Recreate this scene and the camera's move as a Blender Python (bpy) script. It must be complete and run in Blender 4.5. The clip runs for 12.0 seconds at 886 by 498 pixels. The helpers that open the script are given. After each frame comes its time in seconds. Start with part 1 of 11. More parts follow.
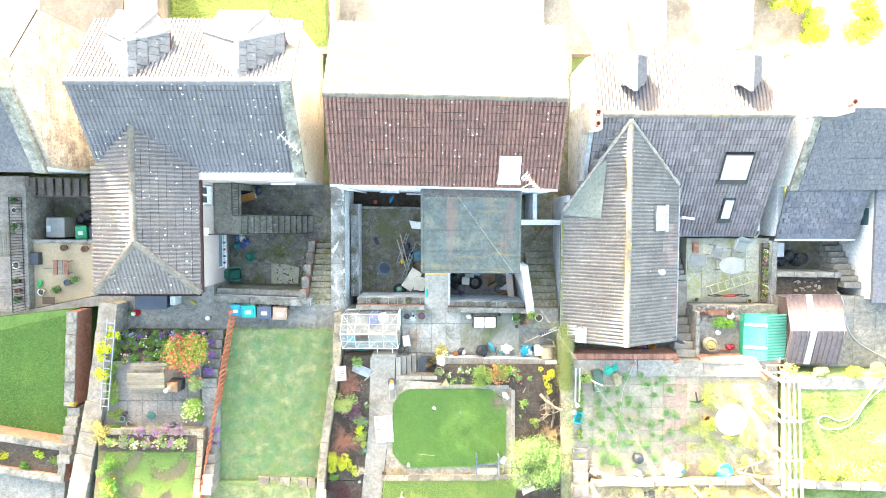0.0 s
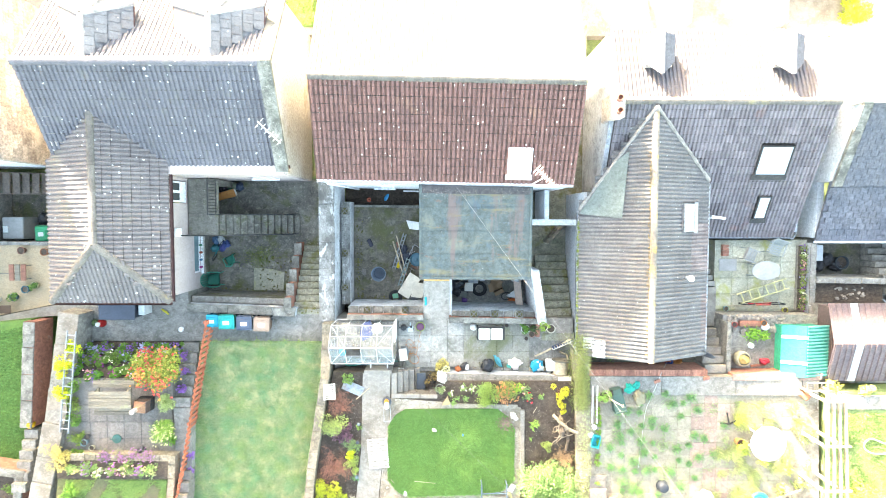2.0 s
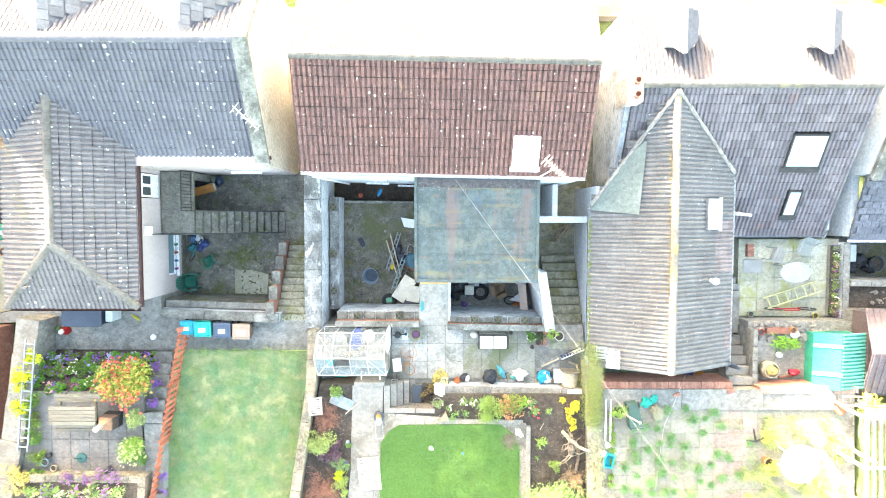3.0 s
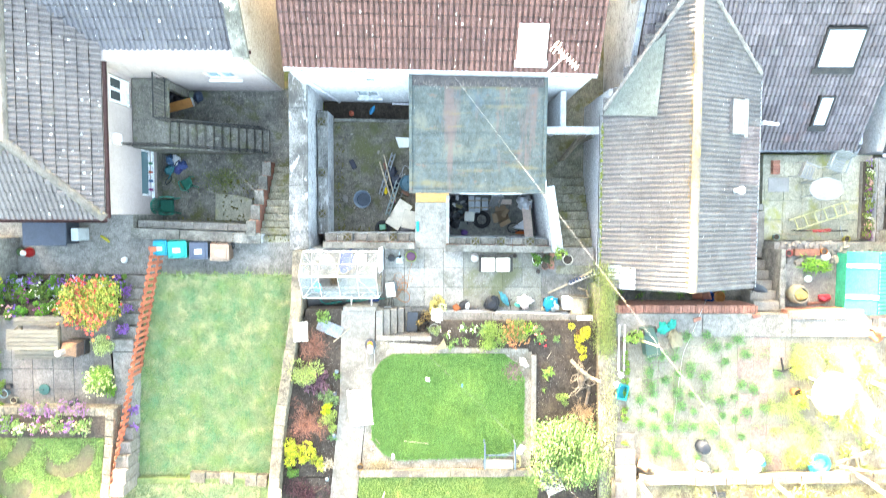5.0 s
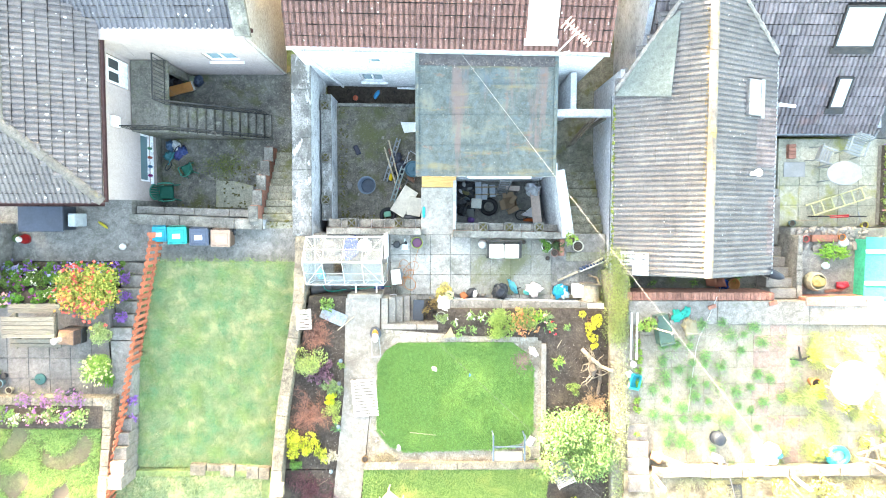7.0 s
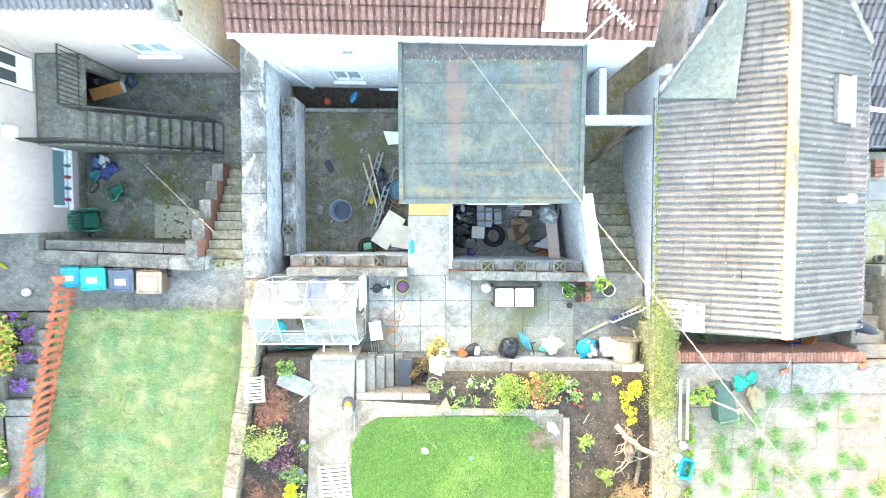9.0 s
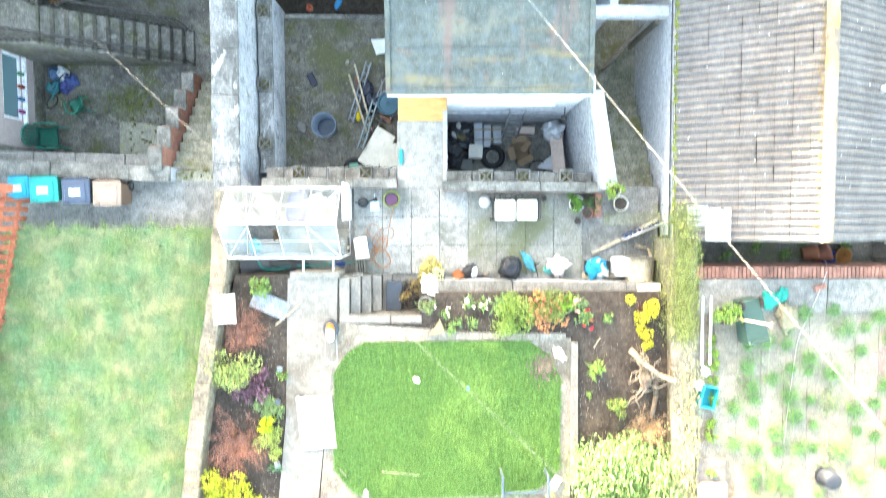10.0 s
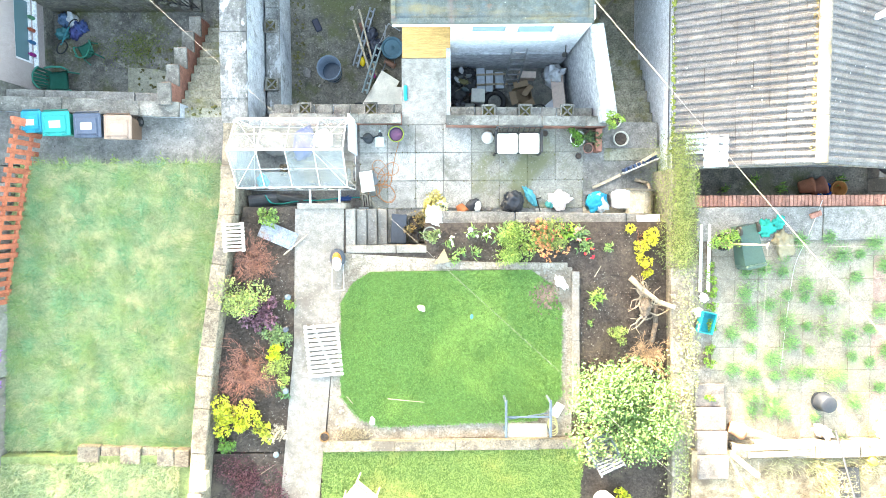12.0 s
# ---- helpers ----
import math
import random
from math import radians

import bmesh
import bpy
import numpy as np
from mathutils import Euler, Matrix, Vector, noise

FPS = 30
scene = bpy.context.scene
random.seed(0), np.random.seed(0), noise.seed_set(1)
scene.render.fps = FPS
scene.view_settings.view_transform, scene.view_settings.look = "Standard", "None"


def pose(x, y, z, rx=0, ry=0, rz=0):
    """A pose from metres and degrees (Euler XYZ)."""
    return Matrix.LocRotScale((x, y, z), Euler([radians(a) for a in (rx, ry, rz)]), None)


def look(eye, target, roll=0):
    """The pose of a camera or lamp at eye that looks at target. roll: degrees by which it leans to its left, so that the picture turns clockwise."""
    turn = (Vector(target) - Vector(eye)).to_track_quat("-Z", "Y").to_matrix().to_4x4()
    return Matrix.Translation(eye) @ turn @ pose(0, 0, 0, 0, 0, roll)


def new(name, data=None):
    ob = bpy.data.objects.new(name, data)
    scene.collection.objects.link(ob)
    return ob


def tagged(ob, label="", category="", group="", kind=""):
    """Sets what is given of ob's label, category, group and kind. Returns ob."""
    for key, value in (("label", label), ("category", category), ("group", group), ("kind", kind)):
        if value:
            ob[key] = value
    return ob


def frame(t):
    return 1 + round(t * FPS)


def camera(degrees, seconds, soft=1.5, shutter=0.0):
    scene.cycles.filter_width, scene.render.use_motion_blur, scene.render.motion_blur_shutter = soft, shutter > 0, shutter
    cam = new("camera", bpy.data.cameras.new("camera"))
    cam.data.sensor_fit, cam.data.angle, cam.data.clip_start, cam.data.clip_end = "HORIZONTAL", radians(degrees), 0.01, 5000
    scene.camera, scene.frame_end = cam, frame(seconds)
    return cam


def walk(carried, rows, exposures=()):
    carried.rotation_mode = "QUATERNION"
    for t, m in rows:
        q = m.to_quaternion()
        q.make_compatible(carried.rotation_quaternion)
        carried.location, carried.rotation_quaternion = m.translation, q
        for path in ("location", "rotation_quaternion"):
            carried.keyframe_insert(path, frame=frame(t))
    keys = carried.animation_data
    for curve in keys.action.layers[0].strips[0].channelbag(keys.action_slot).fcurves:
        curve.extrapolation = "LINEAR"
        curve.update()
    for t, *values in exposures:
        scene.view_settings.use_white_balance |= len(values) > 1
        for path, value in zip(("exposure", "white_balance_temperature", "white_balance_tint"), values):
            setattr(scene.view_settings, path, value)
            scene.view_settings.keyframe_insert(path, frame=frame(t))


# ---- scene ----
cam = camera(73, 12.0, soft=0.8, shutter=0.7)
PATH = [
    (0, -0.110, 4.396, 24.299, -3.16, 0.06, 0.10),
    (0.5, -0.127, 4.325, 23.785, -3.17, 0.02, 0.10),
    (1, -0.188, 4.401, 23.246, -3.15, 0.00, 0.11),
    (1.5, -0.191, 4.402, 22.666, -3.17, 0.03, 0.10),
    (2, -0.180, 4.368, 21.768, -3.16, -0.02, 0.11),
    (2.5, -0.151, 4.268, 20.775, -3.05, -0.07, 0.11),
    (2.7, -0.144, 4.271, 20.402, -3.10, -0.08, 0.11),
    (4.3, -0.035, 3.309, 18.234, -3.22, -0.03, 0.20),
    (4.5, -0.029, 2.959, 18.250, -3.31, -0.01, 0.14),
    (5, -0.054, 1.620, 18.292, -3.28, -0.08, 0.14),
    (5.5, -0.138, 0.813, 18.004, -3.26, -0.12, 0.11),
    (6, -0.188, 0.655, 17.937, -3.24, -0.12, 0.11),
    (6.5, -0.208, 0.866, 17.986, -3.18, 0.00, 0.12),
    (7, -0.231, 1.145, 17.833, -3.15, 0.00, 0.11),
    (7.2, -0.246, 1.259, 17.589, -3.09, -0.00, 0.08),
    (8.8, -0.114, 1.996, 14.345, -3.14, -0.13, -0.12),
    (9, -0.083, 1.901, 13.935, -2.84, -0.07, -0.05),
    (9.5, 0.003, 1.391, 12.971, -2.89, -0.09, -0.11),
    (10, 0.031, -0.012, 12.612, -3.03, -0.17, -0.20),
    (10.5, 0.033, -1.092, 12.675, -3.06, -0.12, -0.23),
    (11, 0.027, -1.337, 12.778, -3.13, -0.16, -0.27),
    (11.5, 0.005, -1.372, 12.867, -3.11, -0.15, -0.35),
    (12, -0.061, -1.359, 12.947, -3.16, -0.19, -0.36),
]
EXPOSURE = 4.34
walk(cam, [(t, pose(x, y, z, rx, ry, rz)) for t, x, y, z, rx, ry, rz in PATH], [(t, EXPOSURE + e, 7600, 10) for t, e in ((0, 0.04), (2.5, 0.18), (4.5, 0.4), (5.5, 0.32), (7, 0.3), (9.5, 0.4), (12, 0.29))])

# ---- daylight: a low sun behind the houses, the gardens mostly in their shade ----
SUN_EL, SUN_AZ = radians(8.4), radians(-28)   # height, and turn from +y towards +x
world = bpy.data.worlds.new("sky")
scene.world = world
world.use_nodes = True
wn = world.node_tree
sky = wn.nodes.new("ShaderNodeTexSky")
sky.sky_type, sky.sun_disc = "NISHITA", False
sky.sun_elevation, sky.sun_rotation = SUN_EL, SUN_AZ
sky.air_density, sky.dust_density, sky.ozone_density = 1.0, 2.5, 1.0
wn.links.new(sky.outputs[0], wn.nodes["Background"].inputs[0])
wn.nodes["Background"].inputs[1].default_value = 0.15
sun_data = bpy.data.lights.new("sun", "SUN")
sun_data.energy, sun_data.angle, sun_data.color = 4.8, radians(3.0), (1.0, 0.94, 0.85)
sun = new("sun", sun_data)
sun_way = Vector((math.sin(SUN_AZ) * math.cos(SUN_EL), math.cos(SUN_AZ) * math.cos(SUN_EL), math.sin(SUN_EL)))
sun.matrix_world = look(sun_way * 60, (0, 0, 0))

# ---- materials ----
def nodes_of(name):
    m = bpy.data.materials.new(name)
    m.use_nodes = True
    t = m.node_tree
    return m, t, t.nodes["Principled BSDF"]


def node(t, kind, **inputs):
    n = t.nodes.new("ShaderNode" + kind)
    for k, v in inputs.items():
        n.inputs[k.replace("_", " ")].default_value = v
    return n


def mix(t, fac, a, b, blend="MIX"):
    n = t.nodes.new("ShaderNodeMix")
    n.data_type, n.blend_type = "RGBA", blend
    for sock, v in ((n.inputs[0], fac), (n.inputs[6], a), (n.inputs[7], b)):
        if isinstance(v, (int, float)):
            sock.default_value = v
        elif isinstance(v, tuple):
            sock.default_value = (*v, 1) if len(v) == 3 else v
        else:
            t.links.new(v, sock)
    return n.outputs[2]


def ramp(t, src, lo, hi, a=0.0, b=1.0):
    n = t.nodes.new("ShaderNodeMapRange")
    n.inputs[1].default_value, n.inputs[2].default_value, n.inputs[3].default_value, n.inputs[4].default_value = lo, hi, a, b
    t.links.new(src, n.inputs[0])
    return n.outputs[0]


def noise_at(t, pos, scale, detail=4.0, rough=0.6):
    n = node(t, "TexNoise", Scale=scale, Detail=detail, Roughness=rough)
    t.links.new(pos, n.inputs["Vector"])
    return n.outputs["Fac"]


def surf(name, base, alt, scale=1.2, grain=40.0, rough=0.85, bump=0.3, stain=None, stain_scale=0.5, stain_from=0.55, spots=None,
         spot_size=7.0, spot_from=0.11, vary=0.0, island=False, metal=0.0, stretch=None, streak=None,
         mottle=0.55, mottle_scale=9.0, flecks=None, speckle=0.5):
    """A weathered surface: two tones, fine grain, stains with soft shapes, round spots (lichen), and change from piece to piece."""
    m, t, b = nodes_of(name)
    pos = t.nodes.new("ShaderNodeNewGeometry").outputs["Position"]
    if stretch:
        vm = t.nodes.new("ShaderNodeVectorMath")
        vm.operation = "MULTIPLY"
        vm.inputs[1].default_value = stretch
        t.links.new(pos, vm.inputs[0])
        gpos = vm.outputs[0]
    else:
        gpos = pos
    col = mix(t, ramp(t, noise_at(t, gpos, scale), 0.35, 0.65), base, alt)
    g = noise_at(t, gpos, grain, 3)
    col = mix(t, speckle, col, mix(t, ramp(t, g, 0.34, 0.66), (0.5, 0.5, 0.5), (1.5, 1.5, 1.5)), "MULTIPLY")
    if mottle:
        g2 = ramp(t, noise_at(t, gpos, mottle_scale, 6, 0.78), 0.32, 0.68)
        col = mix(t, mottle, col, mix(t, g2, (0.4, 0.4, 0.4), (1.55, 1.55, 1.55)), "MULTIPLY")
    if stain:
        f = ramp(t, noise_at(t, pos, stain_scale, 6, 0.65), stain_from, stain_from + 0.12)
        col = mix(t, f, col, stain)
    if streak:
        f = ramp(t, noise_at(t, pos, stain_scale * 4, 7, 0.7), 0.56, 0.66)
        col = mix(t, f, col, streak)
    if spots:
        v = node(t, "TexVoronoi", Scale=spot_size)
        t.links.new(pos, v.inputs["Vector"])
        d = t.nodes.new("ShaderNodeMath")
        d.operation = "ADD"
        t.links.new(v.outputs["Distance"], d.inputs[0])
        t.links.new(ramp(t, noise_at(t, pos, 30, 2), 0.3, 0.7, -0.05, 0.05), d.inputs[1])
        rnd = t.nodes.new("ShaderNodeSeparateColor")
        t.links.new(v.outputs["Color"], rnd.inputs[0])
        size = ramp(t, rnd.outputs[0], 0.0, 1.0, -spot_from * 1.2, spot_from * 1.3)
        less = t.nodes.new("ShaderNodeMath")
        less.operation = "LESS_THAN"
        t.links.new(d.outputs[0], less.inputs[0])
        t.links.new(size, less.inputs[1])
        col = mix(t, less.outputs[0], col, spots)
    for k, fc in enumerate(flecks or ()):
        f = ramp(t, noise_at(t, pos, (24.0, 15.0)[k], 5, 0.65), (0.6, 0.4)[k], (0.66, 0.34)[k], 0.0, (0.6, 0.55)[k])
        col = mix(t, f, col, fc)
    if vary:
        if island:
            r = t.nodes.new("ShaderNodeNewGeometry").outputs["Random Per Island"]
        else:
            r = t.nodes.new("ShaderNodeObjectInfo").outputs["Random"]
        v = ramp(t, r, 0, 1, 1 - vary, 1 + vary)
        comb = t.nodes.new("ShaderNodeCombineColor")
        for i in range(3):
            t.links.new(v, comb.inputs[i])
        col = mix(t, 1.0, col, comb.outputs[0], "MULTIPLY")
    t.links.new(col, b.inputs["Base Color"])
    b.inputs["Roughness"].default_value, b.inputs["Metallic"].default_value = rough, metal
    b.inputs["Specular IOR Level"].default_value = 0.3
    if bump:
        bp = node(t, "Bump", Strength=bump, Distance=0.02)
        t.links.new(g, bp.inputs["Height"])
        t.links.new(bp.outputs[0], b.inputs["Normal"])
    return m


def tint(c, k):
    return tuple(min(1.0, v * k) for v in c)


PAINTS = {}


def paint(c, rough=0.5, metal=0.0):
    """Plain plastic, paint or metal with faint dirt."""
    key = (c, rough, metal)
    if key not in PAINTS:
        k = 0.92 if min(c) > 0.42 else (0.66 if max(c) > 0.12 else 0.9)
        PAINTS[key] = surf("paint_%d" % len(PAINTS), tint(c, k), tint(c, k * 0.82), 3.0, 60.0, rough, 0.08, stain=tint(c, k * 0.65), stain_scale=2.5, stain_from=0.6, metal=metal,
                           mottle=0.2, mottle_scale=14, speckle=0.15)
    return PAINTS[key]


LEAVES = {}


def leafy(c, spread=0.45, warm=None, patch=None, patch_scale=0.9, patch_from=0.48):
    """Leaves that differ one from another; patch: a second tone that takes over in broad soft patches."""
    key = (c, spread, warm, patch, patch_scale, patch_from)
    if key not in LEAVES:
        m, t, b = nodes_of("leaf_%d" % len(LEAVES))
        geo = t.nodes.new("ShaderNodeNewGeometry")
        r = geo.outputs["Random Per Island"]
        col = mix(t, r, tint(c, 1 - spread), warm or (min(1, c[0] * (1 + spread) + 0.02), min(1, c[1] * (1 + spread)), c[2] * 0.9))
        if patch:
            f = ramp(t, noise_at(t, geo.outputs["Position"], patch_scale, 5, 0.6), patch_from, patch_from + 0.16, 0.0, 0.85)
            col = mix(t, f, col, mix(t, r, tint(patch, 0.75), tint(patch, 1.3)))
        t.links.new(col, b.inputs["Base Color"])
        b.inputs["Roughness"].default_value = 0.6
        b.inputs["Specular IOR Level"].default_value = 0.25
        LEAVES[key] = m
    return LEAVES[key]


def glass_like(name, c, rough=0.05, alpha=1.0, trans=0.0):
    m, t, b = nodes_of(name)
    b.inputs["Base Color"].default_value = (*c, 1)
    b.inputs["Roughness"].default_value = rough
    b.inputs["Transmission Weight"].default_value = trans
    b.inputs["Alpha"].default_value = alpha
    return m


M = dict(
    tile_red=surf("tile_red", (0.2, 0.105, 0.09), (0.15, 0.084, 0.077), 1.0, 45, 0.9, 0.5, stain=(0.27, 0.16, 0.11), stain_scale=0.7, stain_from=0.6,
                  spots=(0.6, 0.56, 0.5), spot_size=6.5, spot_from=0.17, vary=0.08, streak=(0.12, 0.07, 0.062), mottle=0.5, mottle_scale=6, flecks=((0.34, 0.27, 0.23), (0.06, 0.042, 0.036))),
    tile_grey=surf("tile_grey", (0.14, 0.134, 0.15), (0.11, 0.106, 0.119), 0.9, 45, 0.85, 0.4, spots=(0.6, 0.6, 0.57), spot_size=5.0, spot_from=0.17, vary=0.05, flecks=((0.2, 0.19, 0.19), (0.06, 0.058, 0.062)),
                   streak=(0.14, 0.135, 0.135), mottle=0.35),
    tile_outrigger=surf("tile_outrigger", (0.17, 0.15, 0.145), (0.135, 0.12, 0.12), 0.9, 45, 0.85, 0.4, spots=(0.6, 0.6, 0.56), spot_size=5.0, spot_from=0.17, vary=0.05, mottle=0.35, flecks=((0.25, 0.235, 0.225), (0.075, 0.068, 0.066)),
                        stain=(0.19, 0.165, 0.13), stain_scale=0.6, stain_from=0.6),
    tile_brown=surf("tile_brown", (0.15, 0.143, 0.142), (0.114, 0.109, 0.109), 1.1, 45, 0.9, 0.4, stain=(0.15, 0.14, 0.132), stain_scale=1.0, stain_from=0.58, vary=0.07, mottle=0.4,
                    spots=(0.6, 0.6, 0.57), spot_size=7.0, spot_from=0.1, flecks=((0.26, 0.245, 0.235), (0.085, 0.065, 0.055))),
    tile_pinkish=surf("tile_pinkish", (0.2, 0.158, 0.152), (0.16, 0.135, 0.132), 1.1, 45, 0.9, 0.4, vary=0.2),
    tile_dark=surf("tile_dark", (0.185, 0.16, 0.165), (0.14, 0.128, 0.137), 0.8, 45, 0.85, 0.4, stain=(0.2, 0.12, 0.11), stain_scale=0.8, stain_from=0.62, vary=0.2, mottle=0.4,
                   streak=(0.17, 0.16, 0.15)),
    # the red tile paled for the street slope, full sun put into the colour
    tile_red_sunlit=surf("tile_red_sunlit", (0.36, 0.25, 0.21), (0.3, 0.21, 0.18), 1.0, 45, 0.9, 0.3, vary=0.08, mottle=0.3),
    # red tile channels: moss and the rolls' shade, both put into one dark colour
    tile_moss_shade=surf("tile_moss_shade", (0.075, 0.05, 0.042), (0.17, 0.09, 0.072), 5.0, 45, 1.0, 0.6, streak=(0.19, 0.1, 0.08), mottle=0.7),
    tile_soot=surf("tile_soot", (0.075, 0.07, 0.072), (0.055, 0.052, 0.055), 4.0, 45, 1.0, 0.5, spots=(0.5, 0.5, 0.47), spot_size=7.0, spot_from=0.08),
    slate=surf("slate", (0.09, 0.095, 0.115), (0.12, 0.117, 0.13), 0.8, 50, 0.7, 0.3, vary=0.16, mottle=0.7, flecks=((0.2, 0.195, 0.19), (0.035, 0.037, 0.045)), stain=(0.19, 0.18, 0.16), stain_scale=0.8, stain_from=0.63),
    slate_pale=surf("pale_slate", (0.2, 0.19, 0.19), (0.15, 0.145, 0.15), 1.2, 50, 0.8, 0.3, vary=0.12, mottle=0.4, spots=(0.6, 0.6, 0.57), spot_size=7.0, spot_from=0.12),
    ridge_pale=surf("pale_ridge", (0.36, 0.34, 0.32), (0.27, 0.255, 0.24), 1.6, 50, 0.95, 0.4, vary=0.1),
    lichen=surf("ochre_lichen", (0.22, 0.165, 0.08), (0.15, 0.11, 0.06), 8, 60, 1.0, 0.4),
    roof_moss=surf("roof_moss", (0.17, 0.2, 0.04), (0.09, 0.11, 0.03), 8, 60, 1.0, 0.5),
    ridge_ochre=surf("ochre_ridge", (0.2, 0.18, 0.16), (0.155, 0.14, 0.12), 1.4, 50, 0.95, 0.5, stain=(0.3, 0.22, 0.085), stain_scale=2.2, stain_from=0.52, vary=0.1),
    straw=surf("straw_litter", (0.34, 0.28, 0.19), (0.2, 0.155, 0.1), 3, 40, 1.0, 0.9, stain=(0.15, 0.11, 0.075), stain_scale=2.0, stain_from=0.52, mottle=0.8),
    ridge=surf("ridge", (0.15, 0.135, 0.12), (0.105, 0.096, 0.087), 1.4, 50, 0.95, 0.5, stain=(0.24, 0.2, 0.1), stain_scale=0.8, stain_from=0.6, vary=0.12),
    batten=surf("roofing_felt", (0.065, 0.056, 0.054), (0.085, 0.072, 0.068), 3, 50, 0.95, 0.2),
    felt=surf("felt", (0.078, 0.1, 0.099), (0.058, 0.074, 0.074), 1.6, 70, 0.9, 0.35, stain=(0.115, 0.125, 0.105), stain_scale=1.3, stain_from=0.56, spots=(0.4, 0.42, 0.4), spot_size=5,
              spot_from=0.05, streak=(0.075, 0.105, 0.12), mottle=0.6, mottle_scale=7, flecks=((0.16, 0.18, 0.17), (0.06, 0.055, 0.05))),
    membrane=surf("membrane", (0.115, 0.135, 0.125), (0.145, 0.165, 0.152), 1.5, 50, 0.8, 0.2, stain=(0.19, 0.21, 0.195), stain_scale=1.5, stain_from=0.55),
    white=surf("white_render", (0.6, 0.61, 0.63), (0.5, 0.515, 0.535), 0.8, 60, 0.9, 0.25, stain=(0.45, 0.47, 0.5), stain_scale=0.6, stain_from=0.6, streak=(0.5, 0.52, 0.53)),
    white_old=surf("white_old", (0.5, 0.52, 0.54), (0.33, 0.35, 0.38), 0.9, 50, 0.9, 0.4, stain=(0.24, 0.25, 0.255), stain_scale=0.9, stain_from=0.55, streak=(0.22, 0.225, 0.225), mottle=0.5, flecks=((0.6, 0.61, 0.62), (0.2, 0.205, 0.2))),
    cream=surf("cream_render", (0.43, 0.365, 0.35), (0.39, 0.33, 0.315), 0.8, 60, 0.9, 0.25, stain=(0.34, 0.285, 0.27), stain_scale=0.6, stain_from=0.62, mottle=0.22),
    buff=surf("buff_render", (0.45, 0.425, 0.385), (0.4, 0.37, 0.325), 0.9, 50, 0.9, 0.35, stain=(0.25, 0.2, 0.14), stain_scale=0.6, stain_from=0.57),
    pebble=surf("pebbledash", (0.45, 0.46, 0.48), (0.3, 0.31, 0.33), 12, 55, 0.95, 0.8, stain=(0.26, 0.26, 0.25), stain_scale=1.0, stain_from=0.58),
    rubble=surf("rubble_stone", (0.42, 0.38, 0.33), (0.3, 0.255, 0.22), 2.2, 14, 0.95, 0.6, vary=0.25, stain=(0.5, 0.45, 0.38), stain_scale=0.9, stain_from=0.58),
    yard=surf("yard_concrete", (0.155, 0.14, 0.118), (0.085, 0.078, 0.062), 1.0, 30, 0.85, 0.6, stain=(0.095, 0.095, 0.045), stain_scale=0.9, stain_from=0.53, spots=(0.34, 0.32, 0.28), spot_size=4.5, spot_from=0.06, streak=(0.17, 0.155, 0.125), mottle=0.8, mottle_scale=6, flecks=((0.26, 0.245, 0.21), (0.04, 0.038, 0.03))),
    yard_pale=surf("yard_pale", (0.18, 0.17, 0.148), (0.098, 0.092, 0.08), 1.1, 30, 0.85, 0.6, stain=(0.085, 0.088, 0.03), stain_scale=1.2, stain_from=0.54, spots=(0.36, 0.35, 0.32), spot_size=5.0, spot_from=0.06, streak=(0.25, 0.24, 0.205), mottle=0.75, mottle_scale=6, flecks=((0.34, 0.325, 0.29), (0.055, 0.055, 0.045))),
    steps_moss=surf("mossy_steps", (0.26, 0.25, 0.2), (0.17, 0.167, 0.12), 2.0, 30, 0.95, 0.6, stain=(0.14, 0.135, 0.055), stain_scale=1.6, stain_from=0.54, mottle=0.8, mottle_scale=6, flecks=((0.26, 0.25, 0.19), (0.05, 0.05, 0.03))),
    worn=surf("worn_earth", (0.27, 0.24, 0.2), (0.19, 0.165, 0.13), 1.6, 30, 0.95, 0.6, stain=(0.12, 0.09, 0.062), stain_scale=1.3, stain_from=0.5, streak=(0.32, 0.3, 0.26), mottle=0.7, mottle_scale=7, flecks=((0.38, 0.35, 0.3), (0.09, 0.07, 0.05))),
    moss=surf("moss", (0.12, 0.11, 0.035), (0.085, 0.075, 0.03), 3, 40, 0.95, 0.6),
    path=surf("path_concrete", (0.22, 0.21, 0.192), (0.16, 0.153, 0.14), 1.0, 40, 0.9, 0.35, stain=(0.09, 0.09, 0.078), stain_scale=0.9, stain_from=0.58, streak=(0.14, 0.14, 0.115), mottle=0.75, mottle_scale=6, flecks=((0.33, 0.32, 0.295), (0.08, 0.08, 0.068))),
    pale=surf("pale_concrete", (0.24, 0.218, 0.192), (0.18, 0.162, 0.14), 1.2, 40, 0.9, 0.3, stain=(0.13, 0.112, 0.09), stain_scale=1.2, stain_from=0.54, streak=(0.22, 0.195, 0.16), mottle=0.5, mottle_scale=6, flecks=((0.36, 0.335, 0.3), (0.15, 0.132, 0.11)), speckle=0.3),
    flag=surf("flagstone", (0.33, 0.318, 0.29), (0.24, 0.232, 0.21), 1.5, 45, 0.9, 0.3, stain=(0.14, 0.14, 0.115), stain_scale=1.1, stain_from=0.54, vary=0.14, mottle=0.6, mottle_scale=7, flecks=((0.44, 0.43, 0.4), (0.13, 0.125, 0.105))),
    flag_worn=surf("worn_flag", (0.25, 0.24, 0.205), (0.19, 0.185, 0.155), 1.5, 45, 0.9, 0.3, stain=(0.15, 0.15, 0.085), stain_scale=0.8, stain_from=0.5, vary=0.06, mottle=0.6, mottle_scale=6, flecks=((0.36, 0.345, 0.31), (0.12, 0.115, 0.09))),
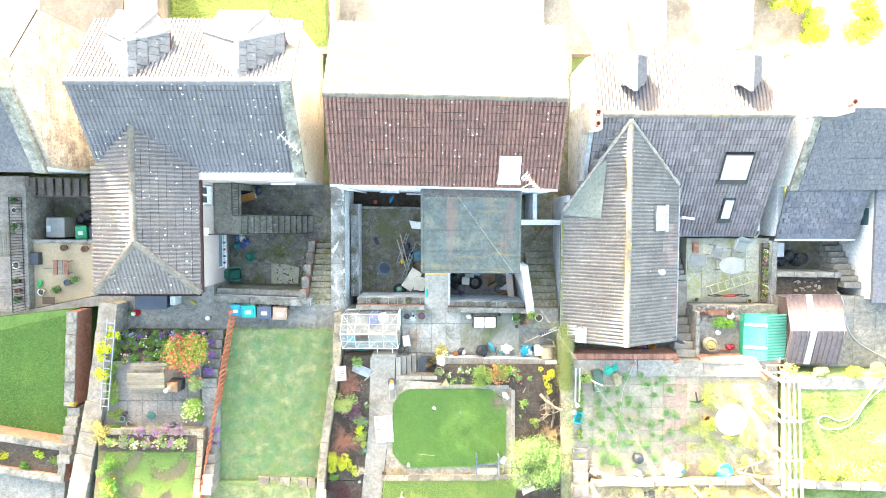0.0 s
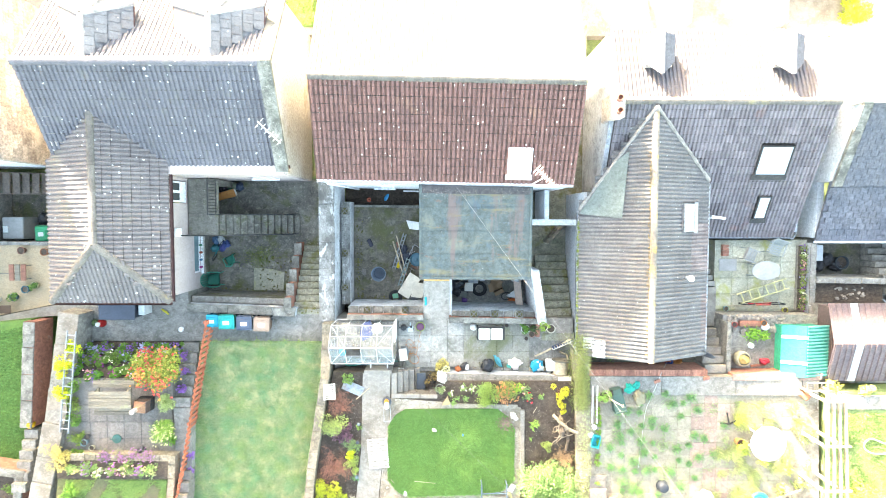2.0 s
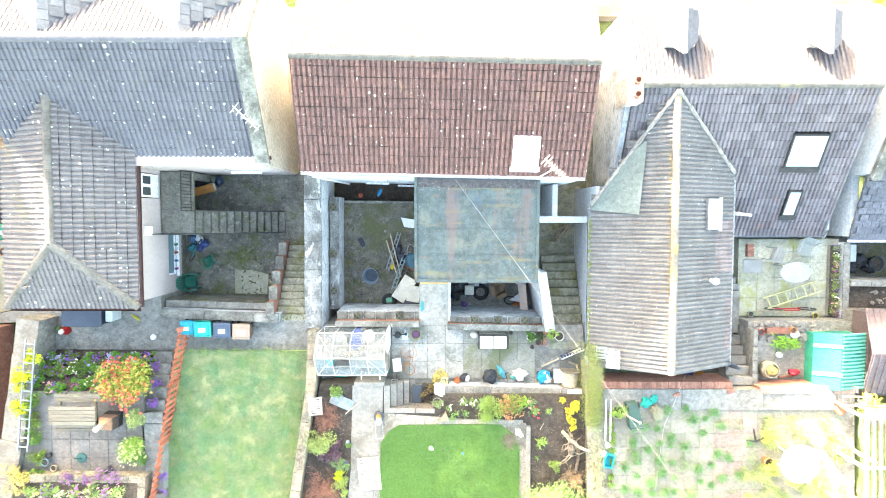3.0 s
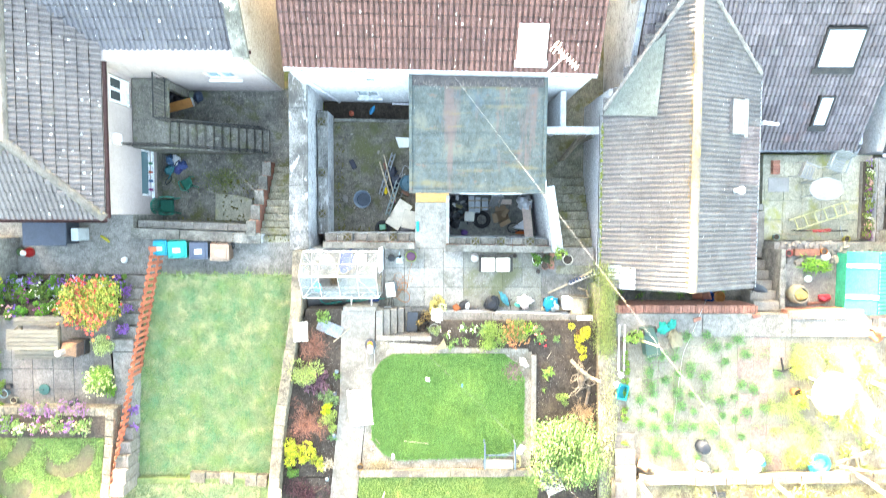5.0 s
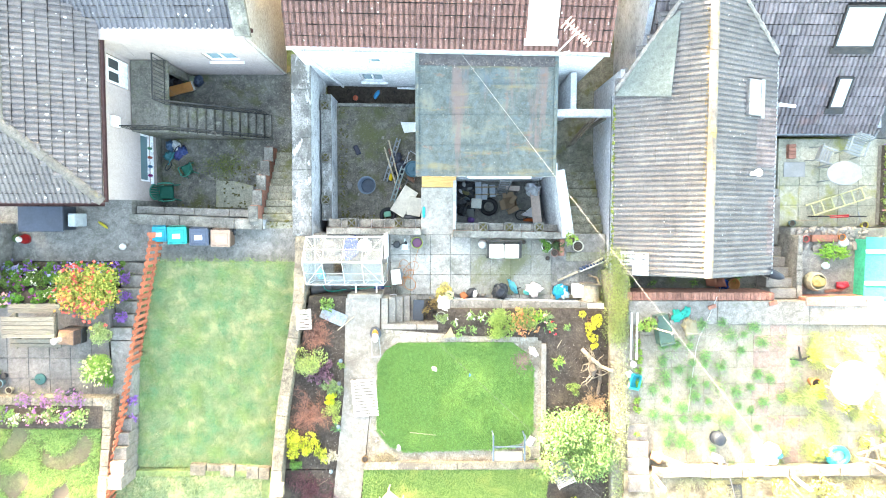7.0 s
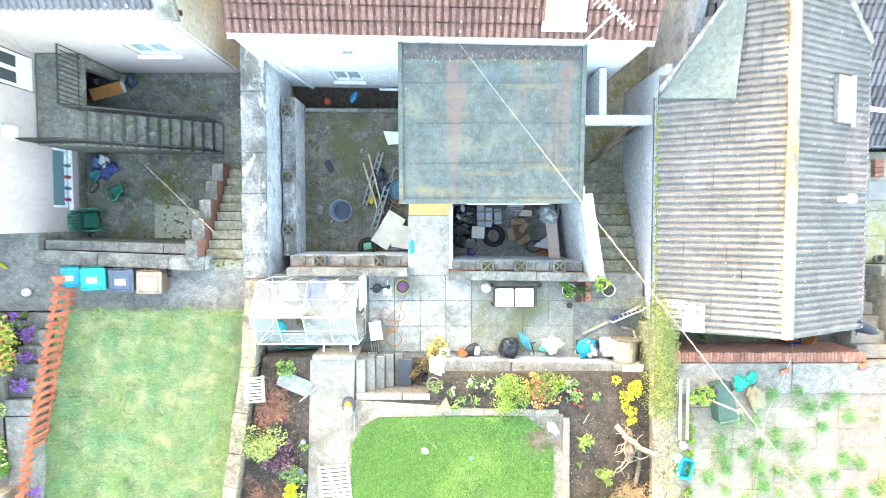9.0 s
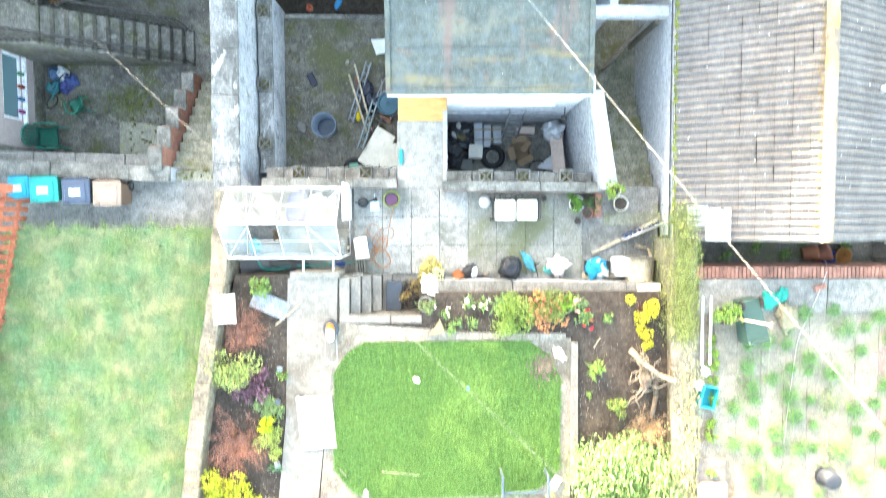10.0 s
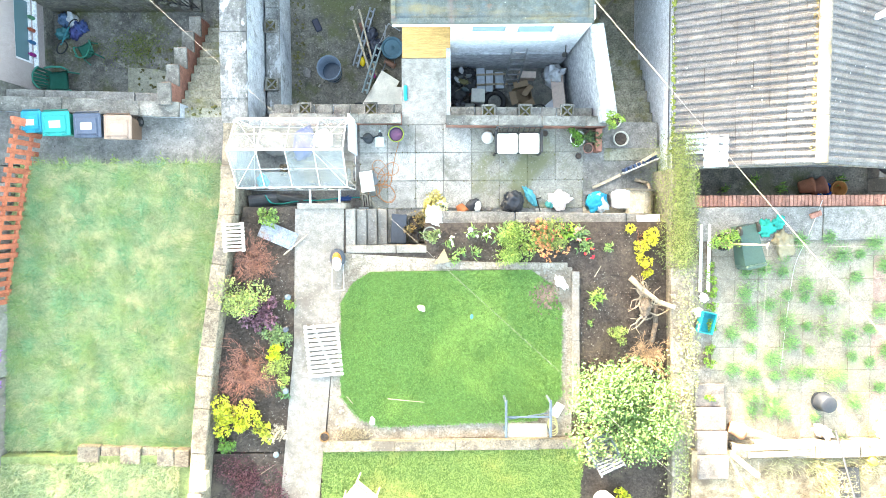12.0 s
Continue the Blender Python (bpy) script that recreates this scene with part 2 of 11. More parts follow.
    flag_grey=surf("grey_flag", (0.185, 0.165, 0.15), (0.14, 0.125, 0.114), 1.5, 45, 0.9, 0.3, stain=(0.09, 0.088, 0.075), stain_scale=1.1, stain_from=0.56, vary=0.12, flecks=((0.26, 0.25, 0.23), (0.07, 0.068, 0.06))),
    whitewash=surf("old_whitewash", (0.22, 0.217, 0.207), (0.135, 0.133, 0.127), 1.4, 30, 0.95, 0.5, stain=(0.15, 0.142, 0.13), stain_scale=1.2, stain_from=0.52, streak=(0.29, 0.285, 0.275), mottle=0.8, mottle_scale=5, flecks=((0.5, 0.5, 0.49), (0.075, 0.075, 0.07))),
    flag_moss=surf("mossy_flag", (0.34, 0.325, 0.26), (0.26, 0.255, 0.195), 1.5, 45, 0.9, 0.3, stain=(0.25, 0.25, 0.09), stain_scale=0.9, stain_from=0.52, vary=0.13),
    paver=surf("paver", (0.255, 0.23, 0.178), (0.2, 0.18, 0.142), 1.5, 45, 0.9, 0.3, stain=(0.2, 0.2, 0.13), stain_scale=1.3, stain_from=0.56, vary=0.1, mottle=0.5, flecks=((0.36, 0.34, 0.28), (0.15, 0.14, 0.1))),
    paver_pink=surf("paver_pink", (0.29, 0.21, 0.175), (0.24, 0.175, 0.15), 1.5, 45, 0.9, 0.3, vary=0.15),
    coping=surf("coping", (0.22, 0.21, 0.185), (0.115, 0.11, 0.098), 2.2, 45, 0.95, 0.5, stain=(0.085, 0.085, 0.072), stain_scale=1.6, stain_from=0.54, spots=(0.5, 0.48, 0.41), spot_size=7, spot_from=0.1, vary=0.08, mottle=0.85, mottle_scale=5, flecks=((0.36, 0.345, 0.3), (0.055, 0.053, 0.045))),
    stone=surf("garden_stone", (0.24, 0.205, 0.155), (0.15, 0.13, 0.1), 2.5, 30, 0.95, 0.6, stain=(0.1, 0.09, 0.075), stain_scale=1.4, stain_from=0.55, vary=0.16, mottle=0.75, flecks=((0.36, 0.33, 0.27), (0.06, 0.052, 0.04))),
    mortar=surf("mortar", (0.3, 0.28, 0.25), (0.22, 0.2, 0.18), 3, 50, 0.95, 0.5),
    brick=surf("brick", (0.33, 0.155, 0.11), (0.25, 0.115, 0.085), 5, 50, 0.9, 0.4, vary=0.22, stain=(0.42, 0.33, 0.27), stain_scale=2.0, stain_from=0.62),
    soil=surf("soil", (0.075, 0.058, 0.046), (0.052, 0.04, 0.032), 2.0, 22, 1.0, 1.0, stain=(0.09, 0.07, 0.052), stain_scale=1.6, stain_from=0.57, mottle=0.8, flecks=((0.13, 0.105, 0.08), (0.02, 0.016, 0.012))),
    turf=surf("turf", (0.1, 0.17, 0.04), (0.07, 0.13, 0.032), 1.0, 60, 1.0, 0.8),
    turf_dry=surf("turf_dry", (0.19, 0.24, 0.1), (0.13, 0.18, 0.07), 0.8, 60, 1.0, 0.8, stain=(0.3, 0.25, 0.14), stain_scale=0.8, stain_from=0.58),
    turf_bare=surf("turf_bare", (0.1, 0.115, 0.05), (0.12, 0.1, 0.06), 0.9, 60, 1.0, 0.8, stain=(0.12, 0.09, 0.065), stain_scale=0.8, stain_from=0.5, mottle=0.6),
    gravel=surf("gravel", (0.4, 0.32, 0.22), (0.3, 0.23, 0.15), 9, 30, 0.95, 1.0),
    asphalt=surf("asphalt", (0.06, 0.06, 0.062), (0.045, 0.045, 0.047), 1.0, 80, 0.9, 0.4),
    decking=surf("decking", (0.25, 0.215, 0.19), (0.17, 0.145, 0.13), 1.5, 40, 0.85, 0.3, vary=0.14),
    wood_grey=surf("grey_timber", (0.19, 0.172, 0.14), (0.135, 0.12, 0.097), 2.0, 40, 0.9, 0.4, stretch=(0.3, 4, 4), vary=0.15, stain=(0.2, 0.21, 0.12), stain_scale=2, stain_from=0.6),
    wood_brown=surf("brown_timber", (0.23, 0.1, 0.07), (0.16, 0.075, 0.055), 2.0, 40, 0.8, 0.3, vary=0.15),
    wood_pale=surf("pale_timber", (0.4, 0.34, 0.25), (0.32, 0.26, 0.18), 3.0, 40, 0.8, 0.2, vary=0.12),
    ply=surf("plywood", (0.55, 0.34, 0.13), (0.47, 0.28, 0.1), 4.0, 60, 0.6, 0.15, stretch=(0.5, 5, 1)),
    fence=surf("fence_stain", (0.42, 0.13, 0.075), (0.34, 0.1, 0.06), 3.0, 40, 0.8, 0.3, vary=0.2),
    bark=surf("bark", (0.2, 0.15, 0.11), (0.13, 0.1, 0.075), 6, 40, 0.95, 0.8),
    drift=surf("driftwood", (0.36, 0.29, 0.21), (0.26, 0.2, 0.14), 6, 30, 0.9, 0.6),
    iron=surf("black_iron", (0.03, 0.032, 0.035), (0.05, 0.045, 0.042), 6, 60, 0.6, 0.2, metal=0.3),
    alu=surf("aluminium", (0.33, 0.345, 0.36), (0.26, 0.27, 0.285), 4, 60, 0.45, 0.1, metal=0.7),
    gutter=surf("gutter", (0.1, 0.046, 0.04), (0.075, 0.036, 0.033), 3, 50, 0.5, 0.1),
    upvc=surf("upvc", (0.8, 0.81, 0.82), (0.74, 0.75, 0.77), 3, 50, 0.35, 0.05),
    tin_green=surf("tin_green", (0.02, 0.25, 0.17), (0.02, 0.21, 0.145), 1.5, 40, 0.45, 0.1),
    tin_brown=surf("tin_brown", (0.12, 0.09, 0.092), (0.1, 0.077, 0.08), 1.5, 40, 0.5, 0.1),
    rope=surf("rope", (0.5, 0.5, 0.48), (0.4, 0.4, 0.38), 5, 40, 0.8, 0.1),
    line_pale=surf("pale_cable", (0.36, 0.36, 0.34), (0.3, 0.3, 0.285), 5, 40, 0.8, 0.1),
    cable=surf("cable_grey", (0.17, 0.17, 0.165), (0.14, 0.14, 0.135), 5, 40, 0.8, 0.1),
    window_glass=glass_like("window_glass", (0.11, 0.2, 0.22), 0.04),
    rooflight=glass_like("rooflight_glass", (0.4, 0.47, 0.5), 0.12),
    dark_glass=glass_like("dark_glass", (0.05, 0.06, 0.065), 0.04),
)


def weathered(m, colour, stretch, lo, hi, most, seed=(0, 0, 0), detail=5):
    """Lays stains of one colour over a surface, drawn out along one way."""
    t = m.node_tree
    b = t.nodes["Principled BSDF"]
    src = b.inputs["Base Color"].links[0].from_socket
    mp = node(t, "Mapping", Scale=stretch, Location=seed)
    t.links.new(t.nodes.new("ShaderNodeNewGeometry").outputs["Position"], mp.inputs["Vector"])
    col = mix(t, ramp(t, noise_at(t, mp.outputs[0], 1.0, detail, 0.62), lo, hi, 0.0, most), src, colour)
    t.links.new(col, b.inputs["Base Color"])


weathered(M["felt"], (0.13, 0.095, 0.09), (2.2, 0.3, 1), 0.57, 0.68, 0.7, (7.72, 5.27, 0))
weathered(M["felt"], (0.17, 0.14, 0.06), (0.6, 3.6, 1), 0.57, 0.7, 0.5, (7.7, 13.1, 0))
weathered(M["felt"], (0.15, 0.085, 0.06), (3.0, 6.0, 1), 0.63, 0.7, 0.5, (1.3, 2.2, 0))
weathered(M["felt"], (0.06, 0.1, 0.13), (1.7, 1.3, 1), 0.56, 0.7, 0.5, (5.5, 9.3, 0))
weathered(M["yard"], (0.075, 0.085, 0.025), (1.6, 1.6, 1.6), 0.54, 0.64, 0.6, (2.2, 3.7, 0))
weathered(M["yard_pale"], (0.085, 0.095, 0.03), (2.0, 2.0, 2.0), 0.56, 0.66, 0.55, (4.2, 7.1, 0))
weathered(M["whitewash"], (0.07, 0.07, 0.064), (2.6, 1.3, 2), 0.52, 0.6, 0.7, (1.9, 3.2, 0))
weathered(M["whitewash"], (0.42, 0.42, 0.42), (4.0, 2.0, 3), 0.57, 0.62, 0.8, (6.1, 10.4, 0))
weathered(M["tile_brown"], (0.3, 0.285, 0.265), (0.7, 1.4, 1), 0.6, 0.72, 0.45, (8.3, 14.1, 0))

gm, gt, gb = nodes_of("greenhouse_glass")
gb.inputs["Base Color"].default_value, gb.inputs["Roughness"].default_value = (0.33, 0.36, 0.37, 1), 0.45
gb.inputs["Specular IOR Level"].default_value = 0.2
gs = gt.nodes.new("ShaderNodeMixShader")
gx = gt.nodes.new("ShaderNodeBsdfTransparent")
gpos = gt.nodes.new("ShaderNodeNewGeometry").outputs["Position"]
gt.links.new(ramp(gt, noise_at(gt, gpos, 2.2, 5), 0.35, 0.7, 0.1, 0.33), gs.inputs[0])
gt.links.new(gx.outputs[0], gs.inputs[1])
gt.links.new(gb.outputs[0], gs.inputs[2])
gt.links.new(gs.outputs[0], gt.nodes["Material Output"].inputs[0])
M["gh_glass"] = gm

# ---- builders ----
def bx(bm, x0, x1, y0, y1, z0, z1, bevel=0.0, rot=0.0, m=None):
    """A box between the given limits, its edges bevelled, turned by rot degrees about its own upright axis."""
    c = Vector(((x0 + x1) / 2, (y0 + y1) / 2, (z0 + z1) / 2))
    mat = Matrix.Translation(c) @ Matrix.Rotation(radians(rot), 4, "Z") @ Matrix.Diagonal((abs(x1 - x0), abs(y1 - y0), abs(z1 - z0), 1))
    r = bmesh.ops.create_cube(bm, size=1.0, matrix=(m @ mat) if m else mat)
    if bevel:
        es = list({e for v in r["verts"] for e in v.link_edges})
        bmesh.ops.bevel(bm, geom=es, offset=bevel, segments=1, affect="EDGES", clamp_overlap=True)
    return bm


def box(x0, x1, y0, y1, z0, z1, bevel=0.0, rot=0.0):
    return bx(bmesh.new(), x0, x1, y0, y1, z0, z1, bevel, rot)


def prism(pts, z0, z1, bm=None):
    """An upright block over a polygon; z0 and z1 are heights, or lists of heights by corner."""
    bm = bm or bmesh.new()
    n = len(pts)
    lo = [bm.verts.new((x, y, z0[i] if isinstance(z0, (list, tuple)) else z0)) for i, (x, y) in enumerate(pts)]
    hi = [bm.verts.new((x, y, z1[i] if isinstance(z1, (list, tuple)) else z1)) for i, (x, y) in enumerate(pts)]
    bm.faces.new(hi)
    bm.faces.new(lo[::-1])
    for i in range(n):
        j = (i + 1) % n
        bm.faces.new((lo[i], lo[j], hi[j], hi[i]))
    bmesh.ops.recalc_face_normals(bm, faces=bm.faces)
    return bm


def cyl(bm, p, q, r0, r1=None, seg=12, caps=True):
    """A round bar from p to q."""
    p, q = Vector(p), Vector(q)
    r1 = r0 if r1 is None else r1
    d = q - p
    m = Matrix.Translation((p + q) / 2) @ d.to_track_quat("Z", "Y").to_matrix().to_4x4()
    bmesh.ops.create_cone(bm, cap_ends=caps, segments=seg, radius1=r0, radius2=r1, depth=d.length, matrix=m)
    return bm


def lathe(bm, profile, seg=20, at=(0, 0, 0), m=None):
    """A turned shape from (radius, height) pairs."""
    rings = []
    for r, z in profile:
        ring = []
        for k in range(seg):
            a = 2 * math.pi * k / seg
            v = Vector((at[0] + r * math.cos(a), at[1] + r * math.sin(a), at[2] + z))
            ring.append(bm.verts.new(m @ v if m else v))
        rings.append(ring)
    for a, b in zip(rings, rings[1:]):
        for k in range(seg):
            bm.faces.new((a[k], a[(k + 1) % seg], b[(k + 1) % seg], b[k]))
    bm.faces.new(rings[0][::-1])
    bm.faces.new(rings[-1])
    return bm


def blob(bm, c, r, squash=(1, 1, 1), rough=0.15, sub=2, seed=0):
    """An uneven lump."""
    res = bmesh.ops.create_icosphere(bm, subdivisions=sub, radius=1.0)
    for v in res["verts"]:
        k = r * (1 + rough * noise.noise(v.co * 1.7 + Vector((seed * 3.1, seed, 0))) + 0.5 * rough * noise.noise(v.co * 4.1 + Vector((seed, 0, 2))))
        v.co = Vector((v.co.x * k * squash[0], v.co.y * k * squash[1], v.co.z * k * squash[2])) + Vector(c)
    return bm


def to_mesh(name, bm, material, smooth=False):
    me = bpy.data.meshes.new(name)
    bm.normal_update()
    bm.to_mesh(me)
    bm.free()
    me.materials.append(material)
    if smooth:
        for p in me.polygons:
            p.use_smooth = True
    return me


WORLD = set()


def attach(ob, parent):
    """Puts ob under parent; under a thing whose parts are given in the place's own coordinates, without moving it."""
    ob.parent = parent
    if parent.name in WORLD:
        ob.matrix_parent_inverse = parent.matrix_basis.inverted()


def part(name, bm, material, parent=None, label="", smooth=False):
    """One mesh object under a thing or under a part."""
    ob = new(name, to_mesh(name, bm, material, smooth))
    if parent is not None:
        attach(ob, parent)
    if label:
        ob["label"] = label
    return ob


def piece(name, mesh, m, parent):
    """One more object on a shared mesh."""
    ob = new(name, mesh)
    attach(ob, parent)
    ob.matrix_basis = m
    return ob


def thing(name, at=(0, 0, 0), label="", category="", group="", kind="", rz=0):
    ob = new(name)
    ob.empty_display_size = 0.2
    ob.matrix_basis = pose(*at, 0, 0, rz)
    return tagged(ob, label, category, group, kind)


def placed(name, base, label, category, group="", kind=""):
    """A thing whose parts are built in the place's own coordinates."""
    ob = thing(name, base, label, category, group, kind)
    WORLD.add(ob.name)
    return ob


def turn(ob, degrees, about):
    """Turns a whole thing about an upright axis through about."""
    m = Matrix.Translation((*about, 0)) @ Matrix.Rotation(radians(degrees), 4, "Z") @ Matrix.Translation((-about[0], -about[1], 0))
    ob.matrix_basis = m @ ob.matrix_basis


def solid(name, bm, material, label, category, group="", kind="", smooth=False):
    return tagged(part(name, bm, material, None, "", smooth), label, category, group, kind)


def wire_curve(name, pts, r, material, parent=None, cyclic=False):
    """A cord, hose or cable through points."""
    cu = bpy.data.curves.new(name, "CURVE")
    cu.dimensions, cu.bevel_depth, cu.bevel_resolution, cu.resolution_u = "3D", r, 1, 4
    sp = cu.splines.new("NURBS" if len(pts) > 3 else "POLY")
    sp.points.add(len(pts) - 1)
    for p, co in zip(sp.points, pts):
        p.co = (*co, 1)
    if len(pts) > 3:
        sp.order_u, sp.use_endpoint_u, sp.use_cyclic_u = 3, True, cyclic
    cu.materials.append(material)
    tmp = bpy.data.objects.new(name + "_path", cu)
    me = bpy.data.meshes.new_from_object(tmp)
    bpy.data.objects.remove(tmp)
    ob = new(name, me)
    if not me.materials:
        me.materials.append(material)
    if parent is not None:
        attach(ob, parent)
    return ob


def batch(name, verts, faces, material, parent=None, kind=""):
    """A mesh from arrays of places and of corner indices."""
    me = bpy.data.meshes.new(name)
    me.from_pydata(np.asarray(verts).reshape(-1, 3).tolist(), [], faces)
    me.materials.append(material)
    ob = new(name, me)
    if parent is not None:
        attach(ob, parent)
    if kind:
        ob["kind"] = kind
    return ob


def inside(poly, x, y):
    x, y = np.asarray(x), np.asarray(y)
    hit = np.zeros(x.shape, bool)
    for (x0, y0), (x1, y1) in zip(poly, poly[1:] + poly[:1]):
        if y0 != y1:
            hit ^= ((y0 > y) != (y1 > y)) & (x < (x1 - x0) * (y - y0) / (y1 - y0) + x0)
    return hit


def scatter(poly, n, rng):
    xs, ys = [p[0] for p in poly], [p[1] for p in poly]
    x, y = rng.uniform(min(xs), max(xs), n), rng.uniform(min(ys), max(ys), n)
    k = inside(poly, x, y)
    return x[k], y[k]


def blades(name, poly, n, height, zfun, material, seed, width=0.012, lean=0.6, clump=0.0, clump_scale=1.0, patch=None, label="", category="grass"):
    """Grass: many bent blades over a polygon, taller in clumps."""
    rng = np.random.default_rng(seed)
    x, y = scatter(poly, n, rng)
    if clump:
        g = np.array([noise.noise(Vector((a * clump_scale, b * clump_scale, seed))) for a, b in zip(x, y)])
        keep = rng.uniform(-0.75, 0.25, len(x)) < g if patch is None else rng.uniform(patch[0], patch[1], len(x)) < g
        x, y, g = x[keep], y[keep], g[keep]
        h = height * rng.uniform(0.5, 1.1, len(x)) * np.clip(1 + clump * g, 0.25, 3)
    else:
        h = height * rng.uniform(0.5, 1.2, len(x))
    z = zfun(x, y)
    a, tilt = rng.uniform(0, 2 * np.pi, len(x)), rng.uniform(0.1, lean, len(x)) * h
    w = width * rng.uniform(0.6, 1.3, len(x))
    side = np.stack([-np.sin(a), np.cos(a), 0 * a], 1) * w[:, None]
    base = np.stack([x, y, z - 0.005], 1)
    mid = base + np.stack([np.cos(a) * tilt * 0.4, np.sin(a) * tilt * 0.4, h * 0.6], 1)
    tip = base + np.stack([np.cos(a) * tilt * 1.3, np.sin(a) * tilt * 1.3, h * 0.92], 1)
    v = np.stack([base - side, base + side, mid - side * 0.8, mid + side * 0.8, tip], 1)
    k = np.arange(len(x))[:, None] * 5
    quads = (k + [0, 1, 3, 2]).tolist()
    tris = (k + [2, 3, 4]).tolist()
    return tagged(batch(name, v, quads + tris, material, None, "stuff"), label, category)


def flat_leaves(rng, centers, size, spread=1.0, up=0.4, fold=0.25, long=1.6):
    """Arrays for small folded leaves about the given places."""
    n = len(centers)
    d = rng.normal(size=(n, 3))
    d[:, 2] = np.abs(d[:, 2]) * up
    d /= np.linalg.norm(d, axis=1)[:, None]
    s = np.cross(d, rng.normal(size=(n, 3)))
    s /= np.linalg.norm(s, axis=1)[:, None]
    nn = np.cross(d, s)
    nn *= np.sign(nn[:, 2:3] + 1e-9)
    L = size * rng.uniform(0.6, 1.3, n)[:, None]
    W = L / long
    c = np.asarray(centers)
    v = np.stack([c - d * L * 0.5, c + s * W * 0.5 + nn * W * fold, c + d * L * 0.5, c - s * W * 0.5 + nn * W * fold], 1)
    k = np.arange(n)[:, None] * 4
    return v, (k + [0, 1, 2]).tolist() + (k + [0, 2, 3]).tolist()


def shell_points(rng, n, radius, height, lumps=9, hollow=0.55, loose=0.42):
    """Places through an uneven crown made of several lumps."""
    cen = np.clip(rng.normal(size=(lumps, 3)), -1.5, 1.5) * [loose, loose, 0.28]
    cen[:, 2] = np.abs(cen[:, 2]) * 0.8 + 0.3
    rad = rng.uniform(0.28, 0.52, lumps)
    i = rng.integers(0, lumps, n)
    d = rng.normal(size=(n, 3))
    d /= np.linalg.norm(d, axis=1)[:, None]
    p = cen[i] + d * (rad[i] * rng.uniform(hollow, 1.05, n))[:, None]
    p[:, 2] = np.clip(p[:, 2], 0.03, None)
    return p * [radius, radius, height]


def plant(name, at, radius, height, colour, n, leaf, label, category="shrub", seed=0, flowers=None, stems=7, stem_mat=None, long=1.7, spread=0.45, up=0.5, warm=None, lumps=9, group="", hollow=0.55, loose=0.42):
    """A bush: bare stems, a crown of small leaves and, where it blooms, its flowers. flowers: (colour, count, size)."""
    rng = np.random.default_rng(seed + 11)
    ob = thing(name, at, label, category, group)
    bm = bmesh.new()
    for k in range(stems):
        a, r = rng.uniform(0, 6.28), rng.uniform(0.2, 0.7)
        mid = (math.cos(a) * radius * r * 0.5, math.sin(a) * radius * r * 0.5, height * 0.45)
        cyl(bm, (math.cos(a) * 0.03, math.sin(a) * 0.03, -0.03), mid, 0.014, 0.01, 5)
        cyl(bm, mid, (math.cos(a) * radius * r, math.sin(a) * radius * r, height * rng.uniform(0.6, 0.9)), 0.01, 0.004, 5)
    part("stem", bm, stem_mat or M["bark"], ob)["kind"] = "stuff"
    p = shell_points(rng, n, radius, height, lumps, hollow, loose)
    v, f = flat_leaves(rng, p, leaf, up=up, long=long)
    batch("crown", v, f, leafy(colour, spread, warm), ob)
    if flowers:
        for c, count, size in flowers if isinstance(flowers, list) else [flowers]:
            q = shell_points(rng, count, radius * 1.03, height * 1.06, lumps, 0.92, loose)
            q = q[q[:, 2] > height * 0.35]
            out = []
            for _ in range(4):
                out.append(q + rng.normal(size=q.shape) * size * 0.28)
            v, f = flat_leaves(rng, np.concatenate(out), size, up=0.2, long=1.1, fold=0.35)
            batch("blossom", v, f, leafy(c, 0.3), ob, "stuff")
    return ob


def tuft(name, at, radius, height, colour, n, label, category="plant", seed=0, width=0.02, group="", flowers=None):
    """A clump of strap-shaped leaves that arch outwards."""
    rng = np.random.default_rng(seed + 5)
    ob = thing(name, at, label, category, group)
    a, r = rng.uniform(0, 6.28, n), rng.uniform(0.3, 1, n) * radius
    h = height * rng.uniform(0.5, 1.0, n)
    w = width * rng.uniform(0.6, 1.2, n)
    d = np.stack([np.cos(a), np.sin(a), 0 * a], 1)
    s = np.stack([-np.sin(a), np.cos(a), 0 * a], 1) * w[:, None]
    up = np.array([0, 0, 1.0])
    off = np.stack([rng.normal(0, radius * 0.28, n), rng.normal(0, radius * 0.28, n), 0 * a], 1)
    b = d * 0.02 + off
    m1 = off + d * (r * 0.35)[:, None] + up * (h * 0.85)[:, None]
    t1 = off + d * (r * 0.85)[:, None] + up * (h * 0.7)[:, None]
    v = np.stack([b - s * 0.6, b + s * 0.6, m1 + s, m1 - s, t1], 1)
    k = np.arange(n)[:, None] * 5
    batch("leaves", v, (k + [0, 1, 2, 3]).tolist() + (k + [3, 2, 4]).tolist(), leafy(colour), ob)
    if flowers:
        c, count, size = flowers
        q = np.stack([rng.normal(0, radius * 0.5, count), rng.normal(0, radius * 0.5, count), height * rng.uniform(0.8, 1.15, count)], 1)
        v, f = flat_leaves(rng, np.concatenate([q + rng.normal(size=q.shape) * size * 0.3 for _ in range(4)]), size, up=0.2, long=1.1)
        batch("blossom", v, f, leafy(c, 0.3), ob, "stuff")
    return ob


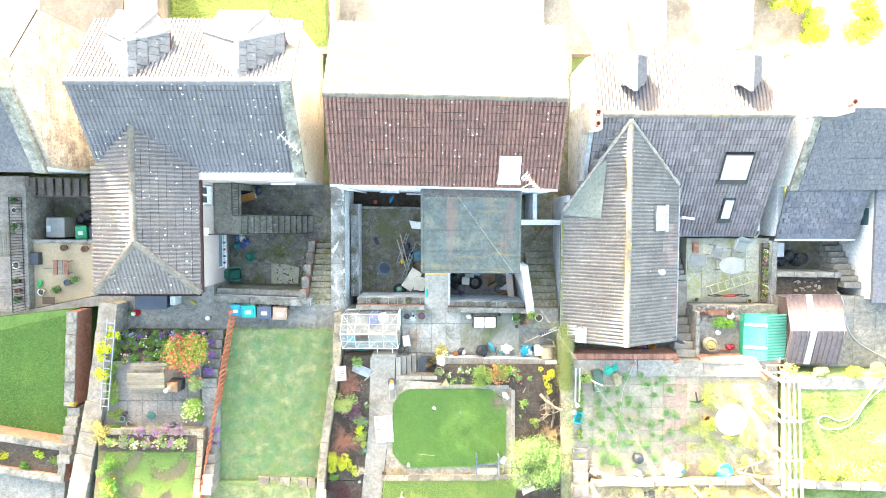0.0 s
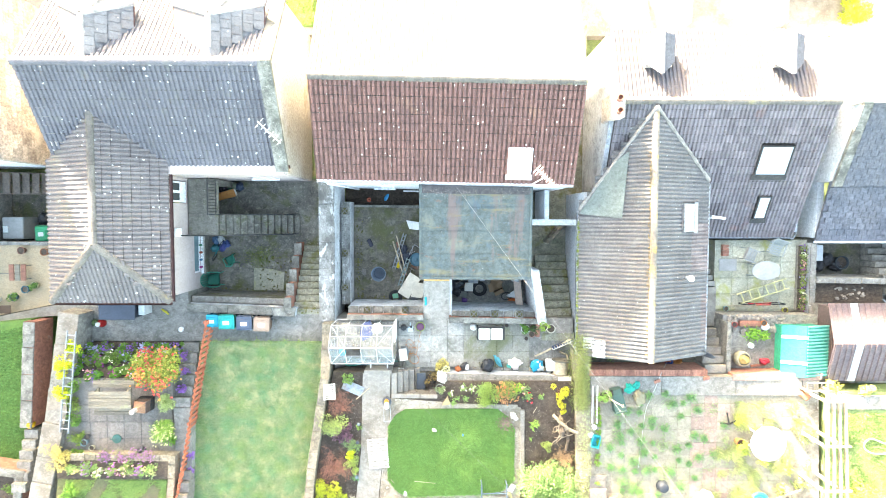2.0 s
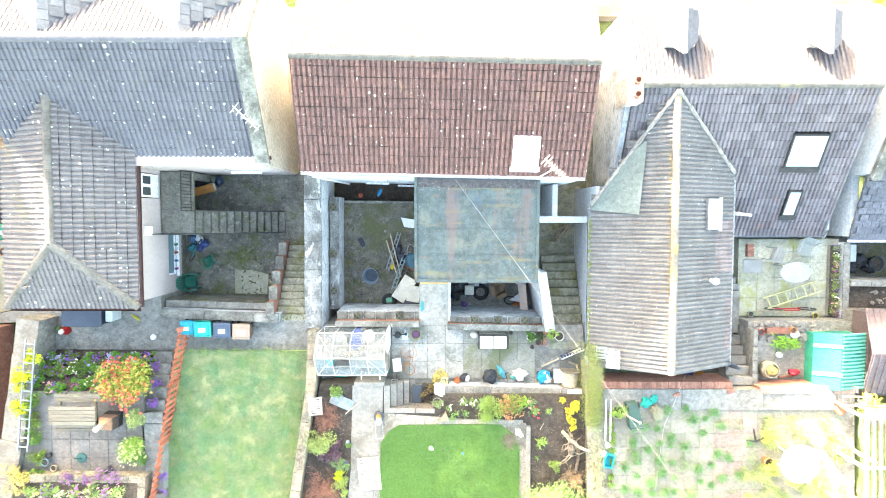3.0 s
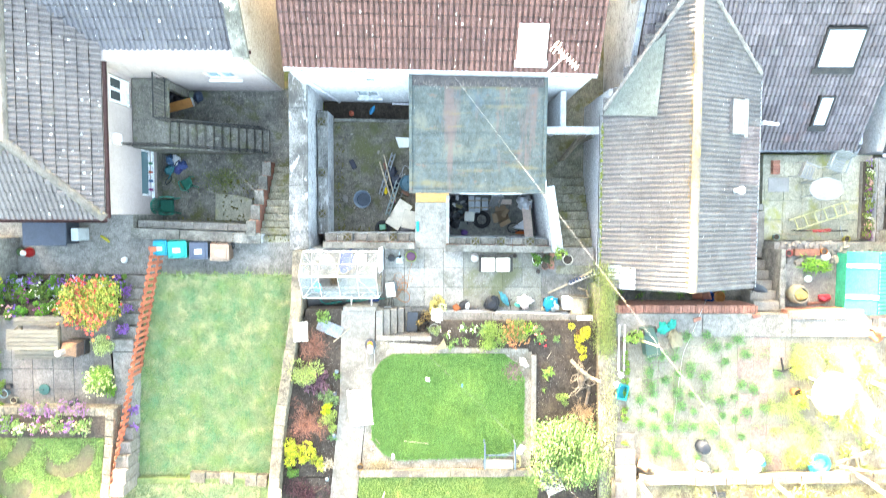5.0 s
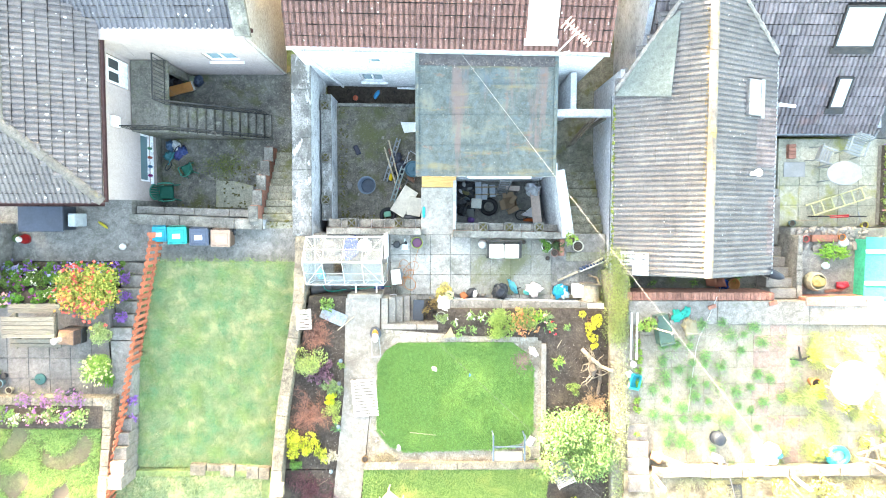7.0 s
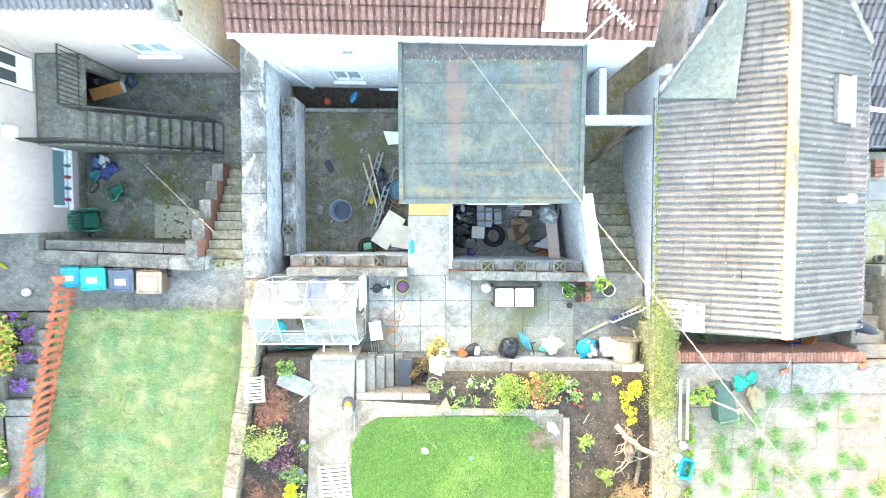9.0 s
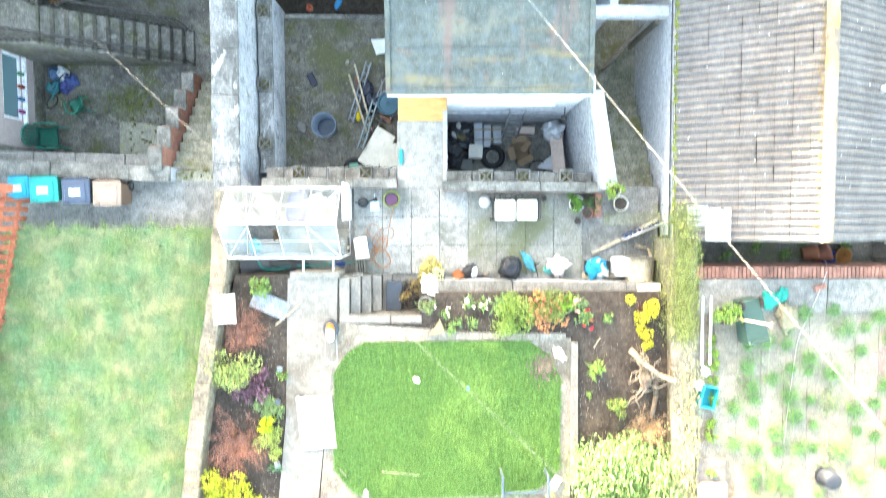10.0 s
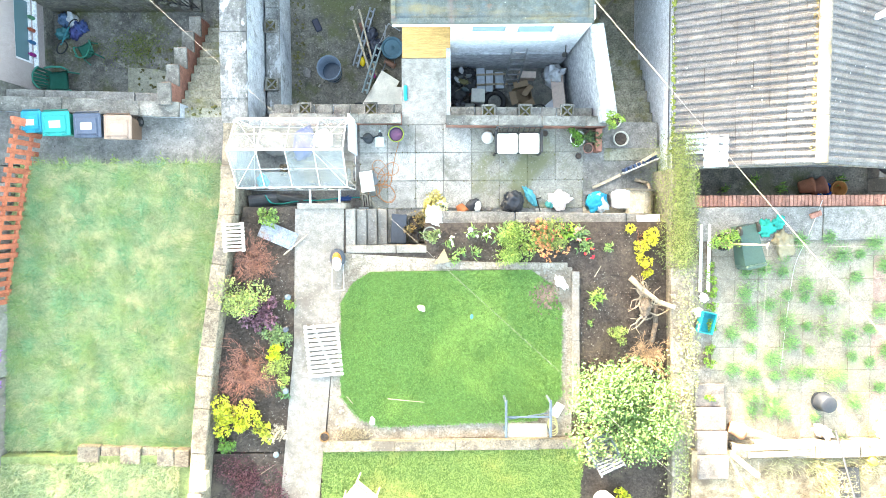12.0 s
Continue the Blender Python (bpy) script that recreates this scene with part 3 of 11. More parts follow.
def tile_mesh(name, w, l, material, roll=0.042, thick=0.032, kind="roman", channel=None):
    """One interlocking roof tile: x across, y up the slope, z out of the roof; channel may colour its hollows with moss
    and painted shade.
    """
    if kind == "roman":
        one = [(0.0, 0.0), (0.34, 0.0), (0.4, roll * 0.7), (0.52, roll), (0.82, roll), (0.94, roll * 0.7)]
        prof = [((u + k) / 2, h) for k in (0, 1) for u, h in one] + [(1.0, 0.0)]
    else:
        prof = [(0, 0.0), (0.02, 0.006), (0.5, 0.007), (0.98, 0.006), (1.0, 0.0)]
    bm = bmesh.new()
    lo = [bm.verts.new((w * u, 0, h + thick)) for u, h in prof]
    hi = [bm.verts.new((w * u, l, h)) for u, h in prof]
    un = [bm.verts.new((w * u, 0, h - 0.004)) for u, h in prof]
    for i in range(len(prof) - 1):
        f = bm.faces.new((lo[i], lo[i + 1], hi[i + 1], hi[i]))
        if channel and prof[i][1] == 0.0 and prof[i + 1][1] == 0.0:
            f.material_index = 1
        bm.faces.new((un[i], un[i + 1], lo[i + 1], lo[i]))
    me = to_mesh(name, bm, material, False)
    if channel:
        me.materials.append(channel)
    return me


def slope_frame(p, across, up):
    """The frame of a roof slope: x across it, y up it, z out."""
    x, y = Vector(across).normalized(), Vector(up).normalized()
    z = x.cross(y)
    m = Matrix((x, y, z)).transposed().to_4x4()
    return Matrix.Translation(p) @ m


def tiled(parent, frame_m, width, length, mesh, w, l, keep=None, seed=0, joined=False, name="tile", stagger=False, cover=0.95):
    """Tiles over a slope, each an object of its own, or joined into one mesh where the slope is only seen from far off."""
    rng = random.Random(seed)
    nx, ny = max(1, round(width / w)), max(1, round(length / l))
    sx, sy = width / nx / w, length / ny / l
    mats = []
    for j in range(ny):
        for i in range(-1 if stagger and j % 2 else 0, nx):
            off = 0.5 * w * sx if stagger and j % 2 else 0
            u, v = i * w * sx + off, j * l * sy
            if keep and not keep(u + w / 2, v + l / 2):
                continue
            if u < -0.01 or u + w * sx > width + 0.01:
                continue
            jig = Matrix.Translation((rng.uniform(-0.003, 0.003), rng.uniform(-0.006, 0.006), rng.uniform(0, 0.004))) @ Matrix.Rotation(rng.uniform(-0.006, 0.006), 4, "Z")
            mats.append(frame_m @ Matrix.Translation((u, v, 0)) @ jig @ Matrix.Diagonal((sx * (0.965 if stagger else 1), sy * cover, 1, 1)))
    if joined:
        co = np.array([v.co for v in mesh.vertices])
        fa = [list(p.vertices) for p in mesh.polygons]
        vs, fs = [], []
        for k, m in enumerate(mats):
            a = np.array(m)
            vs.append(co @ a[:3, :3].T + a[:3, 3])
            fs += [[i + k * len(co) for i in f] for f in fa]
        ob = batch("tiles", np.concatenate(vs), fs, mesh.materials[0], parent, "stuff")
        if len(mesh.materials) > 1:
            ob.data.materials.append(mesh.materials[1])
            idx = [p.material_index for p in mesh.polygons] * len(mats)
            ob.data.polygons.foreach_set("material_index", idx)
        return ob
    for m in mats:
        piece(name, mesh, m, parent)


def flat_poly(bm, pts):
    bm.faces.new([bm.verts.new(p) for p in pts])
    return bm


def thick_poly(pts, depth):
    """A sheet over a flat polygon in space, with thickness below it."""
    bm = bmesh.new()
    p = [Vector(q) for q in pts]
    n = (p[1] - p[0]).cross(p[2] - p[0]).normalized()
    if n.z < 0:
        n = -n
    hi = [bm.verts.new(q) for q in p]
    lo = [bm.verts.new(q - n * depth) for q in p]
    bm.faces.new(hi)
    bm.faces.new(lo[::-1])
    for i in range(len(p)):
        j = (i + 1) % len(p)
        bm.faces.new((hi[i], hi[j], lo[j], lo[i]))
    bmesh.ops.recalc_face_normals(bm, faces=bm.faces)
    return bm


def window_in(parent, m, w, h, glass="window_glass", bars=1, depth=0.08, sill=True, name="window"):
    """A window with frame, panes and sill. m: its frame at the lower left corner, x along the wall, z up, y into the wall."""
    f = 0.055
    bm = bmesh.new()
    for x0, x1, z0, z1 in ((0, f, 0, h), (w - f, w, 0, h), (f, w - f, 0, f), (f, w - f, h - f, h)):
        bx(bm, x0, x1, -0.02, depth, z0, z1, 0.006)
    for k in range(1, bars):
        bx(bm, w * k / bars - f / 2, w * k / bars + f / 2, -0.02, depth, f, h - f, 0.006)
    bm.transform(m)
    win = part(name, bm, M["upvc"], parent, "white plastic window frame")
    bm = box(f * 0.8, w - f * 0.8, 0.02, 0.04, f * 0.8, h - f * 0.8)
    bm.transform(m)
    part("pane", bm, M[glass], win)
    if sill:
        bm = box(-0.06, w + 0.06, -0.13, 0.0, -0.06, -0.002, 0.008)
        bm.transform(m)
        part("sill", bm, M["upvc"], win)
    return win


def wall_panel(m, w, h, thick, holes=()):
    """A wall with openings through it. m: its frame at the lower left corner, x along the wall, y into it, z up. holes: (x0, x1, z0, z1)."""
    bm = bmesh.new()
    xs = sorted({0.0, w, *(v for q in holes for v in q[:2])})
    for a, b in zip(xs, xs[1:]):
        cuts = sorted((q[2], q[3]) for q in holes if q[0] <= a + 1e-6 and q[1] >= b - 1e-6)
        z = 0.0
        for lo, hi in [*cuts, (h, h)]:
            if lo - z > 1e-3:
                bx(bm, a, b, 0, thick, z, lo)
            z = hi
    bmesh.ops.remove_doubles(bm, verts=bm.verts, dist=1e-4)
    bm.transform(m)
    return bm


BACK = Matrix.Identity(4)                       # a wall that faces -y
EAST = Matrix.Rotation(radians(90), 4, "Z")     # a wall that faces +x
WEST = Matrix.Rotation(radians(-90), 4, "Z")    # a wall that faces -x


def frame_at(x, y, z, turn=BACK):
    return Matrix.Translation((x, y, z)) @ turn


def gable(x0, x1, prof, z0):
    """A gable wall between x0 and x1: prof lists (y, z) along its top."""
    bm = bmesh.new()
    a = [(prof[0][0], z0), (prof[-1][0], z0)] + [p for p in prof[::-1]]
    l = [bm.verts.new((x0, y, z)) for y, z in a]
    r = [bm.verts.new((x1, y, z)) for y, z in a]
    bm.faces.new(l)
    bm.faces.new(r[::-1])
    for i in range(len(a)):
        j = (i + 1) % len(a)
        bm.faces.new((l[i], r[i], r[j], l[j]))
    bmesh.ops.recalc_face_normals(bm, faces=bm.faces)
    return bm


def ridge_tiles(parent, p, q, mat="ridge", r=0.13, step=0.42):
    """Half-round ridge tiles from p to q, each a piece."""
    p, q = Vector(p), Vector(q)
    n = max(1, round((q - p).length / step))
    bm = bmesh.new()
    L = (q - p).length / n
    k = 8
    a = [[bm.verts.new((i * L * 0.99, r * (1 + 0.06 * (1 - i)) * math.cos(math.pi * j / k), r * 0.8 * math.sin(math.pi * j / k))) for j in range(k + 1)] for i in (0, 1)]
    for j in range(k):
        bm.faces.new((a[0][j], a[1][j], a[1][j + 1], a[0][j + 1]))
    bm.faces.new(a[0][::-1])
    bmesh.ops.recalc_face_normals(bm, faces=bm.faces)
    me = to_mesh("ridge_tile", bm, M[mat])
    d = (q - p).normalized()
    up = Vector((0, 0, 1))
    side = up.cross(d).normalized()
    rot = Matrix((d, side, d.cross(side))).transposed().to_4x4()
    for i in range(n):
        piece("ridge_tile", me, Matrix.Translation(p + d * (i * L) - Vector((0, 0, 0.03))) @ rot, parent)


def gutter(parent, p, q, mat="gutter", r=0.06):
    bm = bmesh.new()
    p, q = Vector(p), Vector(q)
    d = (q - p).normalized()
    s = Vector((0, 0, 1)).cross(d).normalized()
    k = 6
    rows = []
    for e in (p, q):
        ring = []
        for rr in (r, r * 0.8):
            ring.append([bm.verts.new(e + s * (rr * math.cos(math.pi + math.pi * j / k)) + Vector((0, 0, rr * math.sin(math.pi + math.pi * j / k)))) for j in range(k + 1)])
        rows.append(ring)
    for j in range(k):
        for ring in (0, 1):
            bm.faces.new((rows[0][ring][j], rows[1][ring][j], rows[1][ring][j + 1], rows[0][ring][j + 1]))
    bmesh.ops.recalc_face_normals(bm, faces=bm.faces)
    return part("gutter", bm, M[mat], parent)


def pipe(parent, pts, r=0.04, mat="gutter", name="downpipe"):
    bm = bmesh.new()
    for a, b in zip(pts, pts[1:]):
        cyl(bm, a, b, r, r, 8)
    return part(name, bm, M[mat] if isinstance(mat, str) else mat, parent)


def steps(name, x0, x1, y0, z0, y1, z1, n, base, mat, label, axis="y", category="steps"):
    """A flight of n solid steps that starts at height z0 and ends at z1; each step is a part."""
    ob = placed(name, ((x0 + x1) / 2, (y0 + y1) / 2, min(base, z0, z1)), label, category, kind="structure")
    for i in range(n):
        a, b = y0 + (y1 - y0) * i / n, y0 + (y1 - y0) * (i + 1) / n
        z = z0 + (z1 - z0) * (i + (1 if z1 > z0 else 0)) / n
        lo, hi = min(a, b), max(a, b)
        bm = box(x0, x1, lo + 0.004, hi - 0.004, base, z, 0.012) if axis == "y" else box(lo + 0.004, hi - 0.004, x0, x1, base, z, 0.012)
        part("step", bm, mat, ob)
    return ob


def ground(name, pts, z, mat, label, base=-2.75, category="ground"):
    return solid(name, prism(pts, base, z), mat, label, category, kind="structure")


def flags(name, poly_fn, x0, x1, y0, y1, z, sx, sy, mat, base_ob, gap=0.012, rise=0.02, seed=0, rot=0.0, alt=None, alt_fn=None):
    """Paving slabs laid in a grid over a base: each a piece with its own height and edges."""
    rng = random.Random(seed)
    meshes = []
    for mm in [mat] + ([alt] if alt else []):
        bm = box(-sx / 2 + gap, sx / 2 - gap, -sy / 2 + gap, sy / 2 - gap, 0, 0.05, 0.008)
        meshes.append(to_mesh(name, bm, mm))
    nx, ny = int((x1 - x0) / sx + 0.5), int((y1 - y0) / sy + 0.5)
    for j in range(ny):
        for i in range(nx):
            x, y = x0 + (i + 0.5) * sx, y0 + (j + 0.5) * sy
            if not poly_fn(x, y):
                continue
            me = meshes[1] if alt and alt_fn(x, y, rng) else meshes[0]
            m = Matrix.Translation((x, y, (z(x, y) if callable(z) else z) - 0.05 + rise + rng.uniform(-0.005, 0.005))) @ Matrix.Rotation(radians(rot) + rng.uniform(-0.008, 0.008), 4, "Z") @ Matrix.Rotation(rng.uniform(-0.008, 0.008), 4, "X")
            piece("slab", me, m, base_ob)

# ---- the ground: yards at the houses' feet, gardens terraced up the hill behind them ----
YARD, PIT, PATIO, GARD = -1.95, -2.15, 0.0, 0.82
gxs = [-400, -120, -60, -40, 40, 60, 120, 400]
gprof = [(400, -3.0), (60, -2.3), (14, -2.8), (1.5, -2.8), (-1.0, -1.6), (-9.0, 0.5), (-12, 0.9), (-60, 3.5), (-400, 10)]
bm = bmesh.new()
gv = [[bm.verts.new((x, y, z)) for x in gxs] for y, z in gprof]
for a, b in zip(gv, gv[1:]):
    for i in range(len(gxs) - 1):
        bm.faces.new((a[i], b[i], b[i + 1], a[i + 1]))
solid("ground", bm, M["turf_dry"], "rough grassy hillside ground under the houses", "ground", kind="structure")

ground("yard_floor_left", [(-9.6, 5.8), (-4.5, 5.8), (-4.5, 1.0), (-9.6, 1.0)], -1.9, M["yard_pale"], "damp stained concrete floor of the sunken yard", category="floor")
ground("pit_floor", [(0.1, 2.4), (3.2, 2.4), (3.2, 0.7), (0.1, 0.7)], PIT, M["path"], "dark damp concrete floor of the sunken pit", category="floor")
ground("drain_strip", [(-4.1, 5.5), (-0.6, 5.5), (-0.6, 4.7), (-4.1, 4.7)], -2.42, M["soil"], "dark earth drain strip along the house wall", category="soil")
ground("yard_floor_middle", [(-4.1, 4.7), (0.1, 4.7), (0.1, 0.7), (-4.1, 0.7)], YARD, M["yard"], "dark mossy concrete floor of the sunken back yard", category="floor")
ground("gap_floor", [(2.7, 5.3), (3.62, 5.3), (3.62, 2.4), (2.7, 2.4)], YARD, M["steps_moss"], "mossy floor beside the extension", category="floor")
ground("passage_floor", [(3.62, 12), (5.4, 12), (5.4, 4.4), (4.8, 2.85), (3.62, 2.85)], YARD + 0.02, M["steps_moss"], "mossy passage floor between two houses", category="floor")
ground("path_left", [(-13.5, 1.62), (-9.46, 1.62), (-9.46, 0.92), (-5.6, 0.77), (-4.62, 0.77), (-4.35, 0.6), (-4.35, -0.22), (-13.6, -0.22)], 0.05, M["path"], "worn concrete path behind the yard wall", category="path")
patio_floor = ground("patio", [(-4.2, 0.62), (4.6, 0.62), (4.6, -1.35), (-4.2, -1.35)], PATIO - 0.02, M["path"], "concrete patio with worn square slabs", category="patio")
ground("lawn_ground_middle", [(-8.9, -0.22), (-4.4, -0.22), (-4.95, -6.15), (-9.75, -6.15)], [0.25, 0.25, 0.8, 0.8], M["turf_dry"], "rough overgrown lawn ground", category="lawn")
ground("lawn_ground_upper", [(-9.77, -6.2), (-5.15, -6.2), (-5.7, -12), (-10.8, -12)], 0.98, M["turf_dry"], "upper lawn behind a row of stones", category="lawn")
ground("garden_ground", [(-4.05, -1.15), (-2.0, -1.15), (-2.0, -1.95), (-0.4, -1.95), (-0.4, -1.5), (4.5, -1.5), (4.65, -6.2), (-4.95, -6.2)], GARD, M["soil"], "dark bare soil of the garden beds", category="soil")
ground("garden_ground_lower", [(-4.95, -6.24), (4.65, -6.24), (4.8, -12), (-5.6, -12)], GARD, M["soil"], "dark soil beds past the edging wall", category="soil")
ground("lawn_lower", [(-2.5, -6.14), (2.8, -6.14), (2.6, -11.5), (-2.75, -11.5)], GARD + 0.09, M["turf"], "second lawn past the edging wall", category="lawn")
ground("side_strip", [(4.9, -0.3), (9.3, -0.3), (9.3, -1.02), (4.9, -1.02)], 0.0, M["yard"], "damp dark strip behind the brick wall", category="ground")
rgar = ground("garden_ground_right", [(4.9, -1.22), (13.0, -1.22), (13.2, -6.0), (4.9, -6.0)], 1.07, M["worn"], "weedy paved garden ground", category="ground")
ground("garden_back_right", [(4.9, -6.05), (13.2, -6.05), (13.6, -12), (4.9, -12)], 1.3, M["straw"], "overgrown bed at the back of the garden", category="ground")
ryard = ground("yard_right", [(9.95, 3.5), (13.35, 3.5), (13.35, 0.85), (9.95, 0.85)], -0.47, M["flag_moss"], "mossy slabbed yard behind the house", category="patio")
ground("path_right", [(9.1, 1.75), (9.95, 1.75), (9.95, 0.3), (9.1, 0.3)], -0.3, M["pale"], "pale concrete path beside the outbuilding", category="path")
ground("terrace_right", [(9.95, 0.82), (13.35, 0.82), (13.35, -1.2), (9.95, -1.2)], 0.3, M["path"], "small concrete terrace with pots and a shed", category="patio")
ground("yard_far_right", [(13.4, 3.6), (19, 3.6), (19, 2.0), (13.4, 2.0)], -1.6, M["yard"], "dark sunken yard", category="floor")
frp = ground("patio_far_right", [(13.4, 1.18), (20, 1.18), (20, -1.7), (13.4, -1.7)], 0.2, M["path"], "grey concrete slabs round the sheds", category="patio")
ground("lawn_ground_far_right", [(13.2, -1.75), (20, -1.75), (20, -12), (13.3, -12)], 1.15, M["turf_dry"], "sunlit lawn ground", category="lawn")
# left garden with its terraces
ground("bed_ground_left", [(-13.3, -0.25), (-9.75, -0.25), (-9.8, -1.35), (-13.4, -1.35)], [0.15, 0.15, 0.95, 0.95], M["soil"], "sloping flower bed soil", category="soil")
terr = ground("terrace_left", [(-13.4, -1.35), (-9.7, -1.35), (-9.62, -4.0), (-13.6, -4.0)], 1.0, M["flag_grey"], "slabbed terrace under the picnic table", category="patio")
ground("bed_ground_upper_left", [(-13.6, -4.0), (-9.6, -4.0), (-9.65, -4.8), (-13.6, -4.8)], 1.38, M["soil"], "raised flower bed soil", category="soil")
ground("lawn_ground_left", [(-13.6, -4.8), (-9.66, -4.8), (-10.2, -12), (-14.6, -12)], 1.33, M["turf_bare"], "small patchy lawn ground", category="lawn")
ground("lawn_ground_far_left", [(-15.1, 0.6), (-30, -1.0), (-30, -12), (-15.7, -12)], 0.25, M["turf"], "neat lawn ground", category="lawn")
ground("gravel_far_left", [(-17.3, 3.3), (-13.4, 3.3), (-13.4, 1.3), (-14.9, 1.0), (-17.3, 0.5)], -0.62, M["gravel"], "tan gravel patch with garden ornaments", category="gravel")
ground("yard_far_left", [(-17.3, 5.7), (-13.2, 5.7), (-13.2, 3.3), (-17.3, 3.3)], -2.05, M["yard"], "dark sunken yard", category="floor")
ground("path_far_left", [(-17.3, 0.48), (-14.9, 0.98), (-13.4, 1.25), (-13.4, 0.7), (-15.1, 0.6), (-18, -0.3)], -0.3, M["pale"], "pale curved concrete path", category="path")
deck = ground("deck_far_left", [(-17.3, 6.0), (-30, 6.0), (-30, -0.9), (-18.05, -0.35), (-17.3, -0.1)], -0.35, M["decking"], "weathered grey timber deck", category="deck")
# street side
ground("street_gardens", [(-40, 16.5), (40, 16.5), (40, 11.4), (-40, 11.4)], -2.0, M["pale"], "sunlit paved front gardens", base=-2.6, category="pavement")
ground("road", [(-60, 40), (60, 40), (60, 17), (-60, 17)], -2.08, M["asphalt"], "grey asphalt street", base=-2.7, category="road")

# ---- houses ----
T_PAN = {k: tile_mesh("tile", 0.29, 0.29, M[k], channel=M[c]) for k, c in (("tile_red", "tile_moss_shade"), ("tile_grey", "tile_grey"), ("tile_outrigger", "tile_outrigger"))}
T_PAN["tile_red_sunlit"] = tile_mesh("tile", 0.29, 0.29, M["tile_red_sunlit"])
T_PAN["tile_dark"] = tile_mesh("tile", 0.27, 0.28, M["tile_dark"])
T_ROM = {k: tile_mesh("tile", 0.27, 0.27, M[k], roll=0.034) for k in ("tile_brown", "tile_pinkish")}
T_FLAT = tile_mesh("tile", 0.28, 0.33, M["slate_pale"], thick=0.02, kind="flat")
T_SLATE = tile_mesh("tile", 0.26, 0.22, M["slate"], thick=0.012, kind="flat")


def roof_sheet(parent, pts, depth=0.08, mat="batten"):
    return part("roof", thick_poly([(x, y, z - 0.035) for x, y, z in pts], depth), M[mat], parent)


# the middle house, red tiles
red = placed("house", (0, 8, -2.05), "white rendered cottage with a red tiled roof and a flat-roofed extension", "house", "row of houses")
RX0, RX1, RE, RY, RZE, RZR, RFY = -4.35, 4.14, 5.5, 8.54, 1.92, 3.4, 11.4
holes = [(1.9, 2.25, 3.2, 3.8), (1.4, 2.12, 1.0, 2.0)]
part("wall", wall_panel(frame_at(RX0 + 0.15, 5.4, -2.65), RX1 - RX0 - 0.3, 4.5, 0.3, holes), M["white"], red)
part("wall", wall_panel(frame_at(RX0 + 0.15, 10.6, -2.05), RX1 - RX0 - 0.3, 4.3, 0.3), M["white"], red)
gp = [(5.55, RZE - 0.1), (RY, RZR - 0.1), (11.2, RZE - 0.1)]
part("wall", gable(RX0 + 0.12, RX0 + 0.42, gp, -2.05), M["buff"], red, "buff rendered gable wall")
part("wall", gable(RX1 - 0.42, RX1 - 0.12, gp, -2.05), M["white"], red)
for x0, x1, z0, z1 in holes:
    window_in(red, frame_at(RX0 + 0.15 + x0, 5.46, -2.65 + z0), x1 - x0, z1 - z0, bars=1 if x1 - x0 < 0.6 else 2)
rs = roof_sheet(red, [(RX0, RE, RZE), (RX1, RE, RZE), (RX1, RY, RZR), (RX0, RY, RZR)])
L_red = math.hypot(RY - RE, RZR - RZE)
fr = slope_frame((RX0, RE, RZE + 0.012), (1, 0, 0), (0, RY - RE, RZR - RZE))
VEL = (1.9, 2.68, 5.78, 6.62)   # roof window: x0, x1, y0, y1
k = L_red / (RY - RE)
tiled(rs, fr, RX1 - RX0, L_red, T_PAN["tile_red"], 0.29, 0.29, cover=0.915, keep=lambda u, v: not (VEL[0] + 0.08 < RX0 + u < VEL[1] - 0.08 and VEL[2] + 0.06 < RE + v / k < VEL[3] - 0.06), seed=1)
ridge_tiles(rs, (RX0, RY, RZR + 0.03), (RX1, RY, RZR + 0.03))
rf = roof_sheet(red, [(RX0, RY, RZR), (RX1, RY, RZR), (RX1, RFY, RZE), (RX0, RFY, RZE)])
tiled(rf, slope_frame((RX1, RFY, RZE + 0.012), (-1, 0, 0), (0, RY - RFY, RZR - RZE)), RX1 - RX0, math.hypot(RFY - RY, RZR - RZE), T_PAN["tile_red_sunlit"], 0.29, 0.29, cover=0.99, seed=2, joined=True)
gutter(red, (RX0, RE - 0.05, RZE - 0.02), (RX1, RE - 0.05, RZE - 0.02), "upvc")


def rooflight(parent, fr, u0, u1, v0, v1, frame_mat, label="roof window with a grey frame"):
    """A roof window on a slope's frame."""
    bm = bmesh.new()
    f = 0.06
    for a in ((u0, u0 + f, v0, v1), (u1 - f, u1, v0, v1), (u0 + f, u1 - f, v0, v0 + f), (u0 + f, u1 - f, v1 - f, v1)):
        bx(bm, *a, -0.02, 0.14, 0.008)
    bx(bm, u0 - 0.05, u1 + 0.05, v0 - 0.16, v0 + 0.005, 0.075, 0.095, 0.006)
    bm.transform(fr)
    w = part("window", bm, frame_mat, parent, label)
    bm = box(u0 + 0.05, u1 - 0.05, v0 + 0.05, v1 - 0.05, 0.105, 0.12)
    bm.transform(fr)
    part("pane", bm, M["rooflight"], w)


rooflight(red, fr, VEL[0] - RX0, VEL[1] - RX0, (VEL[2] - RE) * k, (VEL[3] - RE) * k, M["upvc"], "roof window with pale flashing")
pipe(red, [(RX0 + 0.35, 5.36, 1.8), (-3.55, 5.36, -2.3)], 0.04, "upvc")
pipe(red, [(-1.75, 5.33, -2.2), (-0.95, 5.33, -2.25)], 0.035, "upvc", "waste_pipe")
turn(red, -1.1, (0, 5.5))

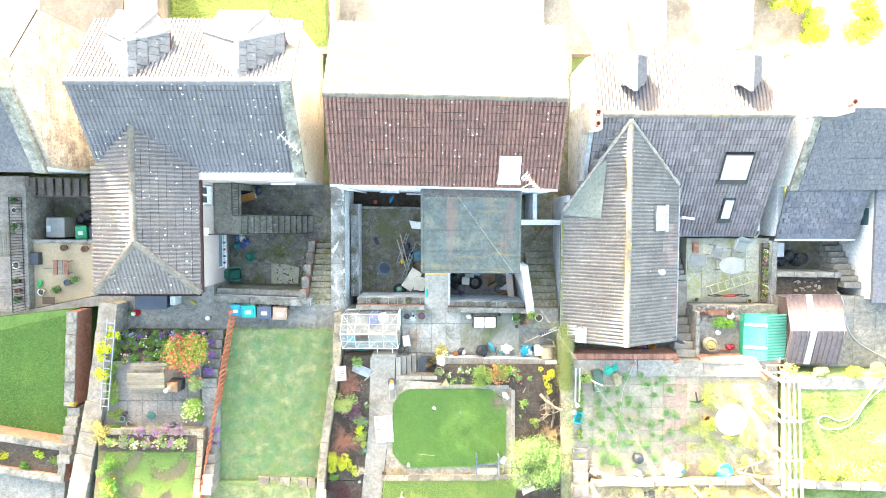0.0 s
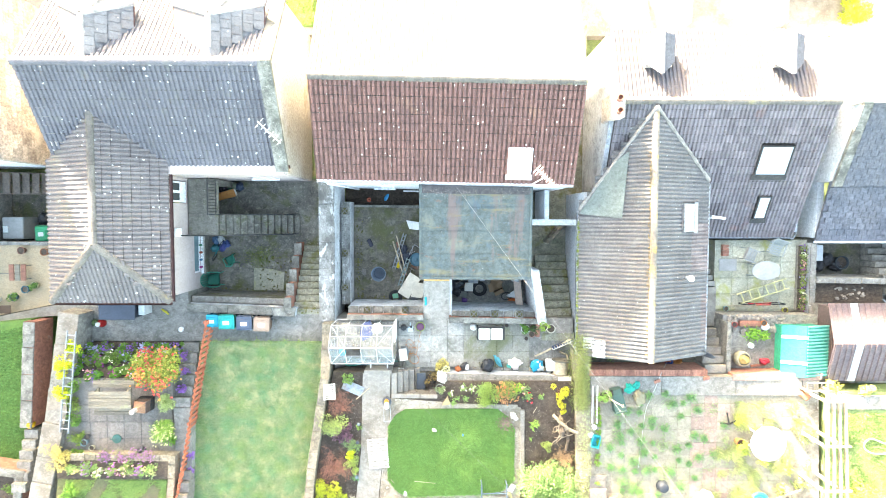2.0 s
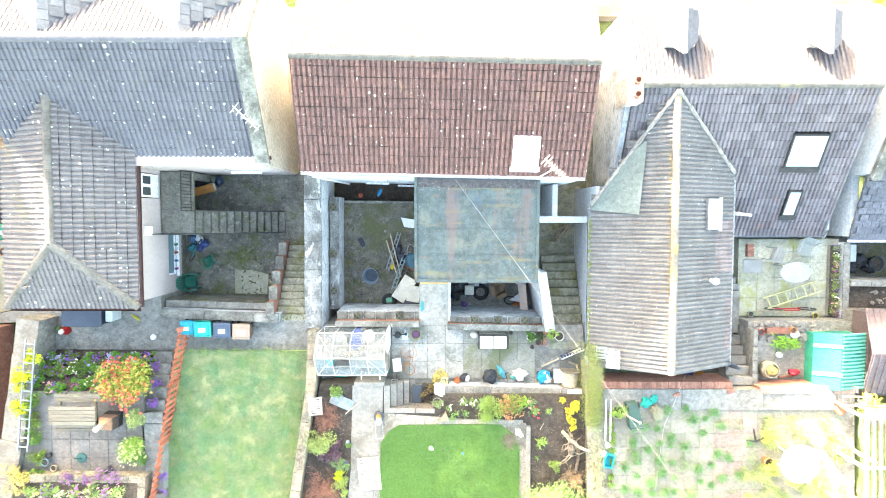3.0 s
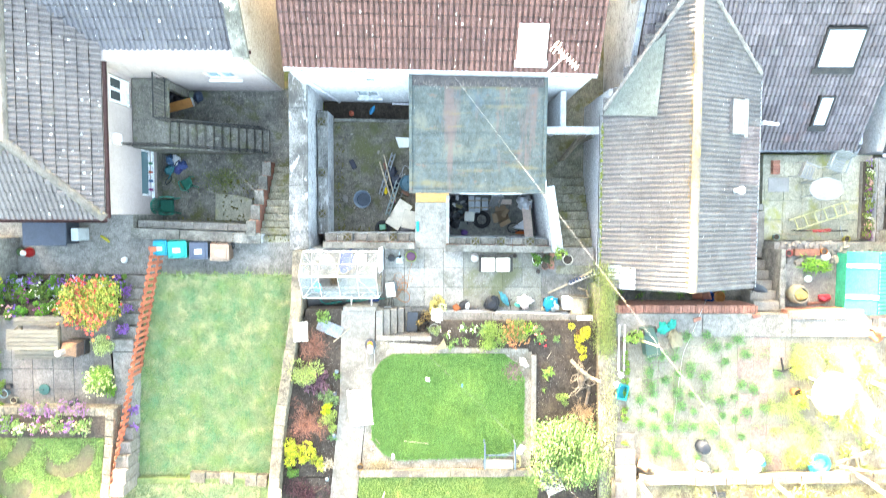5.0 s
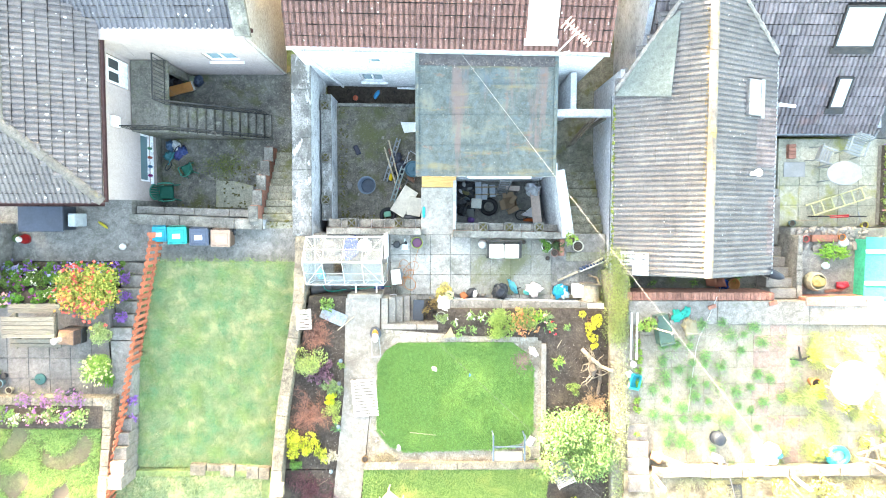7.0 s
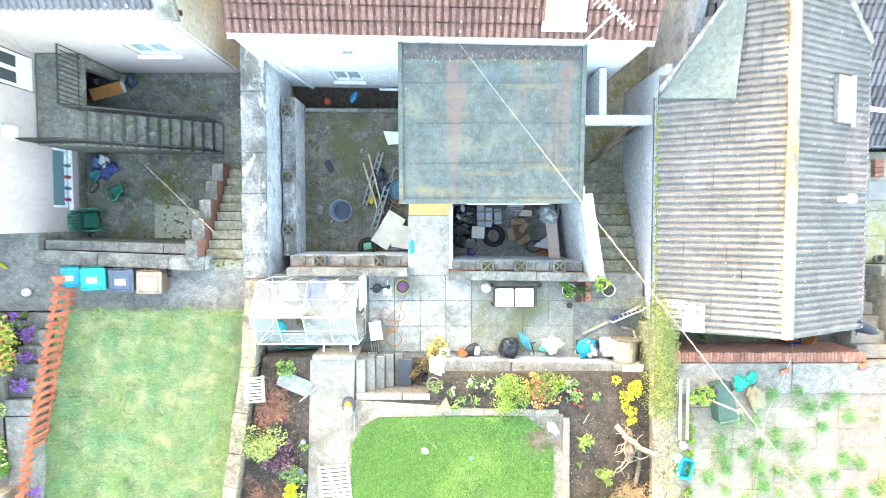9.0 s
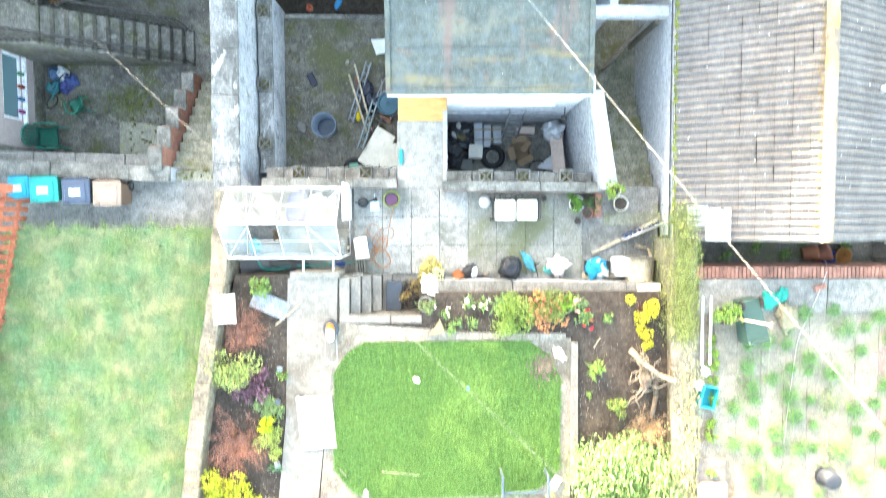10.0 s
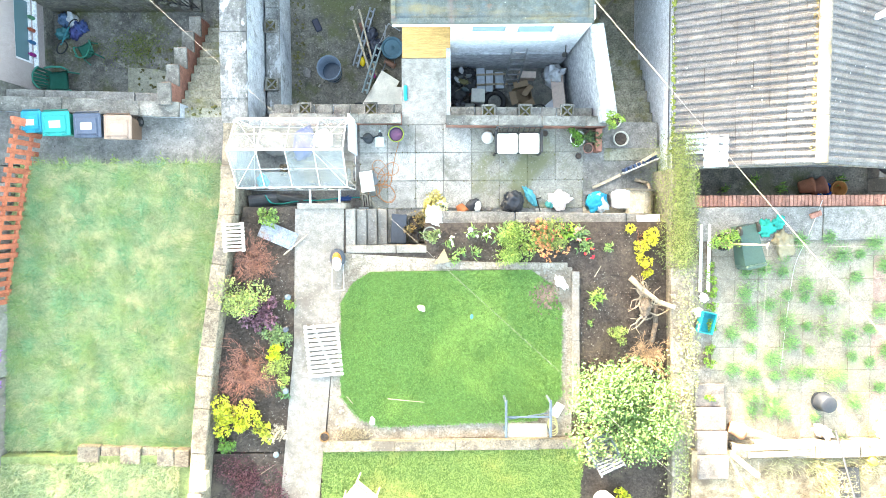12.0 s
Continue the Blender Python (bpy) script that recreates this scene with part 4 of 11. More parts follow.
# its extension
EX0, EX1, EY0, EY1 = -0.93, 2.77, 2.26, 5.44
ext = placed("extension", (1, 3.8, YARD), "white rendered extension with a patched green-grey felt flat roof", "house extension")
eh = [(0.37, 1.15, 2.78, 3.38), (1.28, 2.1, 2.72, 3.36)]
bm = wall_panel(frame_at(0.16, 2.33, PIT - 0.1), 2.71, 3.75, 0.25, eh)
part("wall", bm, M["white"], ext)
bm = box(0.17, 2.86, 2.29, 2.332, PIT - 0.1, -0.85)
part("wall", bm, M["pebble"], ext, "grey pebbledash base")
part("wall", wall_panel(frame_at(2.68, 2.581, PIT, EAST), 2.8, 3.62, 0.25), M["white"], ext)
part("wall", wall_panel(frame_at(-0.82, 5.38, -2.5, WEST), 2.35, 3.97, 0.25), M["white"], ext)
part("wall", wall_panel(frame_at(-0.82, 3.03, YARD), 1.23, 3.42, 0.2, [(0.2, 1.0, 1.95, 3.2)]), M["white"], ext)
part("wall", box(0.16, 0.41, 2.582, 3.02, 0.0, 1.47), M["white"], ext)
part("door", box(-0.62, 0.18, 3.1, 3.15, 0.0, 1.25, 0.005), M["upvc"], ext, "white back door")
for x0, x1, z0, z1 in eh:
    window_in(ext, frame_at(0.16 + x0, 2.36, PIT - 0.1 + z0), x1 - x0, z1 - z0)
zs = [1.56, 1.56, 1.82, 1.82]
bm = prism([(EX0, EY0), (EX1, EY0), (EX1, EY1), (EX0, EY1)], [z - 0.05 for z in zs], zs)
part("roof", bm, M["felt"], ext, "green-grey felt flat roof with rust stains")
bm = bmesh.new()
prism([(EX0 - 0.03, EY0 - 0.03), (EX1 + 0.03, EY0 - 0.03), (EX1 + 0.03, EY0), (EX0 - 0.03, EY0)], 1.36, 1.55, bm)
for xa, xb in ((EX0 - 0.03, EX0), (EX1, EX1 + 0.03)):
    prism([(xa, EY0), (xb, EY0), (xb, EY1), (xa, EY1)], [1.38, 1.38, 1.64, 1.64], [1.55, 1.55, 1.81, 1.81], bm)
part("fascia", bm, M["upvc"], ext)
bm = bmesh.new()
for a, b, c, d in (((EX0 - 0.04), EX0 + 0.05, EY0, EY1), (EX1 - 0.05, EX1 + 0.04, EY0, EY1)):
    prism([(a, c), (b, c), (b, d), (a, d)], [1.54, 1.54, 1.80, 1.80], [1.595, 1.595, 1.855, 1.855], bm)
prism([(EX0 - 0.04, EY0 - 0.04), (EX1 + 0.04, EY0 - 0.04), (EX1 + 0.04, EY0 + 0.06), (EX0 - 0.04, EY0 + 0.06)], 1.54, 1.592, bm)
part("edge_trim", bm, M["felt"], ext)
part("gravel_strip", prism([(EX0 + 0.06, 5.12), (EX1 - 0.06, 5.08), (EX1 - 0.06, 5.42), (EX0 + 0.06, 5.42)], 1.76, [1.808, 1.804, 1.832, 1.832]), M["tile_soot"], ext, "dark gritty strip along the house wall")
for j in range(1, 4):
    y = EY0 + (EY1 - EY0) * j / 4
    z = 1.56 + 0.26 * j / 4
    part("felt_lap", prism([(EX0 + 0.06, y), (EX1 - 0.06, y + 0.01), (EX1 - 0.06, y + 0.05), (EX0 + 0.06, y + 0.04)], z, z + 0.012), M["felt"], ext)
pipe(ext, [(EX0 - 0.02, EY1 - 0.02, 1.85), (EX0 - 0.02, EY1 - 0.02, 0.4), (EX0 - 0.05, EY1 - 0.05, YARD)], 0.045, "upvc")
# the porch slab to its door
ground("walkway", [(-0.88, 1.99), (0.08, 1.99), (0.08, 0.6), (-0.88, 0.6)], 0.0, M["flag"], "grey concrete bridge slab to the back door", category="path")
solid("porch_floor", prism([(-0.86, 3.02), (0.159, 3.02), (0.159, 2.0), (-0.86, 2.0)], YARD, 0.02), M["ply"], "orange-brown plywood boards on the porch floor", "floor", kind="structure")

# the left house with its outrigger
LX0, LX1, LE, LY, LZE, LZR, LFY = -12.9, -5.22, 6.02, 8.9, 1.94, 3.9, 11.55
lh = placed("house", (-9, 8, -1.95), "cream rendered house with grey tiled roof, dormers and a hipped outrigger", "house", "row of houses")
lholes = [(2.35, 3.25, 1.75, 2.6)]
part("wall", wall_panel(frame_at(-9.45, 5.72, -1.95), 4.05, 3.95, 0.3, lholes), M["cream"], lh)
window_in(lh, frame_at(-9.45 + 2.35, 5.78, -1.95 + 1.75), 0.9, 0.85, bars=2)
gp = [(5.75, LZE - 0.1), (LY, LZR - 0.1), (11.3, LZE - 0.2)]
part("wall", gable(LX1 - 0.4, LX1 - 0.1, gp, -1.95), M["buff"], lh, "buff rendered gable wall with damp stains")
part("wall", gable(LX0 + 0.1, LX0 + 0.4, gp, -1.95), M["rubble"], lh)
part("wall", wall_panel(frame_at(LX0 + 0.4, 11.0, -1.95), LX1 - LX0 - 0.8, 3.9, 0.3), M["cream"], lh)
bm = bmesh.new()
for s, e in (((5.8, LZE), (LY, LZR)), ((11.5, LZE), (LY, LZR))):
    a = [(LX1 - 0.42, s[0], s[1] + 0.0), (LX1 - 0.02, s[0], s[1]), (LX1 - 0.02, e[0], e[1]), (LX1 - 0.42, e[0], e[1])]
    prism([(p[0], p[1]) for p in a], [p[2] - 0.05 for p in a], [p[2] + 0.12 for p in a], bm)
part("gable_coping", bm, M["coping"], lh, "mossy pale gable coping")
ae2 = placed("aerial", (LX1 - 0.4, 6.9, 2.7), "small white television aerial on the gable", "aerial")
part("mast", cyl(bmesh.new(), (LX1 - 0.3, 6.9, 2.7), (LX1 - 0.3, 6.9, 3.6), 0.018, None, 6), M["upvc"], ae2)
part("boom", cyl(bmesh.new(), (LX1 - 0.55, 7.2, 3.55), (LX1 + 0.15, 6.55, 3.6), 0.014, None, 6), M["upvc"], ae2)
for k in range(6):
    a = Vector((LX1 - 0.5, 7.15, 3.56)).lerp(Vector((LX1 + 0.12, 6.58, 3.6)), k / 5)
    n = Vector((0.62, 0.75, 0)) * (0.2 if k == 0 else 0.12)
    part("element", cyl(bmesh.new(), a - n, a + n, 0.008, None, 5), M["upvc"], ae2)
ls = roof_sheet(lh, [(LX0, LE, LZE), (LX1 - 0.4, LE, LZE), (LX1 - 0.4, LY, LZR), (LX0, LY, LZR)])
L_l = math.hypot(LY - LE, LZR - LZE)
frl = slope_frame((LX0, LE, LZE + 0.012), (1, 0, 0), (0, LY - LE, LZR - LZE))
OX0, OX1, OY0, ORX, ORZ, OHY = -13.15, -9.2, 1.5, -11.15, 2.98, 3.45   # outrigger: eaves, front eave, ridge x and z, hip point y
zo = 2.0


def under_outrigger(u, v):
    x, y = LX0 + u, LE + v * (LY - LE) / L_l
    z = LZE + v * (LZR - LZE) / L_l
    return OX0 < x < OX1 and z < zo + (ORZ - zo) * (1 - abs(x - ORX) / 2.0) - 0.24


tiled(ls, frl, LX1 - 0.4 - LX0, L_l, T_PAN["tile_grey"], 0.29, 0.29, cover=0.915, keep=lambda u, v: not under_outrigger(u, v), seed=3)
ridge_tiles(ls, (LX0, LY, LZR + 0.03), (LX1 - 0.4, LY, LZR + 0.03), "tile_grey")
lf = roof_sheet(lh, [(LX0, LY, LZR), (LX1 - 0.4, LY, LZR), (LX1 - 0.4, LFY, LZE), (LX0, LFY, LZE)])
tiled(lf, slope_frame((LX1 - 0.4, LFY, LZE + 0.012), (-1, 0, 0), (0, LY - LFY, LZR - LZE)), LX1 - 0.4 - LX0, L_l * 0.95, T_PAN["tile_grey"], 0.29, 0.29, seed=4, joined=True)
gutter(lh, (OX1 + 0.1, LE - 0.05, LZE - 0.03), (LX1, LE - 0.05, LZE - 0.03))
# canted dormers to the street
for cx, w in ((-10.8, 1.12), (-7.06, 1.38)):
    yv, yb, ys, yf, ze, za = 10.28, 8.98, 10.85, 11.5, 3.05, 3.92
    wf = w * 0.6
    plan = [(cx - w + 0.1, 9.9), (cx + w - 0.1, 9.9), (cx + w - 0.1, ys), (cx + wf, yf - 0.1), (cx - wf, yf - 0.1), (cx - w + 0.1, ys)]
    dm = part("dormer", prism(plan, 1.9, ze - 0.02), M["buff"], lh, "canted dormer with a piended tiled roof")
    apex, back = (cx, yv, za), (cx, yb, za - 0.06)
    eave = [(cx + w, 10.0, ze), (cx + w, ys, ze), (cx + wf, yf, ze), (cx - wf, yf, ze), (cx - w, ys, ze), (cx - w, 10.0, ze)]
    faces = [(eave[1], apex, back, eave[0]), (eave[1], eave[2], apex), (eave[2], eave[3], apex), (eave[3], eave[4], apex), (eave[5], back, apex, eave[4])]
    for q, pts in enumerate(faces):
        dr_ = part("dormer_roof", thick_poly(pts, 0.05), M["slate_pale"], dm)
        if q == 0:
            run, rise = w, za - ze
            fd = slope_frame((cx + w, yb, ze + 0.012), (0, 1, 0), (-run, 0, rise))
            q_l = math.hypot(run, rise)
            tiled(dr_, fd, ys - yb, q_l, T_FLAT, 0.28, 0.33, keep=lambda u, v, q_l=q_l: u > (1.02 + 0.15) * (1 - v / q_l) and u < (yv - yb) + (ys - yv) * (1 - v / q_l) + 0.05, seed=31, stagger=True)
    for e in (eave[1], eave[4]):
        ridge_tiles(dm, (e[0], e[1], e[2] + 0.03), (cx, yv, za + 0.03), "ridge_pale", 0.09, 0.36)
    for e in (eave[2], eave[3]):
        ridge_tiles(dm, (e[0], e[1], e[2] + 0.02), (cx, yv, za + 0.02), "ridge_pale", 0.07, 0.36)
    ridge_tiles(dm, (cx, yb, za - 0.04), (cx, yv, za + 0.02), "ridge_pale", 0.08, 0.36)
    for a, b in zip(eave, eave[1:]):
        part("eaves_gutter", cyl(bmesh.new(), (a[0], a[1], ze - 0.03), (b[0], b[1], ze - 0.03), 0.04, None, 6), M["gutter"], dm)
# outrigger walls
oh_ = [(0.6, 2.05, 0.8, 1.4), (3.2, 4.0, 1.95, 3.15)]
part("wall", wall_panel(frame_at(-9.45, 1.6, -1.95, EAST), 4.15, 3.85, 0.3, oh_), M["cream"], lh)
part("wall", box(-12.9, -9.75, 1.6, 1.9, -1.95, 1.9), M["cream"], lh)
part("wall", box(-12.9, -12.6, 1.9, 5.75, -1.95, 1.9), M["rubble"], lh)
part("wall", box(-9.46, -9.42, 1.62, 5.7, -1.95, -1.55), M["yard_pale"], lh, "grey stained wall foot")
window_in(lh, frame_at(-9.5, 1.6 + 0.6, -1.95 + 0.8, EAST), 1.45, 0.6, bars=1)
dr = part("door", box(-9.53, -9.48, 4.83, 5.57, 0.02, 1.18, 0.004), M["upvc"], lh, "white half-glazed door")
for y0 in (4.9, 5.25):
    part("pane", box(-9.482, -9.474, y0, y0 + 0.25, 0.55, 1.05), M["dark_glass"], dr)
part("vent_box", box(-9.45, -9.33, 3.62, 3.92, 0.75, 1.1, 0.02), M["upvc"], lh, "white box on the outrigger wall")
od = roof_sheet(lh, [(OX1, OY0, zo), (OX1, 5.9, zo), (ORX, 7.7, ORZ), (ORX, OHY, ORZ)])
L_o = math.hypot(OX1 - ORX, ORZ - zo)
fro = slope_frame((OX1, OY0, zo + 0.012), (0, 1, 0), (ORX - OX1, 0, ORZ - zo))


def on_slope(u, v, ow=0.16):
    t = v / L_o
    return u > t * (OHY - OY0) - ow and OY0 + u < 5.9 + t * 1.75 + ow


tiled(od, fro, 6.2, L_o, T_PAN["tile_outrigger"], 0.29, 0.29, keep=on_slope, seed=5)
ow_ = roof_sheet(lh, [(OX0, OY0, zo), (ORX, OHY, ORZ), (ORX, 7.7, ORZ), (OX0, 5.9, zo)])
frw = slope_frame((OX0, OY0 + 6.2, zo + 0.012), (0, -1, 0), (ORX - OX0, 0, ORZ - zo))
tiled(ow_, frw, 6.2, L_o, T_PAN["tile_outrigger"], 0.29, 0.29, keep=lambda u, v: on_slope(6.2 - u, v), seed=6)
oh2 = roof_sheet(lh, [(OX0, OY0, zo), (OX1, OY0, zo), (ORX, OHY, ORZ)])
L_h = math.hypot(OHY - OY0, ORZ - zo)
tiled(oh2, slope_frame((OX0, OY0, zo + 0.012), (1, 0, 0), (0, OHY - OY0, ORZ - zo)), OX1 - OX0, L_h, T_PAN["tile_outrigger"], 0.29, 0.29, cover=0.91,
      keep=lambda u, v: (v / L_h) * (ORX - OX0) - 0.1 < u < (OX1 - OX0) - (v / L_h) * (OX1 - ORX) + 0.1, seed=7)
ridge_tiles(od, (ORX, OHY, ORZ + 0.04), (ORX, 7.6, ORZ + 0.04), "ridge", 0.12)
ridge_tiles(oh2, (OX0, OY0, zo + 0.05), (ORX, OHY, ORZ + 0.06), "ridge", 0.12)
ridge_tiles(oh2, (OX1, OY0, zo + 0.05), (ORX, OHY, ORZ + 0.06), "ridge", 0.12)
gutter(lh, (OX1 + 0.06, OY0, zo - 0.05), (OX1 + 0.06, 5.85, zo - 0.05))
gutter(lh, (OX0, OY0 - 0.06, zo - 0.05), (OX1, OY0 - 0.06, zo - 0.05))

# the outbuilding on the other side, brown tiles
CX0, CX1, CRX, CY0, CY1, CZE, CZR = 4.52, 8.96, 6.7, -0.46, 7.9, 1.06, 2.26
ob_ = placed("outrigger", (6.8, 3.5, -2), "white painted outbuilding with brown ribbed roof tiles", "outbuilding")
part("wall", wall_panel(frame_at(4.68, 5.2, -2.0, WEST), 5.6, 3.04, 0.3), M["white"], ob_, "patchy white painted side wall")
part("wall", wall_panel(frame_at(8.8, -0.36, -2.0, EAST), 8.0, 3.04, 0.3), M["white_old"], ob_)
bm = bmesh.new()
a = [(4.68, -2.0), (8.8, -2.0), (8.8, 1.02), (CRX, 2.18), (4.68, 1.02)]
f0 = [bm.verts.new((x, -0.36, z)) for x, z in a]
f1 = [bm.verts.new((x, -0.06, z)) for x, z in a]
bm.faces.new(f0)
bm.faces.new(f1[::-1])
for i in range(5):
    bm.faces.new((f0[i], f1[i], f1[(i + 1) % 5], f0[(i + 1) % 5]))
bmesh.ops.recalc_face_normals(bm, faces=bm.faces)
part("wall", bm, M["white_old"], ob_)
L_c = math.hypot(CRX - CX0, CZR - CZE)
cl = roof_sheet(ob_, [(CX0, CY0, CZE), (CRX, CY0, CZR), (CRX, CY1, CZR), (CX0 + 0.0, 4.6, CZE)])
frc = slope_frame((CX0, CY1, CZE + 0.012), (0, -1, 0), (CRX - CX0, 0, CZR - CZE))
tiled(cl, frc, CY1 - CY0, L_c, T_ROM["tile_brown"], 0.27, 0.27, cover=0.985, keep=lambda u, v: CY1 - u < 4.72 + (v / L_c) * 3.5, seed=8)
cr = roof_sheet(ob_, [(CX1, CY0, CZE), (CX1, 5.6, CZE), (CRX, CY1, CZR), (CRX, CY0, CZR)])
frd = slope_frame((CX1, CY0, CZE + 0.012), (0, 1, 0), (CRX - CX1, 0, CZR - CZE))
SKY = (3.85, 4.8, 0.75, 1.3)
reddish = lambda u, v: (0.6 < u < 2.2 and v < 0.35) or (2.9 < u < 4.6 and v < 1.0 - 0.35 * abs(u - 3.8))
whole = lambda u, v: CY0 + u < 5.75 + (v / L_c) * 2.4 and not (SKY[0] - CY0 + 0.08 < u < SKY[1] - CY0 - 0.08 and SKY[2] + 0.08 < v < SKY[3] - 0.08)
tiled(cr, frd, CY1 - CY0, L_c, T_ROM["tile_brown"], 0.27, 0.27, cover=0.985, keep=lambda u, v: whole(u, v) and not reddish(u, v), seed=9)
tiled(cr, frd, CY1 - CY0, L_c, T_ROM["tile_pinkish"], 0.27, 0.27, cover=0.985, keep=lambda u, v: whole(u, v) and reddish(u, v), seed=10)
rooflight(ob_, frd, SKY[0] - CY0, SKY[1] - CY0, SKY[2], SKY[3], M["alu"])
ridge_tiles(cl, (CRX, CY0, CZR + 0.05), (CRX, CY1, CZR + 0.04), "ridge_ochre", 0.11)
# grey membrane patch over the valley
pat = [frc @ Vector((CY1 - y, v, 0.1)) for y, v in ((4.45, 0.03), (4.3, 1.48), (6.5, 1.68), (6.2, 1.25))]
part("roof_patch", thick_poly([tuple(p) for p in pat], 0.015), M["membrane"], ob_, "grey-green membrane patch over the valley")
bm = bmesh.new()
prism([(CX0, CY0 - 0.02), (CRX, CY0 - 0.02), (CRX, CY0 + 0.02), (CX0, CY0 + 0.02)], [CZE - 0.14, CZR - 0.14, CZR - 0.14, CZE - 0.14], [CZE, CZR, CZR, CZE], bm)
prism([(CRX, CY0 - 0.02), (CX1, CY0 - 0.02), (CX1, CY0 + 0.02), (CRX, CY0 + 0.02)], [CZR - 0.14, CZE - 0.14, CZE - 0.14, CZR - 0.14], [CZR, CZE, CZE, CZR], bm)
part("bargeboard", bm, M["coping"], ob_)
# mortar along both valleys
for xe, ye in ((CX0, 4.6), (CX1, 5.6)):
    n_m = 16
    vm_ = None
    for i in range(n_m):
        t0, t1 = i / n_m, (i + 1.05) / n_m
        p0 = Vector((xe + (CRX - xe) * t0, ye + (CY1 - ye) * t0, CZE + (CZR - CZE) * t0 + 0.08))
        p1 = Vector((xe + (CRX - xe) * t1, ye + (CY1 - ye) * t1, CZE + (CZR - CZE) * t1 + 0.08))
        bm = cyl(bmesh.new(), p0, p1, 0.06 + 0.014 * math.sin(i * 2.3), 0.06 + 0.014 * math.sin(i * 1.7 + 1), 7)
        if vm_ is None:
            vm_ = part("valley_mortar", bm, M["mortar"], ob_, "rough pale mortar fillet along the valley")
        else:
            part("mortar_lump", bm, M["mortar"], vm_)
gutter(ob_, (CX0 - 0.05, CY0, CZE - 0.04), (CX0 - 0.05, 4.5, CZE - 0.04), "alu", 0.04)
gutter(ob_, (CX1 + 0.05, CY0, CZE - 0.04), (CX1 + 0.05, 5.5, CZE - 0.04), "upvc", 0.05)
bm = bmesh.new()
p = frd @ Vector((2.3 - CY0, 1.0, 0.03))
lathe(bm, [(0.06, 0), (0.06, 0.35), (0.1, 0.36), (0.1, 0.42), (0.03, 0.46)], 10, tuple(p))
part("vent_pipe", bm, M["upvc"], ob_)

# the right house behind it
HX0, HX1, HE, HY, HZE, HZR, HFY = 5.45, 12.62, 3.64, 8.08, -0.2, 2.32, 10.6
rh = placed("house", (9, 7, -2), "stone house with a long dark tiled rear roof", "house", "row of houses")
part("wall", gable(HX0 - 0.15, HX0 + 0.15, [(5.3, 0.55), (HY, HZR - 0.1), (10.4, 1.3)], -2.0), M["white_old"], rh, "pale grey gable wall")
part("wall", gable(HX1 - 0.35, HX1 - 0.05, [(3.75, HZE - 0.1), (HY, HZR - 0.1), (10.4, 1.3)], -2.0), M["white_old"], rh)
part("wall", wall_panel(frame_at(8.9, 3.8, -2.0), 3.9, 1.85, 0.3), M["white_old"], rh)
part("wall", wall_panel(frame_at(5.6, 10.1, -2.0), 7.1, 3.2, 0.3), M["white_old"], rh)
hs = roof_sheet(rh, [(8.7, HE, HZE), (HX1, HE, HZE), (HX1, HY, HZR), (HX0, HY, HZR), (HX0, 5.4, HZE + 1.8 * 0.545), (8.7, 5.4, HZE + 1.8 * 0.545)])
L_r = math.hypot(HY - HE, HZR - HZE)
frh = slope_frame((HX0, HE, HZE + 0.012), (1, 0, 0), (0, HY - HE, HZR - HZE))
W1, W2 = (10.45, 11.57, 2.5, 3.62), (10.9, 11.36, 0.78, 1.72)


def on_right(u, v):
    x, y = HX0 + u, HE + v * (HY - HE) / L_r
    low = 4.6 + (x - CX0) / (CRX - CX0) * 3.3 if x < CRX else 5.6 + (CX1 - x) / (CX1 - CRX) * 2.3
    under = CX0 < x < CX1 and y < low - 0.25
    hole = any(a + 0.06 < x < b - 0.06 and c + 0.06 < v < d - 0.06 for a, b, c, d in (W1, W2))
    return not under and not hole and (x > 8.7 or y > 5.4)


tiled(hs, frh, HX1 - HX0, L_r, T_PAN["tile_dark"], 0.27, 0.28, cover=0.915, keep=on_right, seed=10)
for a, b, c, d in (W1, W2):
    rooflight(rh, frh, a - HX0, b - HX0, c, d, M["iron"])
ridge_tiles(hs, (HX0, HY, HZR + 0.03), (HX1, HY, HZR + 0.03), "ridge", 0.12)
hf = roof_sheet(rh, [(HX0, HY, HZR), (HX1, HY, HZR), (HX1, HFY, 1.35), (HX0, HFY, 1.35)])
tiled(hf, slope_frame((HX1, HFY, 1.362), (-1, 0, 0), (0, HY - HFY, HZR - 1.35)), HX1 - HX0, 2.7, T_PAN["tile_dark"], 0.27, 0.28, seed=11, joined=True)
for cx in (6.78, 10.95):
    dm = part("dormer", box(cx - 0.42, cx + 0.42, 9.2, 10.15, 1.2, 2.18), M["rubble"], rh, "small stone dormer with a slated roof")
    for s in (-1, 1):
        part("dormer_roof", thick_poly([(cx, 8.85, 2.52), (cx, 10.2, 2.52), (cx + s * 0.52, 10.2, 2.16), (cx + s * 0.52, 9.35, 2.16)], 0.05), M["slate"], dm)
    ridge_tiles(dm, (cx, 8.9, 2.53), (cx, 10.2, 2.53), "ridge_pale", 0.07, 0.3)
chm = part("chimney", box(5.2, 5.6, 7.5, 8.3, 1.2, 2.6, 0.03), M["rubble"], rh)
for y in (7.7, 8.1):
    part("chimney_pot", lathe(bmesh.new(), [(0.11, 0), (0.09, 0.15), (0.11, 0.17), (0.08, 0.17), (0.06, 0.05)], 12, (5.4, y, 2.6)), M["brick"], chm)
gutter(rh, (8.9, HE - 0.05, HZE - 0.04), (HX1, HE - 0.05, HZE - 0.04), "alu", 0.05)
